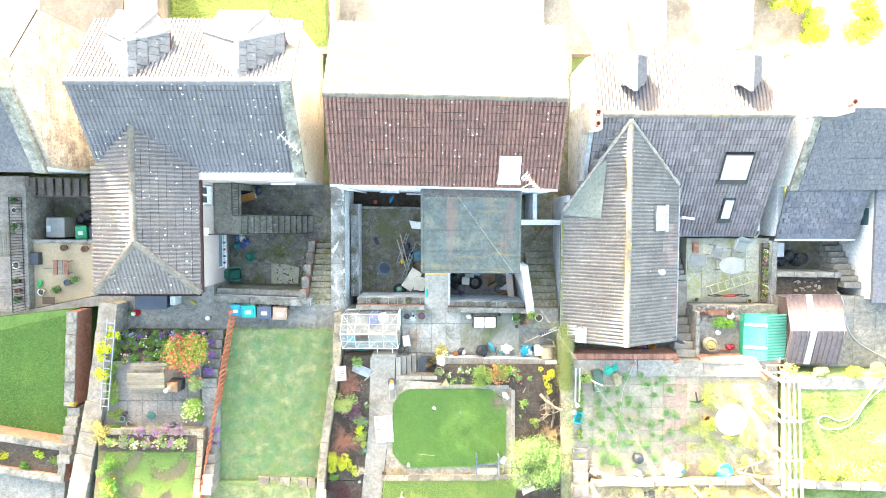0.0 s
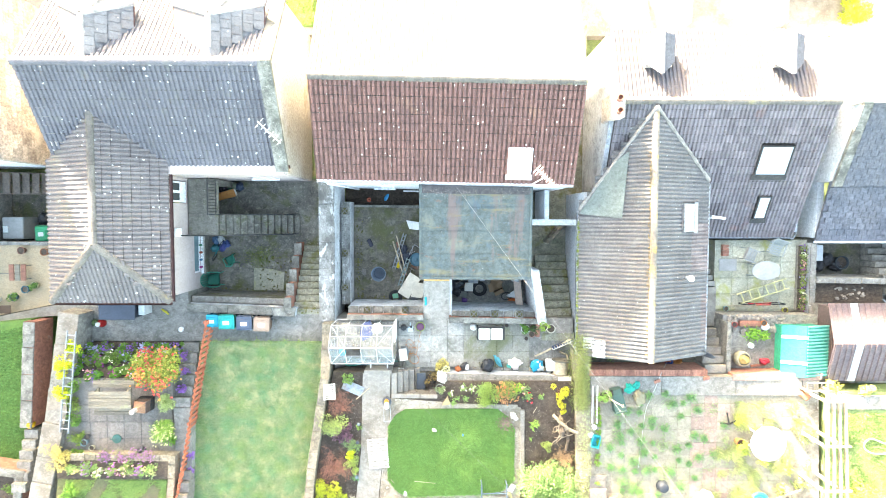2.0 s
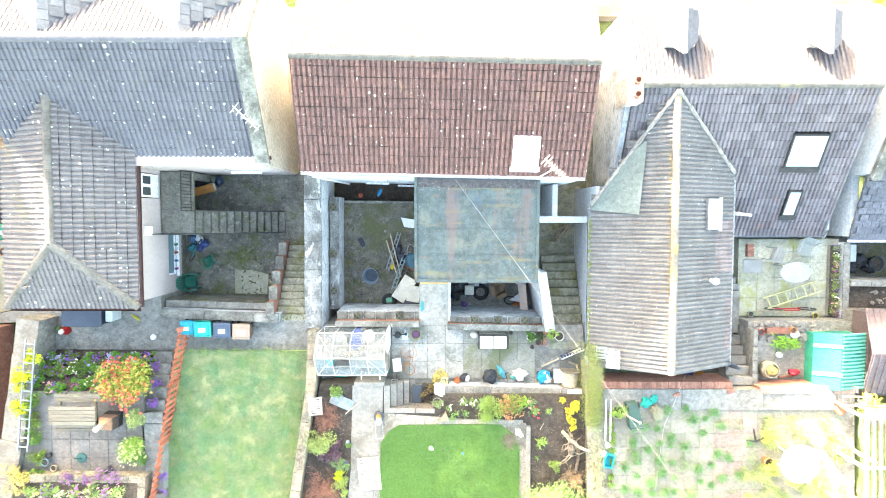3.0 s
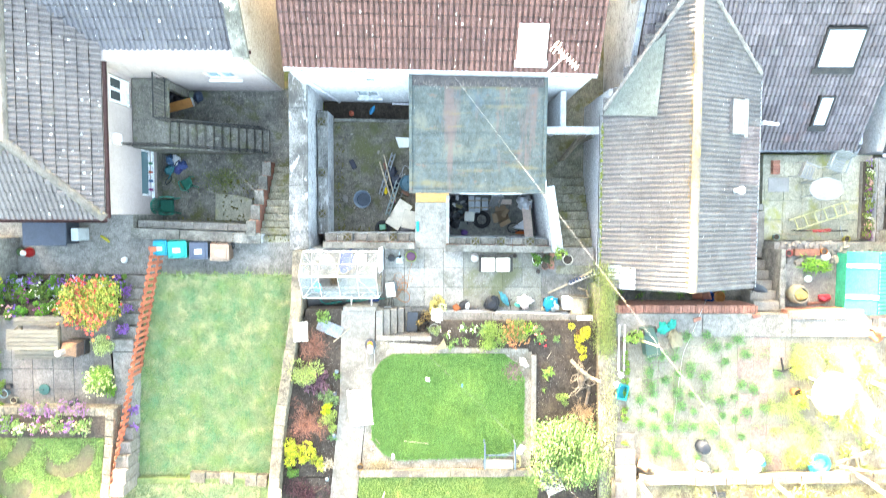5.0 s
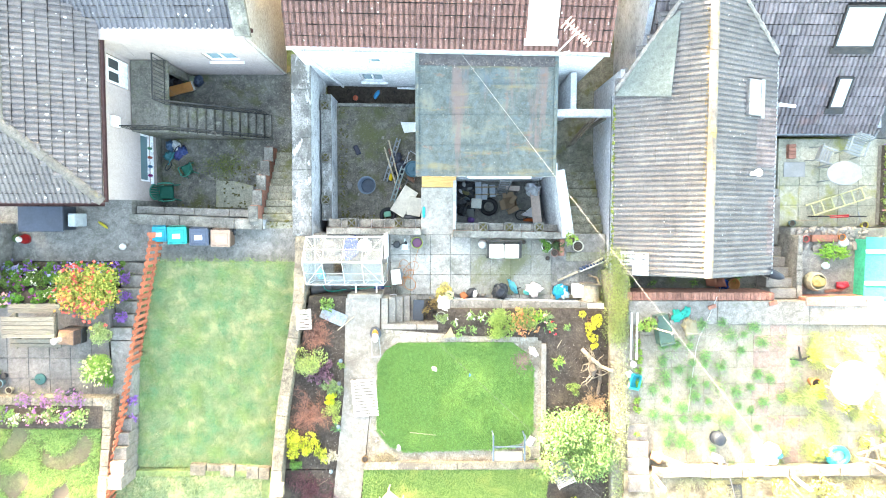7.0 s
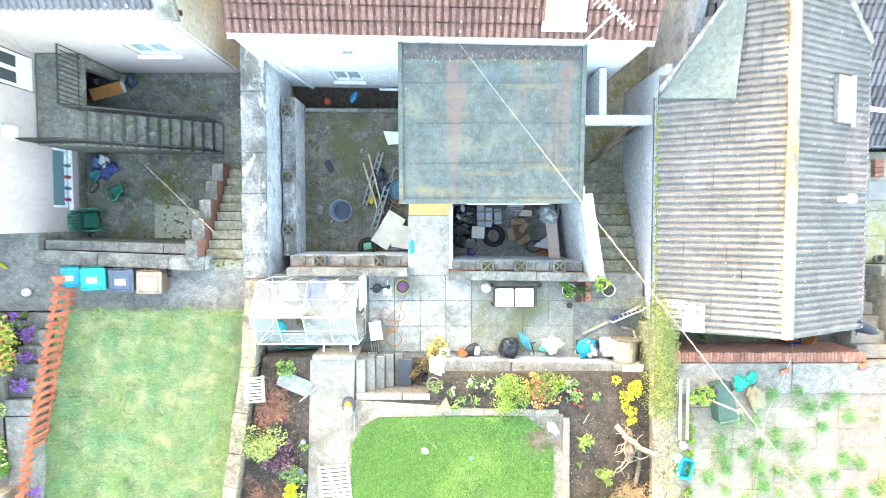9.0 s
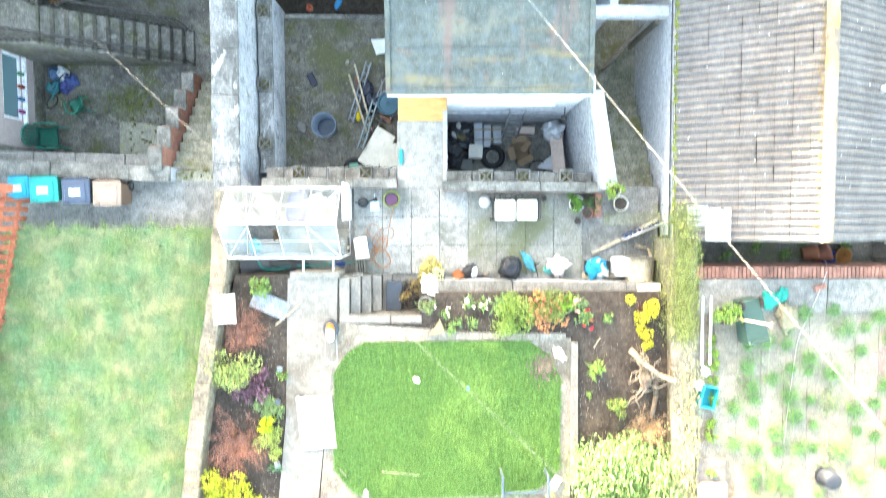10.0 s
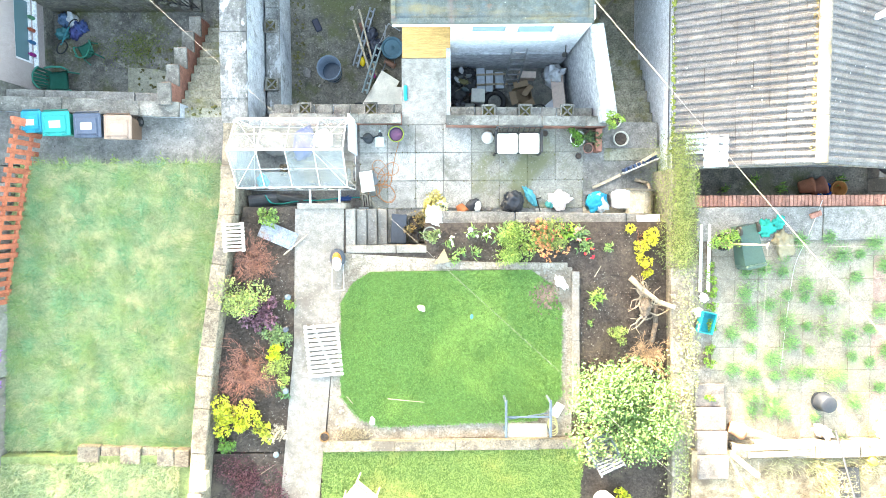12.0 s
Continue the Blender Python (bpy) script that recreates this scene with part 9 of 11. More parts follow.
part("cross_bar", box(1.2, 2.08, -5.36, -5.33, 1.28, 1.31), paint((0.14, 0.19, 0.25), 0.4), sw_)
part("seat", box(1.25, 2.03, -5.78, -5.5, 1.2, 1.23, 0.008), paint((0.4, 0.36, 0.3), 0.7), sw_, "worn timber seat")
bm = cyl(bmesh.new(), (1.24, -5.4, 1.26), (2.04, -5.28, 1.26), 0.012, None, 5)
part("brace", bm, paint((0.14, 0.19, 0.25), 0.4), sw_)
tagged(wire_curve("hose_coil", [(2.2 + 0.1 * math.cos(k * 0.7), -5.62 + 0.14 * math.sin(k * 0.7) - 0.004 * k, GARD + 0.03 + 0.004 * k) for k in range(30)], 0.012, paint((0.6, 0.58, 0.3))), "pale yellow hose coiled at the lawn corner", "hose")
solid("rag", box(-0.15, 0.15, -0.1, 0.1, 0, 0.04, 0.02), paint((0.72, 0.7, 0.64), 0.9), "white cloth lying by the swing frame", "cloth").matrix_basis = pose(2.3, -5.35, GARD + 0.02, 0, 0, 60)
rr_ = random.Random(71)
cobbles("bare_soil", [(2.06 + rr_.gauss(0, 0.13), -2.98 + rr_.gauss(0, 0.14), z_garden(2.06, -2.98) + 0.075) for _ in range(260)], M["bark"], "bare brown soil and dead moss at the lawn corner", "soil", 0.012, 0.03, 72)
dl = placed("dry_leaves", (-1.95, -5.82, GARD), "heap of dry tan leaves and grass at the lawn end", "leaves")
rng = np.random.default_rng(66)
c = np.stack([rng.normal(-1.9, 0.17, 700), rng.normal(-5.82, 0.07, 700), GARD + 0.03 + np.abs(rng.normal(0, 0.04, 700))], 1)
v, f = flat_leaves(rng, c, 0.06, up=0.7, long=2.6)
batch("leaves", v, f, leafy((0.3, 0.23, 0.14), 0.4, (0.5, 0.42, 0.28)), dl, "stuff")
solid("box_on_wall", box(-5.0, -4.72, -6.75, -6.4, 1.22, 1.42, 0.015), M["wood_pale"], "cream wooden box on the garden wall", "box")

# ivy over the wall
rng = np.random.default_rng(8)
iv = placed("ivy", (4.72, -1.2, 1.0), "thick yellow-green ivy spilling over the wall", "ivy")
c = np.stack([rng.normal(4.68, 0.17, 17000) + 0.06 * np.sin(np.arange(17000)), rng.uniform(-2.35, 0.15, 17000) + rng.normal(0, 0.12, 17000), 1.08 + np.abs(rng.normal(0.1, 0.14, 17000))], 1)
c[:, 2] -= np.clip(np.abs(c[:, 0] - 4.7) - 0.2, 0, 1) * 2.2
v, f = flat_leaves(rng, c, 0.042, up=0.9, long=2.6)
batch("leaves", v, f, leafy((0.16, 0.235, 0.065), 0.5, (0.36, 0.4, 0.15)), iv)
bm = bmesh.new()
for k in range(16):
    y = -2.4 + k * 0.17
    cyl(bm, (4.6 + 0.1 * math.sin(k), y, 1.1), (4.75 + 0.12 * math.cos(k * 2), y + 0.22, 1.2), 0.012, 0.008, 5)
part("stems", bm, M["bark"], iv)
iv2 = placed("ivy", (4.8, -5, 1.0), "thin trailing ivy along the wall top", "ivy")
c = np.stack([rng.normal(4.8, 0.16, 2600), -2.5 - 5.5 * rng.uniform(0, 1, 2600) ** 0.8, 1.17 + np.abs(rng.normal(0.03, 0.06, 2600))], 1)
c[:, 2] -= np.clip(np.abs(c[:, 0] - 4.8) - 0.22, 0, 1) * 2.2
v, f = flat_leaves(rng, c, 0.05, up=0.8)
batch("leaves", v, f, leafy((0.28, 0.34, 0.12), 0.4, (0.52, 0.54, 0.26)), iv2)
bm = bmesh.new()
for k in range(10):
    cyl(bm, (4.75 + 0.08 * math.sin(k), -2.6 - k * 0.45, 1.19), (4.85, -2.95 - k * 0.45, 1.2), 0.008, 0.006, 5)
part("stems", bm, M["bark"], iv2)

# ---- bins and the left path ----
def wheelie(at, rz, c, lid, label, w=0.5, d=0.56, h=0.98, lying=None):
    """A wheeled bin: tapered body, lid with hinge bar, wheels."""
    ob = thing("wheelie_bin", at, label, "wheeled bin", "wheeled bins", rz=rz)
    if lying:
        ob.matrix_basis = lying
    bm = prism([(-w * 0.4, -d * 0.38), (w * 0.4, -d * 0.38), (w * 0.4, d * 0.34), (-w * 0.4, d * 0.34)], 0.03, h * 0.92)
    for v in bm.verts:
        if v.co.z > h * 0.5:
            v.co.x *= 1.2
            v.co.y *= 1.22
    part("body", bm, paint(c, 0.45), ob)
    bm = box(-w / 2, w / 2, -d / 2, d / 2, h * 0.93, h, 0.025)
    bx(bm, -w * 0.38, w * 0.38, -d * 0.36, d * 0.3, h + 0.001, h + 0.025, 0.012)
    part("lid", bm, paint(lid, 0.4), ob)
    part("label", box(-w * 0.2, w * 0.2, -d * 0.18, d * 0.1, h + 0.026, h + 0.03), paint((0.62, 0.68, 0.7), 0.6), ob, "pale label on the lid")
    for s in (-1, 1):
        part("grip", box(s * w * 0.3 - 0.05, s * w * 0.3 + 0.05, -d * 0.47, -d * 0.39, h + 0.001, h + 0.03, 0.01), paint(tint(lid, 0.8), 0.45), ob)
    part("handle", cyl(bmesh.new(), (-w * 0.42, d * 0.55, h * 0.93), (w * 0.42, d * 0.55, h * 0.93), 0.016, None, 8), paint(tint(c, 0.7), 0.5), ob)
    for s in (-1, 1):
        wh = part("wheel", cyl(bmesh.new(), (s * w * 0.38, d * 0.36, 0.1), (s * w * 0.46, d * 0.36, 0.1), 0.1, None, 16), paint((0.03, 0.03, 0.03), 0.7), ob)
        part("hub", cyl(bmesh.new(), (s * w * 0.46, d * 0.36, 0.1), (s * w * 0.475, d * 0.36, 0.1), 0.045, None, 12), paint((0.2, 0.2, 0.21), 0.6), wh)
    return ob


wheelie((-8.4, 0.61, 0.05), 2, (0.02, 0.28, 0.36), (0.0, 0.36, 0.5), "turquoise blue bin with a big pale label", w=0.42, d=0.44, h=0.56)
wheelie((-7.89, 0.57, 0.05), 2, (0.02, 0.3, 0.22), (0.0, 0.4, 0.37), "green bin with a turquoise lid", w=0.57, d=0.5, h=0.58)
wheelie((-7.26, 0.53, 0.05), 1, (0.07, 0.09, 0.12), (0.1, 0.13, 0.19), "slate blue bin with a white label", w=0.56, d=0.5, h=0.57)
wheelie((-6.64, 0.49, 0.05), -1, (0.26, 0.16, 0.11), (0.48, 0.34, 0.26), "tan brown bin beside a slate blue bin", w=0.57, d=0.5, h=0.57)
sbx = placed("storage_box", (-11.7, 1.05, 0.05), "slate blue garden storage box with a dark lid", "storage box")
part("body", box(-12.3, -11.1, 0.72, 1.4, 0.05, 0.7, 0.02), paint((0.05, 0.06, 0.08), 0.5), sbx)
part("lid", box(-12.34, -11.06, 0.68, 1.42, 0.701, 0.78, 0.02), paint((0.07, 0.09, 0.13), 0.45), sbx)
solid("gas_heater", box(-11.0, -10.78, 0.82, 1.2, 0.05, 0.66, 0.03), paint((0.45, 0.5, 0.52), 0.4), "pale box beside the storage box", "box")
gn = thing("gnome", (-12.6, 0.44, 0.05), "small red and white garden ornament", "ornament")
part("body", lathe(bmesh.new(), [(0.14, 0), (0.15, 0.1), (0.1, 0.25), (0.08, 0.3)], 14), paint((0.5, 0.02, 0.02), 0.5), gn)
part("top", lathe(bmesh.new(), [(0.08, 0.3), (0.085, 0.36), (0.04, 0.42), (0.01, 0.43)], 14), paint((0.75, 0.74, 0.72), 0.5), gn)
sack("watering_sack", (-12.84, 0.46, 0.05), 0.12, (1, 0.8, 0.8), (0.15, 0.25, 0.1), "green bag beside the ornament", "bag", 70)
sack("ball", (-9.7, 0.22, 0.05), 0.1, (1, 1, 1), (0.7, 0.7, 0.68), "white ball on the path", "ball", 71, 0.02)
sack("yellow_tool", (-10.3, 0.86, 0.05), 0.08, (2.2, 0.5, 0.5), (0.6, 0.52, 0.05), "yellow tool by the path", "tool", 72, 0.2)
for k in range(7):
    tuft("weed", (-8.5 + k * 0.52, -0.2 + 0.05 * math.sin(k * 3), 0.05 + 0.15), 0.16, 0.16, (0.2, 0.28, 0.1), 26, "weed at the path edge", "plant", 200 + k, 0.012, "path weeds")
# picket fence, each picket a piece
fn = placed("picket_fence", (-9.0, -3, 0.3), "red-brown stained picket fence along the lawn", "fence")
F0, F1 = Vector((-8.52, 0.62, 0)), Vector((-9.85, -8.2, 0))
d_ = (F1 - F0).normalized()
LF = (F1 - F0).length
pk = to_mesh("picket", box(-0.01, 0.01, -0.055, 0.055, 0, 0.92, 0.006), M["fence"])
for k in range(46):
    s = 0.06 + k * 0.193
    p = F0 + d_ * s
    zb = 0.08 + 0.62 * min(1, s / 6.6)
    piece("picket", pk, Matrix.Translation((p.x + 0.03, p.y, zb)) @ Matrix.Rotation(math.atan2(d_.y, d_.x) + radians(90), 4, "Z"), fn)
for h in (0.25, 0.72):
    bm = prism([(F0.x - 0.02, F0.y), (F0.x + 0.02, F0.y), (F1.x + 0.02, F1.y), (F1.x - 0.02, F1.y)], [0.08 + h - 0.04] * 2 + [0.8 + h - 0.04] * 2, [0.08 + h + 0.04] * 2 + [0.8 + h + 0.04] * 2)
    part("rail", bm, M["fence"], fn)
for k in range(6):
    p = F0 + d_ * (k * LF / 5)
    part("post", box(p.x - 0.045, p.x + 0.045, p.y - 0.045, p.y + 0.045, -0.2, 0.98 + 0.7 * k / 5, 0.008), M["fence"], fn)

# ---- the left flower garden ----
pt = placed("picnic_table", (-11.45, -1.95, 1.0), "weathered grey picnic table with attached benches", "picnic table")
for k in range(5):
    part("plank", box(-12.2, -10.76, -2.18 + k * 0.115, -2.073 + k * 0.115, 1.72, 1.76, 0.006), M["wood_grey"], pt)
for y in (-2.46, -1.5):
    for k in range(2):
        part("bench_plank", box(-12.2, -10.78, y + k * 0.13 - 0.05, y + k * 0.13 + 0.065, 1.42, 1.46, 0.006), M["wood_grey"], pt)
for x in (-12.05, -10.95):
    part("cross_beam", box(x - 0.03, x + 0.03, -2.55, -1.28, 1.34, 1.42), M["wood_grey"], pt)
    for s in (-1, 1):
        bm = bmesh.new()
        cyl(bm, (x, -1.9 + s * 0.55, 1.0), (x, -1.9 + s * 0.2, 1.72), 0.045, None, 4)
        part("leg", bm, M["wood_grey"], pt)
chm = thing("chiminea", (-10.55, -2.2, 1.0), "dark bronze patio stove on a square stand", "patio stove", rz=-4)
part("base", box(-0.24, 0.24, -0.22, 0.22, 0, 0.28, 0.015), M["iron"], chm)
part("firebox", prism([(-0.22, -0.2), (0.22, -0.2), (0.22, 0.2), (-0.22, 0.2)], 0.28, 0.6), surf("bronze", (0.13, 0.085, 0.075), (0.08, 0.06, 0.06), 3, 40, 0.5, 0.2, metal=0.4), chm)
part("hood", lathe(bmesh.new(), [(0.28, 0.6), (0.1, 0.85), (0.08, 0.87)], 4, m=Matrix.Rotation(radians(45), 4, "Z")), surf("bronze_top", (0.3, 0.17, 0.11), (0.2, 0.12, 0.1), 3, 40, 0.5, 0.2, metal=0.4), chm)
part("flue", lathe(bmesh.new(), [(0.07, 0.86), (0.07, 1.1), (0.09, 1.12), (0.03, 1.14)], 14), paint((0.45, 0.4, 0.38), 0.5), chm)
dc = thing("sundial", (-11.66, -3.5, 1.02), "round green metal sundial on the slabs", "sundial")
part("plate", lathe(bmesh.new(), [(0.15, 0), (0.16, 0.05), (0.12, 0.06), (0.1, 0.055), (0.02, 0.065)], 20), paint((0.06, 0.17, 0.15), 0.5), dc)
part("pointer", box(-0.2, 0.02, -0.012, 0.012, 0.065, 0.12, 0.004), paint((0.06, 0.14, 0.13), 0.5), dc)
plant("rhododendron", (-10.1, -0.98, 0.7), 0.95, 1.15, (0.22, 0.3, 0.05), 9500, 0.075, "rhododendron covered in coral-red and yellow-green blooms", "shrub", 50, flowers=[((0.55, 0.1, 0.1), 330, 0.075), ((0.5, 0.26, 0.1), 160, 0.07)], lumps=42, warm=(0.36, 0.39, 0.08), hollow=0.3, loose=0.33)
plant("yellow_green_shrub", (-9.83, -2.15, 0.98), 0.36, 0.5, (0.22, 0.34, 0.1), 1500, 0.05, "pale green shrub below the rhododendron", "shrub", 54, lumps=16, warm=(0.42, 0.48, 0.2), loose=0.34)
plant("daisy_bush", (-9.9, -3.15, 1.0), 0.5, 0.65, (0.18, 0.31, 0.08), 3000, 0.05, "daisy bush dotted with cream flowers", "shrub", 51, flowers=[((0.58, 0.56, 0.36), 240, 0.05)], lumps=20, loose=0.32)
plant("green_shrub", (-9.75, -3.5, 1.0), 0.25, 0.3, (0.12, 0.28, 0.05), 500, 0.05, "fresh green low shrub by the steps", "shrub", 52)
FLW = [((0.2, 0.1, 0.45), "purple"), ((0.28, 0.05, 0.3), "magenta"), ((0.7, 0.7, 0.68), "white"), ((0.3, 0.3, 0.6), "lilac blue"), ((0.7, 0.35, 0.45), "pink")]
rr_ = random.Random(12)
for k in range(26):
    x, y = -13.1 + (k % 9) * 0.42 + rr_.uniform(-0.12, 0.12), -0.42 - (k // 9) * 0.36 + rr_.uniform(-0.1, 0.1)
    if x > -10.4 and y < -0.6:
        continue
    c, nm = FLW[k % 5] if k >= 9 else FLW[k % 2 * 3 if k % 3 else 0]
    plant("flowering_plant", (x, y, 0.15 + (-0.25 - y) * 0.72), rr_.uniform(0.22, 0.32), rr_.uniform(0.22, 0.38), (0.1, 0.2 + rr_.uniform(-0.05, 0.08), 0.05), 1100, 0.06,
          "bedding plant with %s flowers on the slope" % nm, "flowers", 300 + k, flowers=[(c, 26 if k >= 9 else 80, 0.05)], stems=4)
for k, x in enumerate((-13.0, -12.55, -12.1, -11.6, -11.15, -10.7, -10.3)):
    c, nm = [((0.4, 0.33, 0.2), "cream"), ((0.2, 0.1, 0.35), "purple"), ((0.45, 0.43, 0.4), "white"), ((0.3, 0.12, 0.36), "lilac"), ((0.45, 0.28, 0.34), "pale pink"), ((0.25, 0.1, 0.4), "violet"), ((0.4, 0.39, 0.26), "pale yellow")][k]
    plant("flowering_plant", (x, -4.42 + 0.08 * math.sin(k * 2), 1.38), 0.27, 0.26, (0.14, 0.24, 0.1), 420, 0.05, "low plant with %s flowers above the lawn" % nm, "flowers", 340 + k, flowers=[(c, 34, 0.05)], stems=4)
for k, x in enumerate((-11.9, -11.4, -10.9, -10.45)):
    plant("aubrieta", (x, -3.95, 1.35), 0.27, 0.13, (0.16, 0.2, 0.14), 160, 0.04, "mat of purple-pink flowers over the wall", "flowers", 360 + k, flowers=[((0.3, 0.15, 0.36), 110, 0.04)], stems=3, group="purple flower mats")
for k, (x, y, z) in enumerate(((-9.35, -0.7, 0.3), (-9.32, -1.25, 0.55), (-9.3, -1.75, 0.75), (-9.05, -4.2, 0.85), (-9.1, -4.7, 0.85))):
    plant("aubrieta", (x - 0.12, y, z), 0.2, 0.2, (0.12, 0.18, 0.1), 160, 0.045, "violet flowers trailing by the steps", "flowers", 380 + k, flowers=[((0.25, 0.12, 0.48), 120, 0.045)], stems=3, group="violet step flowers")
for k in range(5):
    plant("border_shrub", (-13.05 + 0.06 * math.sin(k * 2.3), -1.6 - k * 0.6, 1.0), 0.3, 0.4, (0.1 + 0.03 * (k % 2), 0.2, 0.05), 520, 0.06, "dark green border shrub along the wall", "shrub", 400 + k, group="border shrubs")
plant("lime_creeper", (-13.25, -0.9, 1.0), 0.42, 0.5, (0.5, 0.54, 0.04), 900, 0.07, "lime yellow creeper over the broad wall", "creeper", 410)
plant("lime_creeper", (-13.1, -0.25, 1.0), 0.34, 0.4, (0.46, 0.52, 0.04), 700, 0.07, "lime yellow creeper over the broad wall", "creeper", 409)
plant("lime_creeper", (-13.4, -1.8, 1.1), 0.32, 0.4, (0.46, 0.52, 0.04), 600, 0.07, "lime yellow creeper over the broad wall", "creeper", 411)
plant("tan_creeper", (-13.6, -3.95, 1.25), 0.55, 0.4, (0.42, 0.36, 0.16), 900, 0.06, "tan dry creeper over the broad wall", "creeper", 412)
plant("green_shrub", (-13.2, -5.3, 1.33), 0.4, 0.45, (0.1, 0.22, 0.05), 700, 0.08, "green broad-leaved shrub by the lawn", "shrub", 413)
plant("green_shrub", (-13.1, -6.1, 1.33), 0.4, 0.45, (0.08, 0.2, 0.05), 700, 0.07, "dark green shrub with yellow flowers", "shrub", 414, flowers=[((0.6, 0.5, 0.03), 16, 0.06)])
ladder("long_ladder", 3.6, 0.3, 12, M["alu"], "long aluminium ladder lying along the wall", pose(-13.35, -3.2, 1.3, 0, 0, -6))
pot((-12.75, -3.6, 1.02), 0.12, 0.18, (0.3, 0.42, 0.45), "blue glazed pot on the slabs", seed=50)
pot((-12.5, -3.8, 1.02), 0.1, 0.15, (0.6, 0.55, 0.4), "cream pot on the slabs", seed=51)
pot((-12.65, -3.4, 1.02), 0.09, 0.14, (0.05, 0.05, 0.06), "black pot on the slabs", seed=52)
sack("stone_figure", (-10.75, -3.9, 1.02), 0.12, (1.2, 0.8, 1.0), (0.08, 0.08, 0.09), "small dark stone ornament on the slabs", "ornament", 75, 0.6, 0.8)

# ---- the left yard ----
def monobloc(at, rz, c, label, s=1.0):
    """A moulded plastic armchair: dished seat, curved back with slots, looped arms, splayed legs."""
    ob = thing("plastic_chair", at, label, "chair", rz=rz)
    m = paint(c, 0.4)
    bm = bmesh.new()
    n = 9
    rows = []
    for j in range(n):
        y = -0.24 + 0.46 * j / (n - 1)
        half = 0.23 - 0.03 * (j / (n - 1))
        rows.append([bm.verts.new((s * half * (i / 4 - 1), s * y, s * (0.4 + 0.05 * (i / 4 - 1) ** 2 - 0.02 * math.sin(math.pi * j / (n - 1))))) for i in range(9)])
    for a, b in zip(rows, rows[1:]):
        for i in range(8):
            bm.faces.new((a[i], a[i + 1], b[i + 1], b[i]))
    bmesh.ops.solidify(bm, geom=bm.faces[:], thickness=0.012 * s)
    part("seat", bm, m, ob, smooth=True)

    def back_at(u, t):
        a = math.pi * (0.5 + 0.32 * u)
        r = 0.25 + 0.03 * t
        return Vector((-r * math.cos(a) * 1.05, -0.02 + r * math.sin(a) * (1.0 + 0.25 * t), 0.42 + 0.42 * t)) * s
    bk = None
    for k in range(7):
        u0, u1 = -1 + 2 * k / 7 + 0.04, -1 + 2 * (k + 1) / 7 - 0.04
        bm = bmesh.new()
        g = [[bm.verts.new(back_at(u, t / 4)) for u in (u0, u1)] for t in range(5)]
        for a, b in zip(g, g[1:]):
            bm.faces.new((a[0], a[1], b[1], b[0]))
        bmesh.ops.solidify(bm, geom=bm.faces[:], thickness=0.012 * s)
        bk = part("back_slat", bm, m, ob)
    bm = bmesh.new()
    top = [back_at(-1 + 2 * k / 14, 1.0) for k in range(15)]
    for a, b in zip(top, top[1:]):
        cyl(bm, a, b, 0.024 * s, None, 6)
    part("top_rail", bm, m, ob, smooth=True)
    for q in (-1, 1):
        p0, p1, p2, p3 = (Vector(v) * s for v in ((q * 0.26, 0.17, 0.64), (q * 0.29, 0.0, 0.62), (q * 0.28, -0.2, 0.6), (q * 0.25, -0.25, 0.42)))
        bm = bmesh.new()
        for a, b in ((p0, p1), (p1, p2), (p2, p3)):
            cyl(bm, a, b, 0.026 * s, None, 6)
        part("arm", bm, m, ob, smooth=True)
        for y, yy in ((-0.22, -0.27), (0.2, 0.27)):
            part("leg", cyl(bmesh.new(), (q * 0.21 * s, y * s, 0.41 * s), (q * 0.26 * s, yy * s, 0.0), 0.026 * s, 0.018 * s, 6), m, ob)
    return ob


monobloc((-9.12, 1.89, -1.9), 92, (0.05, 0.33, 0.25), "dark green moulded plastic garden armchair")
monobloc((-8.48, 2.62, -1.9), 205, (0.05, 0.36, 0.26), "small green plastic child's chair", 0.72)
for k, (x, y, c) in enumerate(((-9.1, 3.4, (0.1, 0.2, 0.35)), (-8.9, 3.42, (0.6, 0.64, 0.66)), (-8.72, 3.25, (0.08, 0.13, 0.35)), (-9.15, 3.1, (0.05, 0.25, 0.28)), (-8.85, 3.1, (0.1, 0.12, 0.35)))):
    sack("plastic_toy", (x, y, -1.9), 0.13, (1.1, 0.9, 0.9), c, "heap of blue and white plastic toys", "toys", 80 + k, 0.6)
bk_ = thing("small_bicycle", (-9.0, 3.0, -1.9), "small teal bicycle lying in the toy heap", "bicycle", rz=60)
part("frame", cyl(bmesh.new(), (-0.25, 0, 0.25), (0.25, 0, 0.3), 0.018, None, 6), paint((0.03, 0.3, 0.35)), bk_)
for x in (-0.3, 0.3):
    bm = bmesh.new()
    for k in range(16):
        a, b = 2 * math.pi * k / 16, 2 * math.pi * (k + 1) / 16
        cyl(bm, (x + 0.16 * math.cos(a), 0, 0.17 + 0.16 * math.sin(a)), (x + 0.16 * math.cos(b), 0, 0.17 + 0.16 * math.sin(b)), 0.015, None, 5)
    part("wheel", bm, paint((0.04, 0.04, 0.045), 0.7), bk_)
for k, (x, y, c, r_) in enumerate(((-9.0, 5.45, (0.03, 0.03, 0.04), 0.2), (-8.55, 5.5, (0.08, 0.22, 0.1), 0.13), (-8.35, 5.52, (0.3, 0.36, 0.26), 0.12), (-8.75, 5.4, (0.035, 0.03, 0.04), 0.18), (-8.15, 5.5, (0.04, 0.06, 0.1), 0.14))):
    sack("rubbish_bag", (x, y, -1.9), r_, (1.1, 1, 0.8), c, "rubbish bag heaped under the landing", "bag", 90 + k, 0.35)
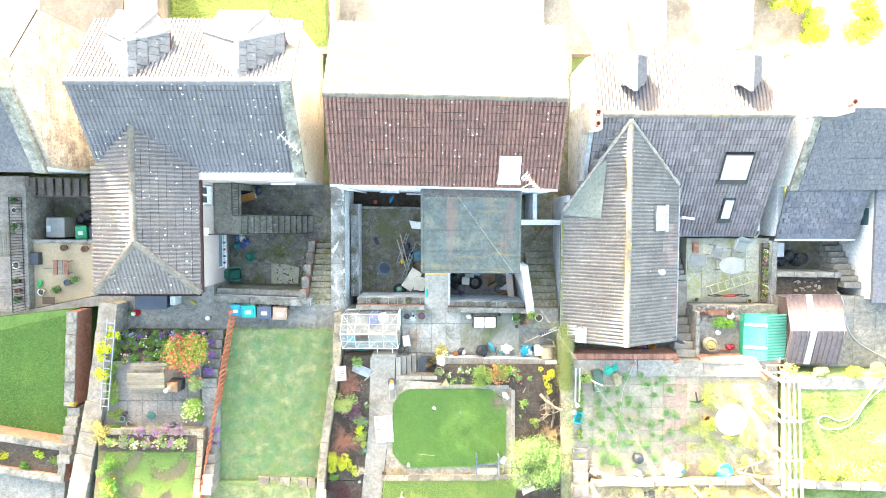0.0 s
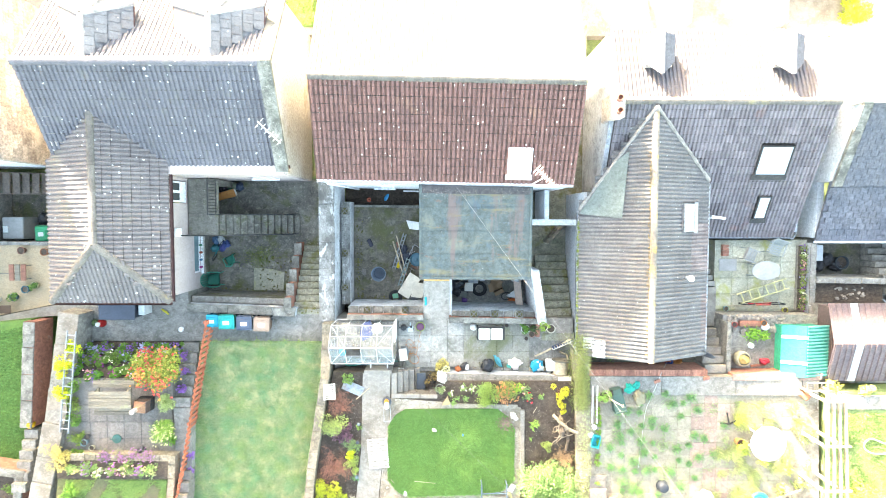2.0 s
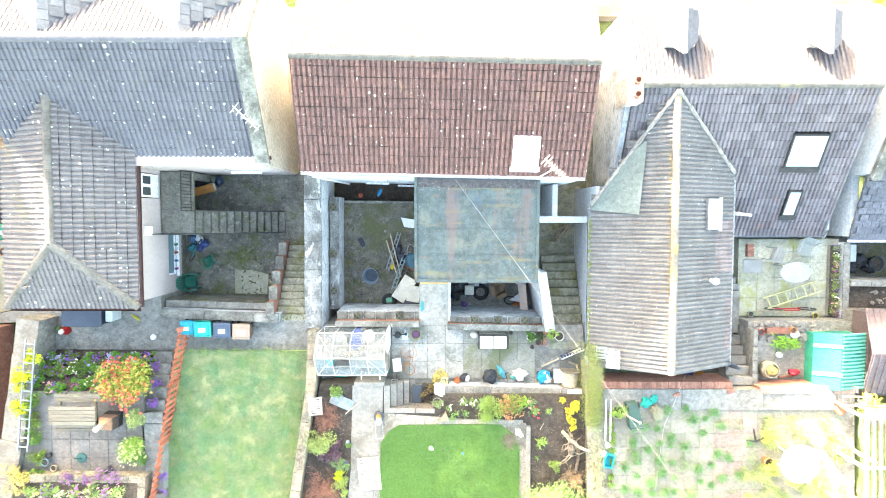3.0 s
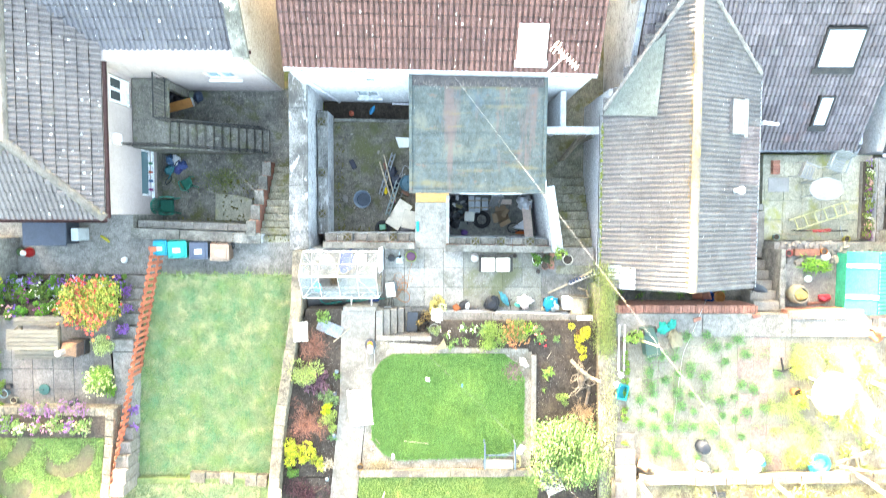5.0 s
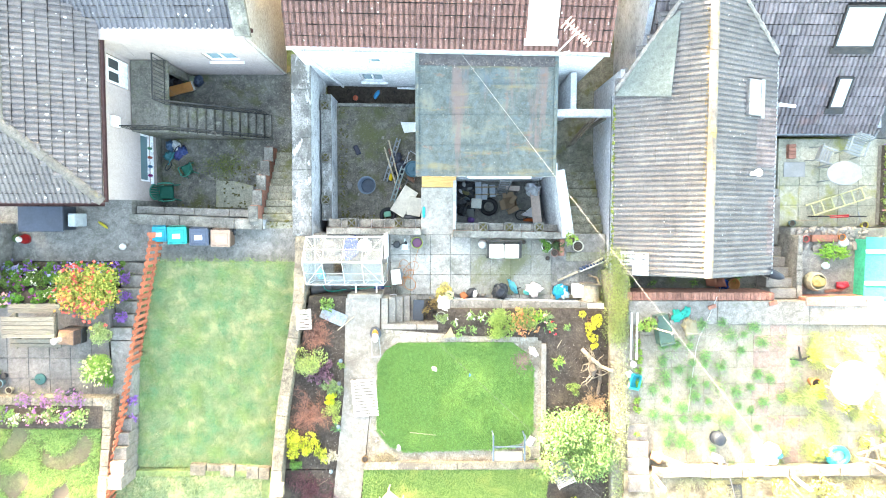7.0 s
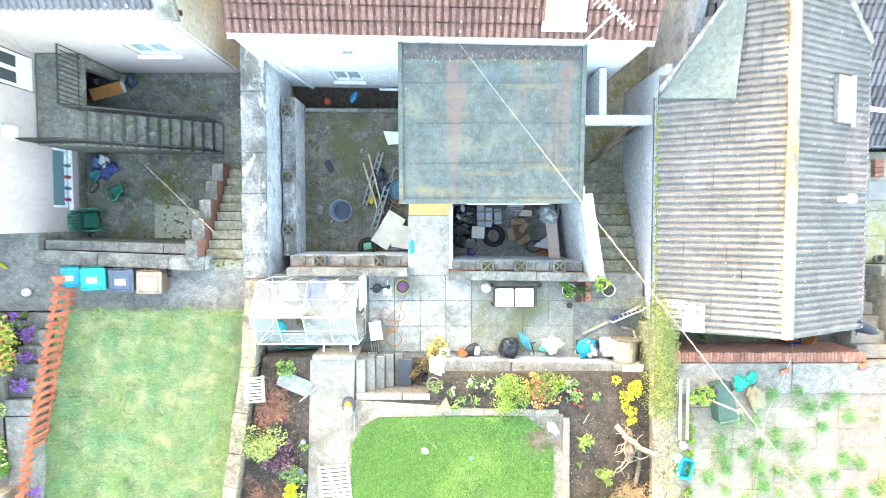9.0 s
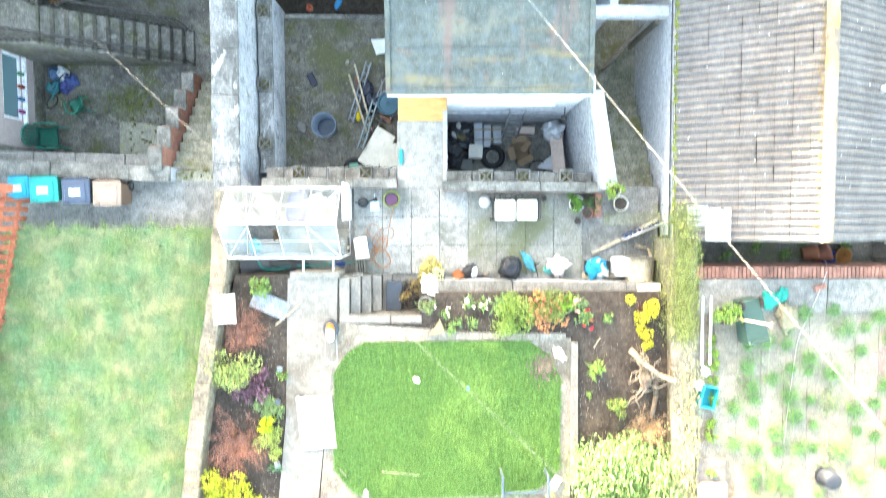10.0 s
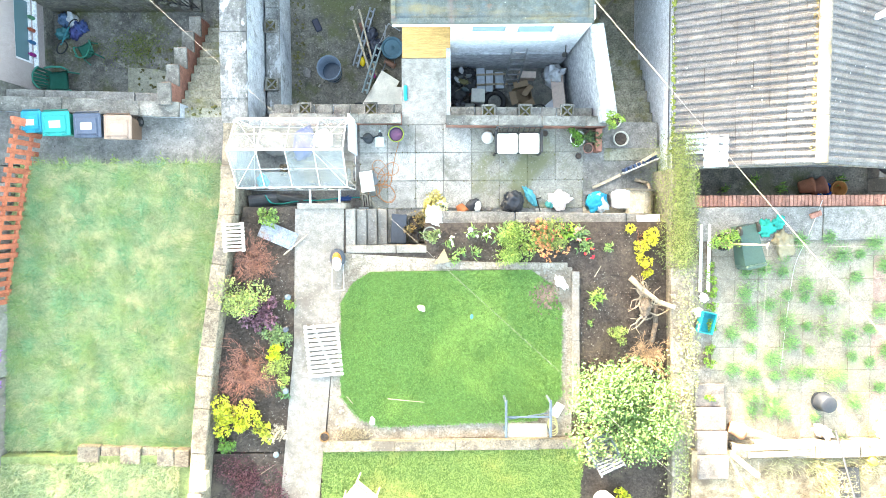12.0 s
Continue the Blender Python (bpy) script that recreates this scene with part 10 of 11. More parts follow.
ob_box = thing("orange_box", (-8.5, 5.15, -1.88), "long orange-topped white box on the rubbish heap", "box", rz=15)
ob_box.matrix_basis = pose(-8.6, 5.2, -1.62, 14, 0, 15)
part("body", box(-0.4, 0.4, -0.14, 0.14, 0, 0.2, 0.01), paint((0.62, 0.62, 0.6), 0.6), ob_box)
part("top", box(-0.4, 0.4, -0.145, 0.145, 0.201, 0.22, 0.004), paint((0.62, 0.27, 0.08), 0.6), ob_box, "orange top")
solid("yard_slab", prism([(-7.66, 2.3), (-7.0, 2.26), (-6.45, 2.12), (-6.5, 1.4), (-7.68, 1.42)], -1.95, -1.88), M["flag_moss"], "pale mossy slab patch in the yard", "slab", kind="structure")
mo = placed("yard_moss", (-7.2, 2.3, -1.9), "clumps of moss and weeds in the yard cracks", "moss")
rng = np.random.default_rng(77)
c = np.stack([rng.normal(-7.45, 0.4, 1500), rng.normal(2.75, 0.22, 1500), -1.88 + np.abs(rng.normal(0, 0.015, 1500))], 1)
v, f = flat_leaves(rng, c, 0.035, up=0.6)
batch("leaves", v, f, leafy((0.12, 0.16, 0.04), 0.4), mo)

# ---- more of what lies about in the yard and the pit ----
for k, (x, y, z, l, a, e) in enumerate(((-1.35, 2.45, 0.1, 0.8, 70, 8), (-1.2, 2.6, 0.2, 0.6, 100, 12), (-1.75, 2.1, 0.12, 0.9, 66, 5))):
    bm = cyl(bmesh.new(), (-l / 2, 0, 0), (l / 2, 0, 0.0), 0.014, None, 6)
    solid("metal_tube", bm, paint((0.3, 0.34, 0.38), 0.4, 0.5), "bent grey metal tube in the junk heap", "tube", "tubes in the yard").matrix_basis = pose(x, y, YARD + z, 0, e, a)
solid("board", box(-0.05, 0.05, -0.42, 0.42, 0, 0.03, 0.004), M["wood_brown"], "brown board under the battens", "board").matrix_basis = pose(-1.85, 2.95, YARD + 0.05, 0, 0, 20)
solid("plastic_box", box(-0.11, 0.11, -0.09, 0.09, 0, 0.16, 0.02), paint((0.2, 0.5, 0.35), 0.5), "pale green plastic box inside the tyre", "box").matrix_basis = pose(-2.05, 1.2, YARD + 0.02, 0, 0, 8)
solid("plastic_wrap", blob(bmesh.new(), (0, 0, 0.06), 0.2, (1.5, 0.5, 0.35), 0.5, 3, 4), paint((0.2, 0.2, 0.22), 0.3), "grey plastic packaging by the ledge", "packaging", smooth=True).matrix_basis = pose(-1.3, 1.12, YARD, 0, 0, 4)
for k, (x, y) in enumerate(((-3.4, 3.1), (-3.0, 1.85), (-2.9, 2.05), (-2.35, 1.75), (-3.1, 4.3), (-2.2, 3.7))):
    solid("stone", blob(bmesh.new(), (0, 0, 0.02), 0.045 + 0.01 * (k % 3), (1.2, 0.8, 0.6), 0.5, 1, k), M["pale"], "small pale stone on the yard floor", "stone", "yard stones").matrix_basis = pose(x, y, YARD, 0, 0, k * 50)
solid("traffic_cone", lathe(bmesh.new(), [(0.09, 0), (0.09, 0.02), (0.05, 0.03), (0.02, 0.2), (0.01, 0.21)], 10), paint((0.55, 0.12, 0.06), 0.5), "small orange toy cone in the drain strip", "cone").matrix_basis = pose(-3.1, 5.0, -2.0)
# a blue ball and a bicycle wheel under the torn sheet
wh = thing("cycle_tyre_scrap", (2.36, 1.18, PIT), "black spoked bicycle tyre leaning under the sheet", "tyre")
bm = bmesh.new()
for k in range(20):
    a, b = 2 * math.pi * k / 20, 2 * math.pi * (k + 1) / 20
    cyl(bm, (0.2 * math.cos(a), 0.16 * math.sin(a), 0.2 + 0.12 * math.sin(a)), (0.2 * math.cos(b), 0.16 * math.sin(b), 0.2 + 0.12 * math.sin(b)), 0.018, None, 6)
part("rim", bm, paint((0.03, 0.03, 0.03), 0.7), wh)
bm = bmesh.new()
for k in range(10):
    a = 2 * math.pi * k / 10
    cyl(bm, (0, 0, 0.2), (0.19 * math.cos(a), 0.15 * math.sin(a), 0.2 + 0.115 * math.sin(a)), 0.004, None, 4)
part("spoke", bm, M["alu"], wh)
# net curtains of things behind the outrigger's window: small coloured bottles on the sill
for k, c in enumerate(((0.4, 0.03, 0.25), (0.05, 0.2, 0.4), (0.5, 0.1, 0.05), (0.1, 0.35, 0.2))):
    y = 2.4 + k * 0.28
    solid("bottle", lathe(bmesh.new(), [(0.04, 0), (0.045, 0.02), (0.045, 0.14), (0.02, 0.18), (0.02, 0.21)], 10), paint(c, 0.3), "coloured bottle standing on the window sill", "bottle", "bottles on the sill").matrix_basis = pose(-9.42, y, -1.15)

# ---- the right garden ----
wheelie((0, 0, 0), 0, (0.04, 0.085, 0.075), (0.05, 0.1, 0.09), "dark green wheeled bin lying on its side", w=0.42, d=0.46, h=0.86, lying=Matrix.Translation((5.8, -1.55, 1.34)) @ Matrix.Rotation(radians(12), 4, "Z") @ Matrix.Rotation(radians(90), 4, "X"))
pot((5.42, -1.9, 1.1), 0.17, 0.25, (0.05, 0.05, 0.05), "black pot with a round green bush", seed=60)
plant("box_bush", (5.4, -1.92, 1.26), 0.3, 0.36, (0.12, 0.24, 0.07), 700, 0.045, "round green bush in a black pot", "shrub", 500)
po = placed("washing_post", (5.25, -1.85, 1.1), "cream wooden washing line post with lines", "washing line")
part("post", cyl(bmesh.new(), (5.5, -1.95, 1.0), (5.81, -1.92, 2.25), 0.022, 0.016, 8), M["drift"], po)
part("crossbar", cyl(bmesh.new(), (5.79, -1.97, 2.22), (5.83, -1.87, 2.22), 0.01, None, 6), M["drift"], po)
for q in ((12.9, -2.1, 2.3), (11.9, -5.8, 2.2), (5.75, -6.1, 2.2), (9.6, -6.1, 2.0)):
    ob = wire_curve("line", sag((5.81, -1.92, 2.23), q, 0.05), 0.002, M["cable"], po)
for x, y in ((11.95, -5.85), (5.72, -6.15), (9.62, -6.15)):
    part("line_post", box(x - 0.04, x + 0.04, y - 0.04, y + 0.04, 1.05, 2.25, 0.008), M["wood_pale"], po)
for k, (x, dx) in enumerate(((5.08, 0.0), (5.24, 0.03))):
    ob = solid("gutter_length", box(x - 0.03, x + 0.03, -2.9, -1.55, 1.1, 1.15, 0.012), paint((0.6, 0.61, 0.6), 0.5), "white plastic gutter length lying by the wall", "gutter", "gutter lengths")
    ob.matrix_basis = pose(0, 0, 0, 0, 0, dx)
for k, y in enumerate((-2.43, -2.66, -2.9, -3.17, -3.56, -4.04, -4.31, -5.0)):
    plant("wall_weeds", (5.29, y, 1.07), 0.13, 0.16, (0.15, 0.28, 0.06), 170, 0.045, "green weeds along the wall foot", "plant", 510 + k, group="wall weeds")
TUFTS = """7.62 -1.83,7.05 -1.88,6.73 -2.21,8.51 -1.97,8.25 -2.17,7.88 -2.17,6.72 -2.5,6.34 -2.44,5.97 -2.94,6.81 -2.97,7.15 -2.78,7.18 -3.04,7.6 -3.07,6.0 -2.51,6.46 -3.17,6.07 -3.34,
6.13 -3.57,6.81 -3.52,7.23 -3.6,8.06 -3.78,8.48 -3.67,8.67 -3.3,5.71 -3.74,6.12 -4.03,6.9 -3.92,7.3 -4.09,6.55 -4.26,8.5 -4.33,5.75 -4.45,6.15 -4.54,6.61 -4.6,7.01 -4.55,7.31 -4.55,
6.16 -5.0,6.17 -5.29,6.51 -5.29,6.8 -5.33,6.57 -5.12,8.22 -5.13,7.43 -5.45,7.86 -4.61,8.72 -4.85,9.02 -3.42,9.37 -3.99,9.69 -2.95,8.84 -4.09,8.15 -4.21,8.75 -2.37,8.18 -2.62"""
for k, xy in enumerate(TUFTS.split(",")):
    x, y = (float(c) for c in xy.split())
    big_t = 1.0 + 0.3 * math.sin(k * 2.7)
    tuft("grass_tuft", (x, y, 1.075), 0.2 * big_t, 0.15 * big_t, (0.12, 0.25, 0.12), 210, "rounded blue-green tuft of grass in a paving joint", "grass", 450 + k, 0.0042, "paving tufts")
cr2 = thing("blue_crate", (5.18, -3.5, 1.09), "turquoise plastic box with a white bag", "crate", rz=-12)
bm = box(-0.13, 0.13, -0.2, 0.2, 0, 0.02, 0.004)
for a in ((-0.14, -0.125, -0.21, 0.21), (0.125, 0.14, -0.21, 0.21), (-0.125, 0.125, -0.21, -0.195), (-0.125, 0.125, 0.195, 0.21)):
    bx(bm, *a, 0, 0.2)
part("box", bm, paint((0.0, 0.42, 0.5), 0.4), cr2)
sack("plastic_bag", (5.04, -3.3, 1.09), 0.085, (1.1, 0.9, 0.8), (0.75, 0.75, 0.74), "white plastic bag by the turquoise box", "bag", 101, 0.5)
sack("plastic_bag", (5.14, -3.02, 1.09), 0.075, (1, 1.1, 0.8), (0.72, 0.73, 0.72), "white plastic jug by the wall", "jug", 102, 0.4)
sack("netting", (6.36, -1.63, 1.13), 0.12, (1.2, 1, 0.25), (0.0, 0.42, 0.32), "crumpled turquoise netting on the concrete", "netting", 103, 0.8, 0.7)
sack("netting", (6.62, -1.53, 1.13), 0.09, (1.2, 1, 0.3), (0.0, 0.4, 0.32), "scrap of turquoise netting on the concrete", "netting", 104, 0.8, 0.7)
sack("hay_bale", (6.69, -1.97, 1.08), 0.19, (1.2, 0.9, 0.45), (0.33, 0.3, 0.2), "heap of tan clippings in green netting", "clippings", 105, 0.5, 0.95)
solid("loose_brick", box(7.21, 7.43, -1.43, -1.33, 1.13, 1.19, 0.006, 20), M["brick"], "loose perforated brick on the concrete", "brick")
solid("loose_brick", box(8.92, 9.14, -1.33, -1.22, 1.11, 1.18, 0.006, 15), M["brick"], "loose brick on the wall top", "brick")
bt = thing("black_tub", (7.58, -5.13, 1.08), "black plastic tub upside down on the paving", "tub")
part("body", lathe(bmesh.new(), [(0.18, 0), (0.19, 0.02), (0.165, 0.26), (0.15, 0.28), (0.04, 0.283)], 22), paint((0.03, 0.035, 0.045), 0.5), bt, smooth=True)
part("rim", lathe(bmesh.new(), [(0.188, 0.0), (0.205, 0.0), (0.205, 0.04), (0.188, 0.045)], 22), paint((0.03, 0.035, 0.045), 0.5), bt)
pot((5.68, -5.6, 1.22), 0.16, 0.28, (0.5, 0.24, 0.14), "terracotta pot lying on its side", soil=False, tilt=(85, 0, 70))
for k, (x, y, l, a) in enumerate(((6.45, -5.93, 1.2, 1), (6.5, -6.05, 1.15, 2), (6.2, -5.68, 0.95, -20))):
    solid("plank", box(-l / 2, l / 2, -0.05, 0.05, 0, 0.04, 0.005), M["wood_pale"], "weathered plank lying on the low wall", "plank", "planks on the wall").matrix_basis = pose(x, y, 1.44 + 0.042 * (k == 1), 0, 0, a)
solid("plastic_board", box(-0.22, 0.22, -0.32, 0.32, 0, 0.05, 0.02), paint((0.035, 0.037, 0.04), 0.5), "black plastic panel at the garden end", "panel").matrix_basis = pose(8.0, -6.7, 1.34, 0, 0, 6)
solid("spade_handle", cyl(bmesh.new(), (7.67, -5.62, 1.42), (8.06, -6.98, 1.47), 0.018, None, 6), paint((0.12, 0.12, 0.13)), "dark tool handle across the wall", "tool")
sack("scrap", (7.6, -5.75, 1.09), 0.14, (1.3, 0.7, 0.5), (0.55, 0.5, 0.5), "pale scraps by the low wall", "scrap", 106, 0.7)
sack("yellow_cup", (8.43, -6.25, 1.32), 0.09, (1, 1, 1), (0.7, 0.5, 0.05), "yellow plastic pot in the weeds", "pot", 107, 0.2)
tbl = thing("round_table", (10.92, -3.36, 1.08), "large white round garden table", "table")
part("top", lathe(bmesh.new(), [(0.58, 0.68), (0.6, 0.69), (0.6, 0.72), (0.58, 0.735), (0.1, 0.74)], 32), paint((0.8, 0.8, 0.78), 0.4), tbl)
for k in range(4):
    a = 0.8 + k * math.pi / 2
    part("leg", cyl(bmesh.new(), (0.42 * math.cos(a), 0.42 * math.sin(a), 0), (0.34 * math.cos(a), 0.34 * math.sin(a), 0.68), 0.025, None, 8), paint((0.8, 0.8, 0.78), 0.4), tbl)
pot((10.2, -3.5, 1.08), 0.14, 0.3, (0.5, 0.2, 0.08), "terracotta pot beside the white table", leaves=(0.3, 0.36, 0.08), seed=61)
an = thing("boat_anchor", (9.85, -2.85, 1.08), "dark iron anchor lying on the paving", "anchor", rz=8)
bm = cyl(bmesh.new(), (0, 0.35, 0.05), (0.02, -0.05, 0.06), 0.025, 0.03, 8)
part("shank", bm, M["iron"], an)
for s in (-1, 1):
    bm = cyl(bmesh.new(), (0.02, -0.05, 0.06), (s * 0.28, 0.02, 0.05), 0.035, 0.02, 8)
    part("arm", bm, M["iron"], an)
pool = thing("paddling_ring", (11.0, -5.65, 1.08), "turquoise inflatable ring full of leaves", "paddling pool")
bm = bmesh.new()
for k in range(24):
    a, b = 2 * math.pi * k / 24, 2 * math.pi * (k + 1) / 24
    cyl(bm, (0.28 * math.cos(a), 0.24 * math.sin(a), 0.08), (0.28 * math.cos(b), 0.24 * math.sin(b), 0.08), 0.075, None, 8, False)
part("ring", bm, paint((0.02, 0.5, 0.58), 0.35), pool, smooth=True)
part("water", lathe(bmesh.new(), [(0.24, 0.0), (0.24, 0.06), (0.05, 0.065)], 18), paint((0.4, 0.5, 0.48), 0.2), pool)
for k, (x, y, l, a) in enumerate(((11.9, -5.6, 0.9, 70), (12.1, -5.55, 0.9, 110), (12.0, -5.4, 1.0, 20), (12.0, -5.75, 0.9, -10))):
    solid("timber", box(-l / 2, l / 2, -0.03, 0.03, 0, 0.05, 0.005), M["wood_pale"], "pale timber length in a loose stack", "timber", "loose timbers").matrix_basis = pose(x, y, 1.09 + 0.05 * k, 0, 0, a)
sack("white_sheet", (9.0, -5.6, 1.08), 0.3, (1.1, 0.9, 0.4), (0.8, 0.8, 0.78), "crumpled white sheet with a blue pot", "sheet", 108, 0.4)
sack("blue_pot", (9.28, -5.6, 1.08), 0.13, (0.8, 1.1, 1.0), (0.05, 0.3, 0.5), "blue plastic pot by the sheet", "pot", 109, 0.2)
rr_ = random.Random(44)
for k in range(10):
    x, y = rr_.uniform(10.0, 12.8), rr_.uniform(-5.6, -2.2)
    tuft("weed_clump", (x, y, 1.08), 0.26, 0.3, (0.34, 0.4, 0.1), 50, "sunlit clump of long weeds", "plant", 520 + k, 0.014, "weed clumps")
for k in range(12):
    x, y = rr_.uniform(6, 12.8), rr_.uniform(-7.8, -6.3)
    plant("overgrown_weeds", (x, y, 1.3), 0.34, 0.3, (0.38, 0.38, 0.14), 260, 0.07, "overgrown yellow-green weeds behind the wall", "shrub", 540 + k, group="overgrown weeds")
# pots between the brick wall and the outbuilding
pot((7.58, -0.8, 0.14), 0.17, 0.28, (0.42, 0.16, 0.09), "terracotta pot lying on its side", soil=False, tilt=(70, 0, 100))
pot((7.82, -0.84, 0.14), 0.19, 0.3, (0.38, 0.15, 0.1), "brown terracotta pot on its side", soil=False, tilt=(70, 0, 110))
pot((8.06, -0.86, 0.0), 0.16, 0.26, (0.02, 0.1, 0.4), "deep blue plastic pot by the wall", soil=False)
pot((8.36, -0.84, 0.0), 0.17, 0.28, (0.5, 0.22, 0.07), "orange terracotta pot by the wall", soil=False)
tagged(wire_curve("waste_pipe", [(7.95, -0.93, 0.3), (7.6, -0.99, 0.95), (7.47, -1.1, 1.12), (7.32, -1.43, 1.17), (7.16, -1.94, 1.1), (6.95, -2.38, 1.1), (6.89, -2.95, 1.1), (6.81, -3.63, 1.1), (6.74, -4.49, 1.1)], 0.007, M["rope"]), "thin white hose trailing over the wall", "hose")
for k in range(6):
    tuft("strip_weed", (5.4 + k * 0.62, -0.75 + 0.1 * math.sin(k * 4), 0.0), 0.18, 0.2, (0.1, 0.2, 0.05), 26, "green weed in the damp strip", "plant", 560 + k, 0.014, "strip weeds")
ds = thing("satellite_dish", (8.82, -0.2, 0.8), "grey satellite dish on the gable", "satellite dish")
part("bracket", cyl(bmesh.new(), (-0.2, 0.06, -0.05), (0.25, -0.18, 0.1), 0.018, None, 6), M["iron"], ds)
bm = lathe(bmesh.new(), [(0.02, 0.0), (0.18, 0.02), (0.34, 0.07), (0.345, 0.08), (0.18, 0.035), (0.02, 0.015)], 24, m=Matrix.Translation((0.28, -0.2, 0.14)) @ Matrix.Rotation(radians(-29), 4, "Z") @ Matrix.Rotation(radians(76), 4, "X"))
part("dish", bm, paint((0.09, 0.1, 0.12), 0.5), ds, smooth=True)
part("feed_arm", cyl(bmesh.new(), (0.3, -0.24, 0.02), (0.18, -0.46, 0.1), 0.012, None, 6), M["iron"], ds)
rz_ = lambda x: CZE + (CZR - CZE) * (x - CX0) / (CRX - CX0)
for k, (x0, x1, y0, y1, up) in enumerate(((4.98, 5.36, -0.47, 0.14, 0.09), (4.7, 5.02, -0.2, 0.2, 0.08))):
    bm = bmesh.new()
    n = 24
    rows_ = [[bm.verts.new((x, y0 + (y1 - y0) * j / n, rz_(x) + up + 0.02 * math.sin(2 * math.pi * j / 6))) for j in range(n + 1)] for x in (x0, x1)]
    for j in range(n):
        bm.faces.new((rows_[0][j], rows_[1][j], rows_[1][j + 1], rows_[0][j + 1]))
    bmesh.ops.solidify(bm, geom=bm.faces[:], thickness=0.006)
    solid("corrugated_sheet", bm, paint((0.62, 0.68, 0.72), 0.4), "pale corrugated plastic sheet on the roof corner", "sheet", "corrugated sheets")
rr_ = random.Random(31)
cobbles("gutter_moss", [(CX0 - 0.02 + rr_.gauss(0, 0.02), rr_.uniform(-0.3, 4.2), CZE + 0.06) for _ in range(260)], M["roof_moss"], "green moss along the gutter of the outbuilding", "moss", 0.012, 0.04, 32)
cobbles("ridge_lichen", [(CRX - 0.1 - abs(rr_.gauss(0, 0.04)), y, CZR - 0.02) for y in (rr_.uniform(-0.3, 6.5) for _ in range(420))], M["lichen"], "ochre lichen along the ridge tiles", "lichen", 0.008, 0.03, 33)
cobbles("roof_grit", [(rr_.uniform(EX0 + 0.1, EX1 - 0.1), 5.4 - abs(rr_.gauss(0, 0.16)), 1.8) for _ in range(420)], M["ridge_pale"], "white grit along the top of the felt roof", "grit", 0.006, 0.017, 34)
cobbles("roof_crust", [(rr_.uniform(EX0 + 0.1, EX1 - 0.1), 5.41 - abs(rr_.gauss(0, 0.13)), 1.798) for _ in range(420)], M["ridge"], "brown moss crust along the top of the felt roof", "moss", 0.012, 0.035, 35)

# ---- the right yard ----
ot = thing("oval_table", (11.5, 2.42, -0.45), "white oval plastic garden table", "table")
bm = lathe(bmesh.new(), [(0.5, 0.66), (0.52, 0.68), (0.5, 0.7), (0.05, 0.705)], 28, m=Matrix.Diagonal((1.0, 0.68, 1, 1)))
part("top", bm, paint((0.4, 0.41, 0.4), 0.4), ot)
for sx in (-1, 1):
    for sy in (-1, 1):
        part("leg", cyl(bmesh.new(), (sx * 0.36, sy * 0.22, 0), (sx * 0.3, sy * 0.18, 0.66), 0.025, None, 8), paint((0.4, 0.41, 0.4), 0.4), ot)
chair("white_chair", (11.95, 3.2, -0.45), -20, (0.38, 0.41, 0.4), "white plastic garden chair")
chair("white_chair", (11.05, 2.95, -0.45), 70, (0.4, 0.41, 0.4), "white plastic garden chair turned aside", w=0.42)
ladder("yellow_ladder", 1.9, 0.36, 6, surf("yellow_fibre", (0.44, 0.41, 0.2), (0.38, 0.36, 0.2), 3, 40, 0.5, 0.1), "yellow stepladder lying on the slabs", pose(12.6, 1.9, -0.3, 0, 8, 108))
bc = placed("bicycle", (11.6, 1.15, -0.45), "red bicycle lying along the yard edge", "bicycle")
bm = cyl(bmesh.new(), (11.1, 1.15, -0.2), (11.9, 1.2, -0.1), 0.022, None, 6)
cyl(bm, (11.35, 1.12, -0.12), (11.8, 1.15, 0.05), 0.022, None, 6)
part("frame", bm, paint((0.5, 0.02, 0.03), 0.3), bc)
part("handlebar", cyl(bmesh.new(), (12.1, 1.3, 0.02), (12.2, 0.95, 0.02), 0.014, None, 6), M["alu"], bc)
for x in (11.05, 12.15):
    bm = bmesh.new()
    for k in range(20):
        a, b = 2 * math.pi * k / 20, 2 * math.pi * (k + 1) / 20
        cyl(bm, (x + 0.27 * math.cos(a), 1.16, -0.17 + 0.27 * math.sin(a)), (x + 0.27 * math.cos(b), 1.16, -0.17 + 0.27 * math.sin(b)), 0.02, None, 5)
    part("wheel", bm, paint((0.03, 0.03, 0.03), 0.7), bc)
solid("broom", box(10.45, 11.2, 1.02, 1.05, -0.45, -0.42, 0.004), M["wood_pale"], "broom lying by the rockery", "broom")
bst = placed("brick_stack", (10.28, 3.1, -0.46), "low stack of red bricks in the corner", "bricks")
bk_me = to_mesh("brick", box(-0.11, 0.11, -0.05, 0.05, 0, 0.066, 0.005), M["brick"])
for i in range(4):
    for j in range(2):
        piece("brick", bk_me, pose(10.28 + 0.01 * ((i * 3 + j) % 3), 2.95 + i * 0.108, -0.455 + j * 0.068, 0, 0, (i * 7 + j * 5) % 9 - 4), bst)
solid("white_board", box(10.1, 10.75, 2.35, 2.8, -0.452, -0.42, 0.006), paint((0.41, 0.41, 0.4), 0.7), "white board lying on the slabs", "board")
for k in range(9):
    y = 3.2 - k * 0.27
    plant("strip_flower", (13.12, y, -0.3), 0.16, 0.2, (0.18, 0.26, 0.08), 200, 0.04, "small plant with mixed flowers in the strip", "flowers", 580 + k, flowers=[(FLW[(k * 2) % 5][0], 14, 0.04)], stems=3, group="strip flowers")
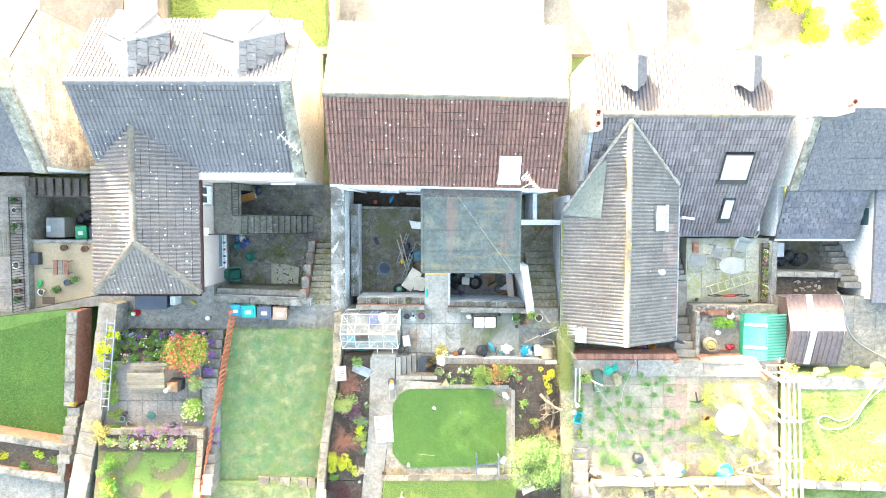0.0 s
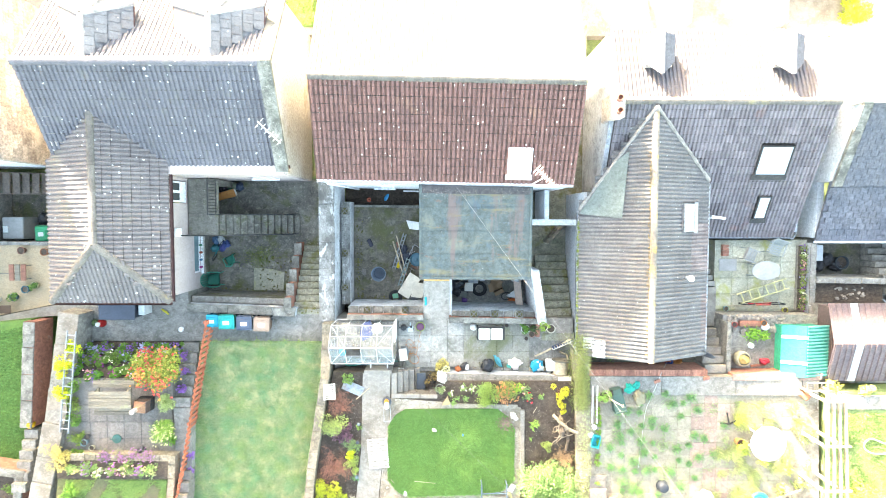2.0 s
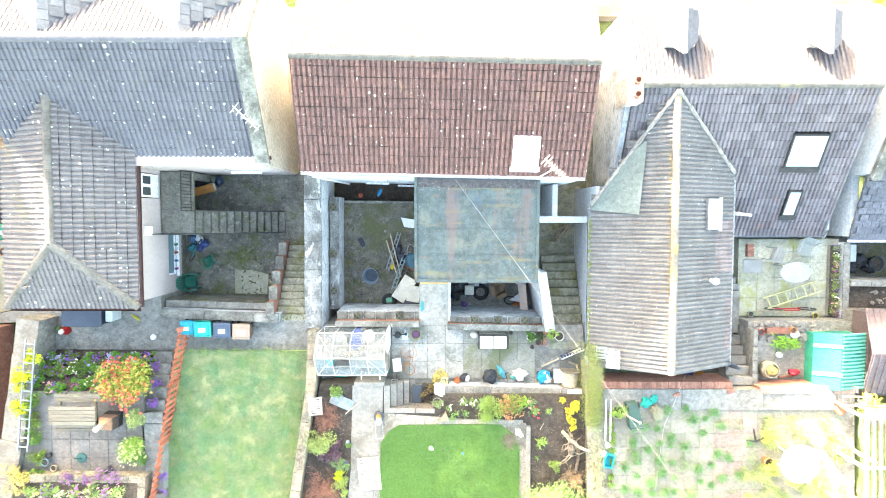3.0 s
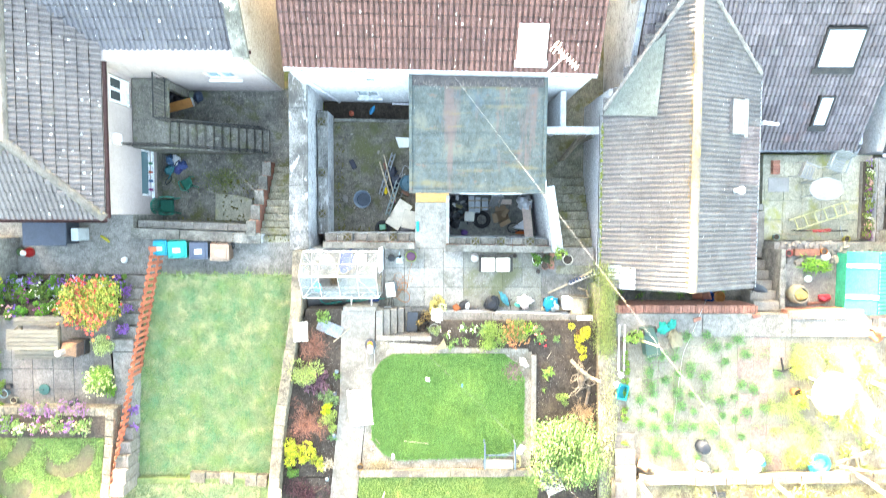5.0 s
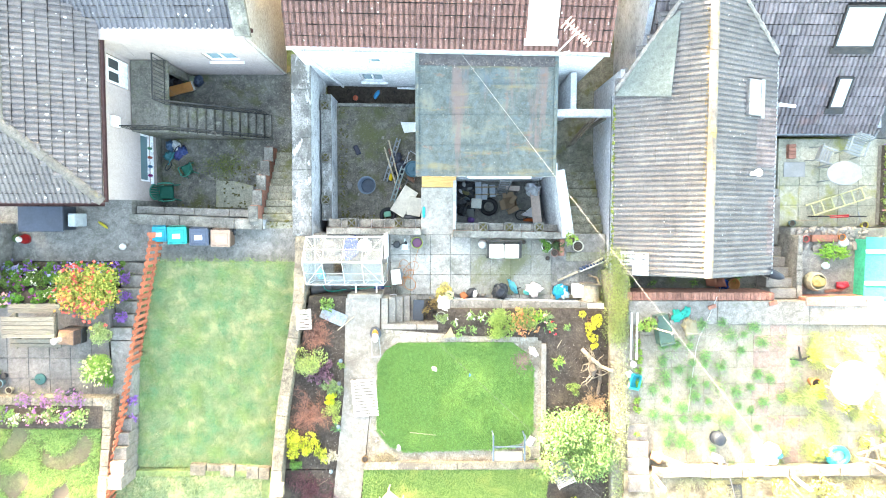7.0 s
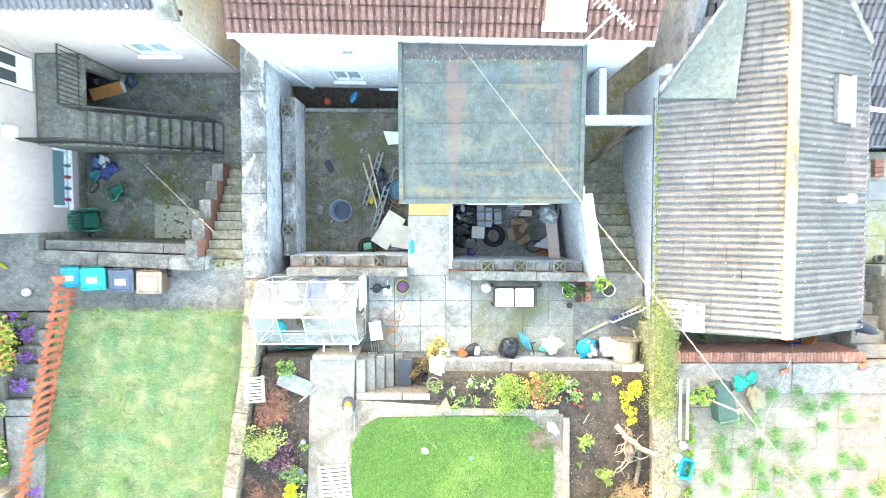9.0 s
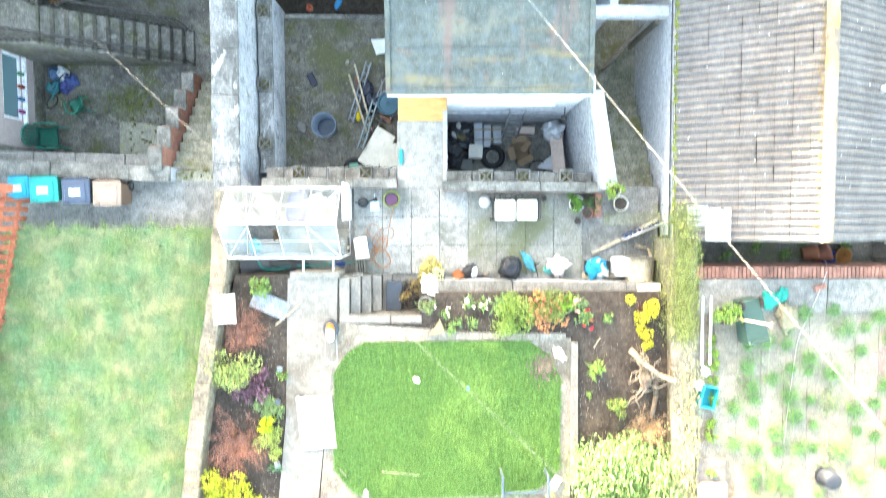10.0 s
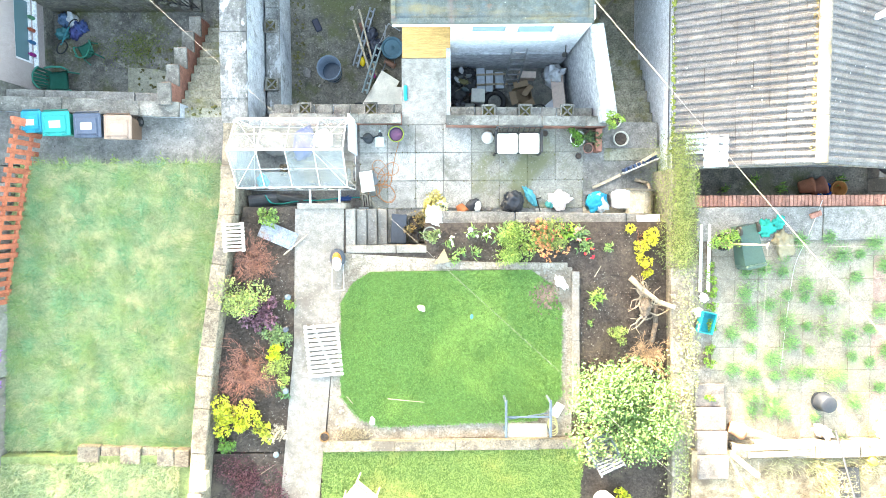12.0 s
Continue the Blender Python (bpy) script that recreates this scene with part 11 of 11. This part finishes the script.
for k, (x, y) in enumerate(((10.35, 0.95), (12.55, 0.9), (11.35, 0.55), (10.3, 0.5))):
    pot((x, y, -0.45 if y > 0.86 else 0.34), 0.1, 0.16, ((0.3, 0.42, 0.4), (0.6, 0.55, 0.1), (0.55, 0.2, 0.06), (0.5, 0.1, 0.1))[k], ("pale green pot", "yellow pot with soil", "orange pot among the stones", "small red pot")[k] + " by the rockery", seed=70 + k)
gs_ = placed("garden_shed", (12.5, -0.3, 0.3), "bright green metal shed with a ribbed roof", "shed")
part("wall", box(11.85, 13.2, -1.15, 0.5, 0.3, 1.0), M["tin_green"], gs_)
for s, (x0, x1, z0, z1) in enumerate(((11.72, 12.42, 0.92, 1.25), (12.42, 13.32, 1.25, 1.02))):
    part("roof", prism([(x0, -1.22), (x1, -1.22), (x1, 0.58), (x0, 0.58)], [z0, z1, z1, z0], [z0 + 0.02, z1 + 0.02, z1 + 0.02, z0 + 0.02]), M["tin_green"], gs_)
for k in range(16):
    y = -1.18 + k * 0.114
    part("roof_rib", prism([(12.46, y), (13.33, y), (13.33, y + 0.05), (12.46, y + 0.05)], [1.262, 1.035, 1.035, 1.262], [1.3, 1.07, 1.07, 1.3]), paint((0.12, 0.4, 0.33), 0.4), gs_)
for y in (-0.78, 0.12):
    part("white_strip", prism([(11.72, y), (12.44, y), (12.44, y + 0.1), (11.72, y + 0.1)], [0.95, 1.285, 1.285, 0.95], [0.97, 1.3, 1.3, 0.97]), M["upvc"], gs_)
bs = placed("brown_shed", (14.3, 0, 0.2), "brown metal shed with ribbed pitched roof and skylights", "shed")
part("wall", box(13.45, 15.3, -1.2, 1.2, 0.2, 1.0), M["tin_brown"], bs)
for s in (0, 1):
    ya, yb = ((-1.4, 0.0), (1.35, 0.0))[s]
    za, zb = 0.98, 1.42
    part("roof", prism([(13.28, ya), (15.42, ya), (15.42, yb), (13.28, yb)], [za, za, zb, zb], [za + 0.02, za + 0.02, zb + 0.02, zb + 0.02]), M["tin_brown"], bs)
    for k in range(11):
        x = 13.35 + k * 0.2
        if k == 4:
            part("skylight", prism([(x - 0.1, ya), (x + 0.14, ya), (x + 0.14, yb), (x - 0.1, yb)], [za + 0.024] * 2 + [zb + 0.024] * 2, [za + 0.04] * 2 + [zb + 0.04] * 2), M["rooflight"], bs)
        else:
            part("roof_rib", prism([(x - 0.015, ya), (x + 0.015, ya), (x + 0.015, yb), (x - 0.015, yb)], [za + 0.02] * 2 + [zb + 0.02] * 2, [za + 0.05] * 2 + [zb + 0.05] * 2), M["tin_brown"], bs)
br = thing("barrel", (10.55, -0.72, 0.3), "pale stone-coloured barrel planter full of oddments", "barrel")
part("body", lathe(bmesh.new(), [(0.2, 0), (0.27, 0.15), (0.28, 0.3), (0.24, 0.45), (0.21, 0.45), (0.2, 0.3)], 18), paint((0.45, 0.42, 0.3), 0.8), br)
bm = blob(bmesh.new(), (0, 0, 0.42), 0.17, (1, 1, 0.6), 0.5, 2, 3)
part("fill", bm, paint((0.6, 0.42, 0.15), 0.8), br)
tuft("spiky_plant", (10.95, 0.15, 0.3), 0.36, 0.36, (0.14, 0.3, 0.06), 80, "clump of long green strap leaves", "plant", 70)
tuft("spiky_plant", (11.4, 0.1, 0.3), 0.3, 0.3, (0.14, 0.3, 0.06), 60, "clump of long green strap leaves", "plant", 71)
solid("wood_trough", box(10.5, 11.25, 0.42, 0.62, 0.3, 0.45, 0.01), M["wood_brown"], "red-brown wooden trough on the terrace", "trough")
sack("white_pot", (11.45, 0.4, 0.3), 0.14, (1, 1, 0.7), (0.72, 0.73, 0.72), "white pot lid on the terrace", "pot", 110, 0.1)
sack("ball", (10.95, -0.28, 0.3), 0.11, (1, 1, 0.9), (0.5, 0.65, 0.66), "pale blue ball on the terrace", "ball", 111, 0.02)
sack("red_toy", (11.45, -0.85, 0.3), 0.12, (1.3, 0.9, 0.9), (0.5, 0.04, 0.07), "red and green plastic toy", "toy", 112, 0.3)
solid("timber", box(11.0, 11.5, -1.06, -0.98, 0.3, 0.36, 0.005, 6), M["wood_brown"], "short dark timber on the terrace", "timber")
sack("beam_end", (9.55, 2.6, -1.5), 0.12, (1, 1, 1), (0.6, 0.6, 0.58), "pale pot on the cellar steps", "pot", 113, 0.1)
bx_ = placed("vent_flue", (9.5, 4.4, 0.2), "white plastic flue elbow on the roof", "flue")
bm = cyl(bmesh.new(), (9.42, 4.35, 0.2), (9.42, 4.35, 0.52), 0.06, None, 10)
cyl(bm, (9.42, 4.35, 0.48), (9.85, 4.3, 0.5), 0.05, None, 10)
part("pipe", bm, M["upvc"], bx_)
# pergola over the far garden's path
pg = placed("pergola", (12.9, -4, 1.1), "cream timber pergola of long rails on posts", "pergola")
for k in range(4):
    x0, x1 = 12.5 + k * 0.19, 12.74 + k * 0.25
    part("rail", prism([(x0 - 0.03, -1.45), (x0 + 0.03, -1.45), (x1 + 0.03, -8.4), (x1 - 0.03, -8.4)], 2.3, 2.42), M["wood_pale"], pg)
for k in range(5):
    y = -1.7 - k * 1.5
    part("crossbar", box(12.35, 13.2 + 0.08 * k, y - 0.03, y + 0.03, 2.421, 2.48, 0.006), M["wood_pale"], pg)
    for x in (12.45, 13.05):
        part("post", box(x - 0.04, x + 0.04, y - 0.04, y + 0.04, 0.9, 2.3, 0.006), M["wood_pale"], pg)
tr_ = placed("trellis_frame", (12.8, -1.35, 1.1), "small timber frame by the shed", "frame")
for x in (12.35, 12.6, 12.85, 13.1):
    part("bar", box(x - 0.02, x + 0.02, -1.62, -1.3, 1.5, 1.54, 0.004), M["wood_grey"], tr_)
for y in (-1.6, -1.32):
    part("rail", box(12.3, 13.15, y - 0.02, y + 0.02, 1.541, 1.58, 0.004), M["wood_grey"], tr_)
for x in (12.32, 13.12):
    part("post", box(x - 0.03, x + 0.03, -1.62, -1.56, 1.0, 1.54), M["wood_grey"], tr_)
pot((12.35, -1.75, 1.12), 0.18, 0.3, (0.5, 0.22, 0.12), "terracotta urn on its side", soil=False, tilt=(80, 0, 60))
# rotary drier and hose on the far lawn
rd = placed("rotary_drier", (17.3, -3.9, 1.15), "white rotary clothes drier on a pole", "clothes drier")
part("pole", cyl(bmesh.new(), (17.3, -3.9, 1.1), (17.3, -3.9, 2.3), 0.025, None, 8), M["alu"], rd)
ends = []
for k in range(4):
    a = math.pi + k * math.pi / 2
    e = (17.3 + 1.6 * math.cos(a), -3.9 + 1.6 * math.sin(a), 2.65)
    ends.append(Vector(e))
    part("arm", cyl(bmesh.new(), (17.3, -3.9, 2.1), e, 0.015, None, 6), M["alu"], rd)
for k in range(4):
    bm = bmesh.new()
    c0 = Vector((17.3, -3.9, 2.1))
    for j in range(8):
        t = 0.3 + 0.1 * j
        cyl(bm, c0.lerp(ends[k], t), c0.lerp(ends[(k + 1) % 4], t), 0.005, None, 4)
    part("lines", bm, M["cable"], rd)
tagged(wire_curve("garden_hose", [(16.9, -2.0, 1.2), (16.2, -3.2, 1.2), (15.5, -3.7, 1.2), (14.8, -3.3, 1.2), (14.5, -3.7, 1.2), (15.0, -4.0, 1.2), (16.0, -3.8, 1.2), (16.4, -2.8, 1.2), (17.2, -2.2, 1.2)], 0.016, paint((0.7, 0.72, 0.68))), "pale hose looped on the lawn", "hose")
line_wall("far_lawn_edge", [(13.3, -2.1), (19, -2.15)], 0.5, 0.3, [1.18, 1.18], M["path"], "grey concrete path before the lawn", 1.0, M["path"], 0.05, 0.0, seed=40)
for k, (x, c) in enumerate(((13.4, (0.52, 0.52, 0.15)), (14.6, (0.5, 0.48, 0.2)), (15.9, (0.36, 0.46, 0.08)), (16.9, (0.34, 0.34, 0.12)), (17.9, (0.4, 0.44, 0.12)))):
    plant("border_shrub", (x, -1.62, 0.95), 0.36, 0.5, c, 650, 0.06, "rounded yellow-green shrub behind the sheds", "shrub", 600 + k, flowers=[((0.5, 0.15, 0.2), 12, 0.05)] if k == 3 else None)
for k in range(5):
    plant("border_shrub", (14.3 + k * 0.9, -5.4 - 0.1 * k, 1.15), 0.5, 0.5, (0.4, 0.44, 0.1), 600, 0.07, "sunlit pale shrub at the lawn end", "shrub", 610 + k, group="sunlit shrubs")
line_wall("far_back_wall", [(13.6, -6.1), (20, -6.3)], 0.25, 0.4, [1.4, 1.4], M["pale"], "low pale wall past the lawn", 1.0, M["pale"], 0.06, 0.01, seed=41)
# far right sunken yard oddments
pot((15.2, 2.6, -1.6), 0.26, 0.4, (0.05, 0.06, 0.07), "black tub with a pale lid in the sunken yard", seed=80)
solid("white_cabinet", box(13.7, 14.2, 2.7, 3.3, -1.6, -0.8, 0.02), paint((0.6, 0.61, 0.62), 0.5), "white cabinet in the sunken yard", "cabinet")
for k in range(3):
    sack("rubbish_bag", (14.4 + 0.35 * k, 2.5 + 0.2 * (k % 2), -1.6), 0.22, (1, 1, 0.8), (0.04, 0.04, 0.045), "black bag in the sunken yard", "bag", 115 + k, 0.35)
ground("soil_bed_far_right", [(13.52, 1.95), (16.1, 1.95), (16.1, 1.2), (13.52, 1.2)], -0.25, M["soil"], "small soil bed with pale shells", base=-1.9, category="soil")
cobbles("shells", [(random.Random(k).uniform(14.2, 15.4), 1.55 + 0.2 * math.sin(k * 5), -0.24) for k in range(26)], M["pale"], "pale shells on the soil bed", "shells", 0.03, 0.08, 5)
solid("drain_cover", box(15.75, 16.15, 0.5, 0.85, 0.2, 0.5, 0.01), M["pale"], "pale square chimney block on the slabs", "block")
tagged(wire_curve("grey_hose", [(15.7, 1.4, 0.3), (16.0, 1.2, 0.3), (16.1, 0.4, 0.25), (16.3, -0.3, 0.25), (16.9, -0.9, 0.25), (17.8, -1.3, 0.25)], 0.02, paint((0.45, 0.46, 0.47))), "grey hose across the slabs", "hose")

# ---- the far left garden ----
st2 = placed("wooden_stairs", (-16.2, 5.7, -2), "dark brown timber stairs down from the deck", "stairs")
DARKWOOD = surf("dark_stair_timber", (0.13, 0.105, 0.09), (0.095, 0.077, 0.068), 1.5, 40, 0.85, 0.3, vary=0.14)
for k in range(12):
    part("tread", box(-17.9 + k * 0.29, -17.63 + k * 0.29, 5.2, 5.95, -0.42 - k * 0.12, -0.37 - k * 0.12, 0.006), DARKWOOD, st2)
for y in (5.18, 5.97):
    part("stringer", prism([(-17.9, y - 0.02), (-14.4, y - 0.02), (-14.4, y + 0.02), (-17.9, y + 0.02)], [-0.65, -2.05, -2.05, -0.65], [-0.38, -1.8, -1.8, -0.38]), DARKWOOD, st2)
dr_ = placed("deck_railing", (-17.35, 3, -0.35), "black iron railing along the deck edge", "railing")
railing(dr_, (-17.38, 5.1, -0.32), (-17.38, 0.5, -0.32), 0.8, 40)
wheelie((-15.5, 3.66, -2.05), 2, (0.02, 0.25, 0.12), (0.02, 0.42, 0.2), "bright green wheeled bin in the sunken yard")
wheelie((-14.9, 3.66, -2.05), 0, (0.05, 0.06, 0.1), (0.07, 0.09, 0.14), "navy wheeled bin in the sunken yard")
tk = placed("oil_tank", (-16.7, 3.8, -2.05), "grey metal cabinet in the sunken yard", "cabinet")
part("body", box(-17.0, -16.2, 3.45, 4.3, -2.05, -1.1, 0.03), paint((0.42, 0.44, 0.44), 0.5), tk)
part("cap", box(-16.95, -16.75, 3.7, 3.95, -1.099, -1.05, 0.01), paint((0.55, 0.6, 0.62), 0.4), tk)
for k, (x, y) in enumerate(((-15.9, 4.2), (-15.6, 4.35), (-15.9, 3.8))):
    sack("rubbish_bag", (x, y, -2.05), 0.2, (1.1, 1, 0.8), (0.035, 0.035, 0.04), "black bag beside the bins", "bag", 130 + k, 0.35)
cobbles("gravel_stones", [(rr_.uniform(-17.2, -13.5), rr_.uniform(1.3, 3.2), -0.63) for _ in range(800)], M["gravel"], "loose tan gravel", "gravel", 0.012, 0.03, 8)
for k, (x, y, c, nm) in enumerate(((-15.85, 3.05, (0.3, 0.16, 0.12), "brown"), (-15.0, 3.0, (0.42, 0.17, 0.09), "terracotta"), (-16.85, 1.2, (0.72, 0.73, 0.7), "white"), (-16.2, 1.3, (0.1, 0.2, 0.25), "blue-grey"), (-15.4, 1.75, (0.55, 0.55, 0.35), "cream"), (-15.75, 1.6, (0.06, 0.2, 0.28), "teal"))):
    pot((x, y, -0.62), 0.14, 0.2, c, nm + " flower pot on the gravel", seed=90 + k, leaves=(0.1, 0.2, 0.06) if k in (3, 4) else None)
bb = placed("planter_bench", (-15.9, 2.2, -0.62), "small timber planter bench with red pots", "planter")
for k in range(3):
    part("slat", box(-16.2 + k * 0.22, -16.02 + k * 0.22, 1.95, 2.55, -0.3, -0.26, 0.005), M["wood_brown"] if k != 1 else M["wood_grey"], bb)
for x in (-16.15, -15.62):
    for y in (2.0, 2.5):
        part("leg", box(x - 0.02, x + 0.02, y - 0.02, y + 0.02, -0.62, -0.3), M["wood_grey"], bb)
solid("shovel", box(-16.8, -16.2, 2.17, 2.2, -0.6, -0.57, 0.004), M["wood_grey"], "wooden-handled spade on the gravel", "spade")
solid("crate", box(-17.2, -16.85, 2.35, 2.85, -0.62, -0.35, 0.01), paint((0.05, 0.055, 0.07)), "black plastic crate on the gravel", "crate")
sack("bright_toy", (-16.95, 1.55, -0.62), 0.12, (1.4, 0.8, 0.6), (0.02, 0.4, 0.12), "bright green plastic toy on the gravel", "toy", 133, 0.2)
solid("door_mat", box(-16.7, -16.2, 0.72, 1.02, -0.302, -0.285, 0.004), paint((0.09, 0.06, 0.045), 0.95), "dark brown door mat on the path", "door mat")
for k, (y, c) in enumerate(((5.0, (0.1, 0.1, 0.1)), (4.6, (0.5, 0.52, 0.5)), (3.95, (0.7, 0.71, 0.7)), (2.35, (0.68, 0.69, 0.68)), (1.7, (0.25, 0.03, 0.08)), (1.3, (0.35, 0.15, 0.1)), (0.95, (0.06, 0.06, 0.065)))):
    pot((-17.62, y, -0.32), 0.15 if k in (2, 3) else 0.11, 0.22, c, "flower pot standing along the deck railing", seed=110 + k, leaves=(0.06, 0.14, 0.06) if k % 2 == 0 else None)
dbn = placed("deck_bench", (-17.95, 3.2, -0.32), "small slatted grey bench on the deck", "bench")
for k in range(5):
    part("slat", box(-18.15 + k * 0.09, -18.08 + k * 0.09, 2.7, 3.75, 0.08, 0.1, 0.004), M["wood_grey"], dbn)
for y in (2.78, 3.65):
    part("leg", box(-18.15, -17.72, y - 0.03, y + 0.03, -0.32, 0.079), M["wood_grey"], dbn)
steps("far_steps", -15.35, -14.85, -3.4, 0.3, -5.4, 1.2, 6, -0.5, M["path"], "narrow stone steps beside the raised bed")
sack("orange_pot", (-15.1, -3.2, 0.3), 0.16, (1, 1, 1), (0.7, 0.42, 0.02), "round orange-yellow pot on the steps", "pot", 134, 0.05)

# ---- the street side ----
ground("front_gravel", [(-17.5, 16), (-13.9, 16), (-13.9, 12.1), (-17.5, 12.4)], -1.95, M["asphalt"], "dark gravelled front yard", base=-2.3, category="gravel")
for k, x in enumerate((-12.1, -4.7, 3.9, 9.0, 12.6)):
    line_wall("front_wall", [(x, 11.6), (x, 16)], 0.22, -2.1, [-1.0, -1.0], M["pale"], "low pale wall between front gardens", 1.0, M["pale"], 0.06, 0.01, seed=60 + k)
for k, x in enumerate((-3.9, 2.9, 6.8)):
    steps("front_steps", x, x + 0.9, 11.3, -1.3, 13.0, -2.0, 5, -2.2, M["pale"], "pale front steps to the street")
ground("front_lawn", [(-11.9, 16), (-5.1, 16), (-5.1, 11.7), (-11.9, 11.7)], -1.94, M["turf"], "sunlit front lawn", base=-2.3, category="lawn")
blades("front_grass", [(-11.8, 14.2), (-5.2, 14.2), (-5.2, 11.8), (-11.8, 11.8)], 26000, 0.07, lambda x, y: -1.94 + 0 * x, G_SUN, 12, 0.014, 1.0, label="sunlit grass of the front lawn")
for k, (x, y) in enumerate(((13.6, 13.7), (14.3, 13.75), (15.0, 13.6), (15.5, 13.0), (15.6, 12.3), (17.7, 13.3), (17.9, 12.7), (17.6, 12.2))):
    plant("front_shrub", (x, y, -2.0), 0.6, 0.9, (0.3, 0.4, 0.05), 1600, 0.09, "bright yellow-green front garden shrub", "shrub", 700 + k, group="front shrubs")
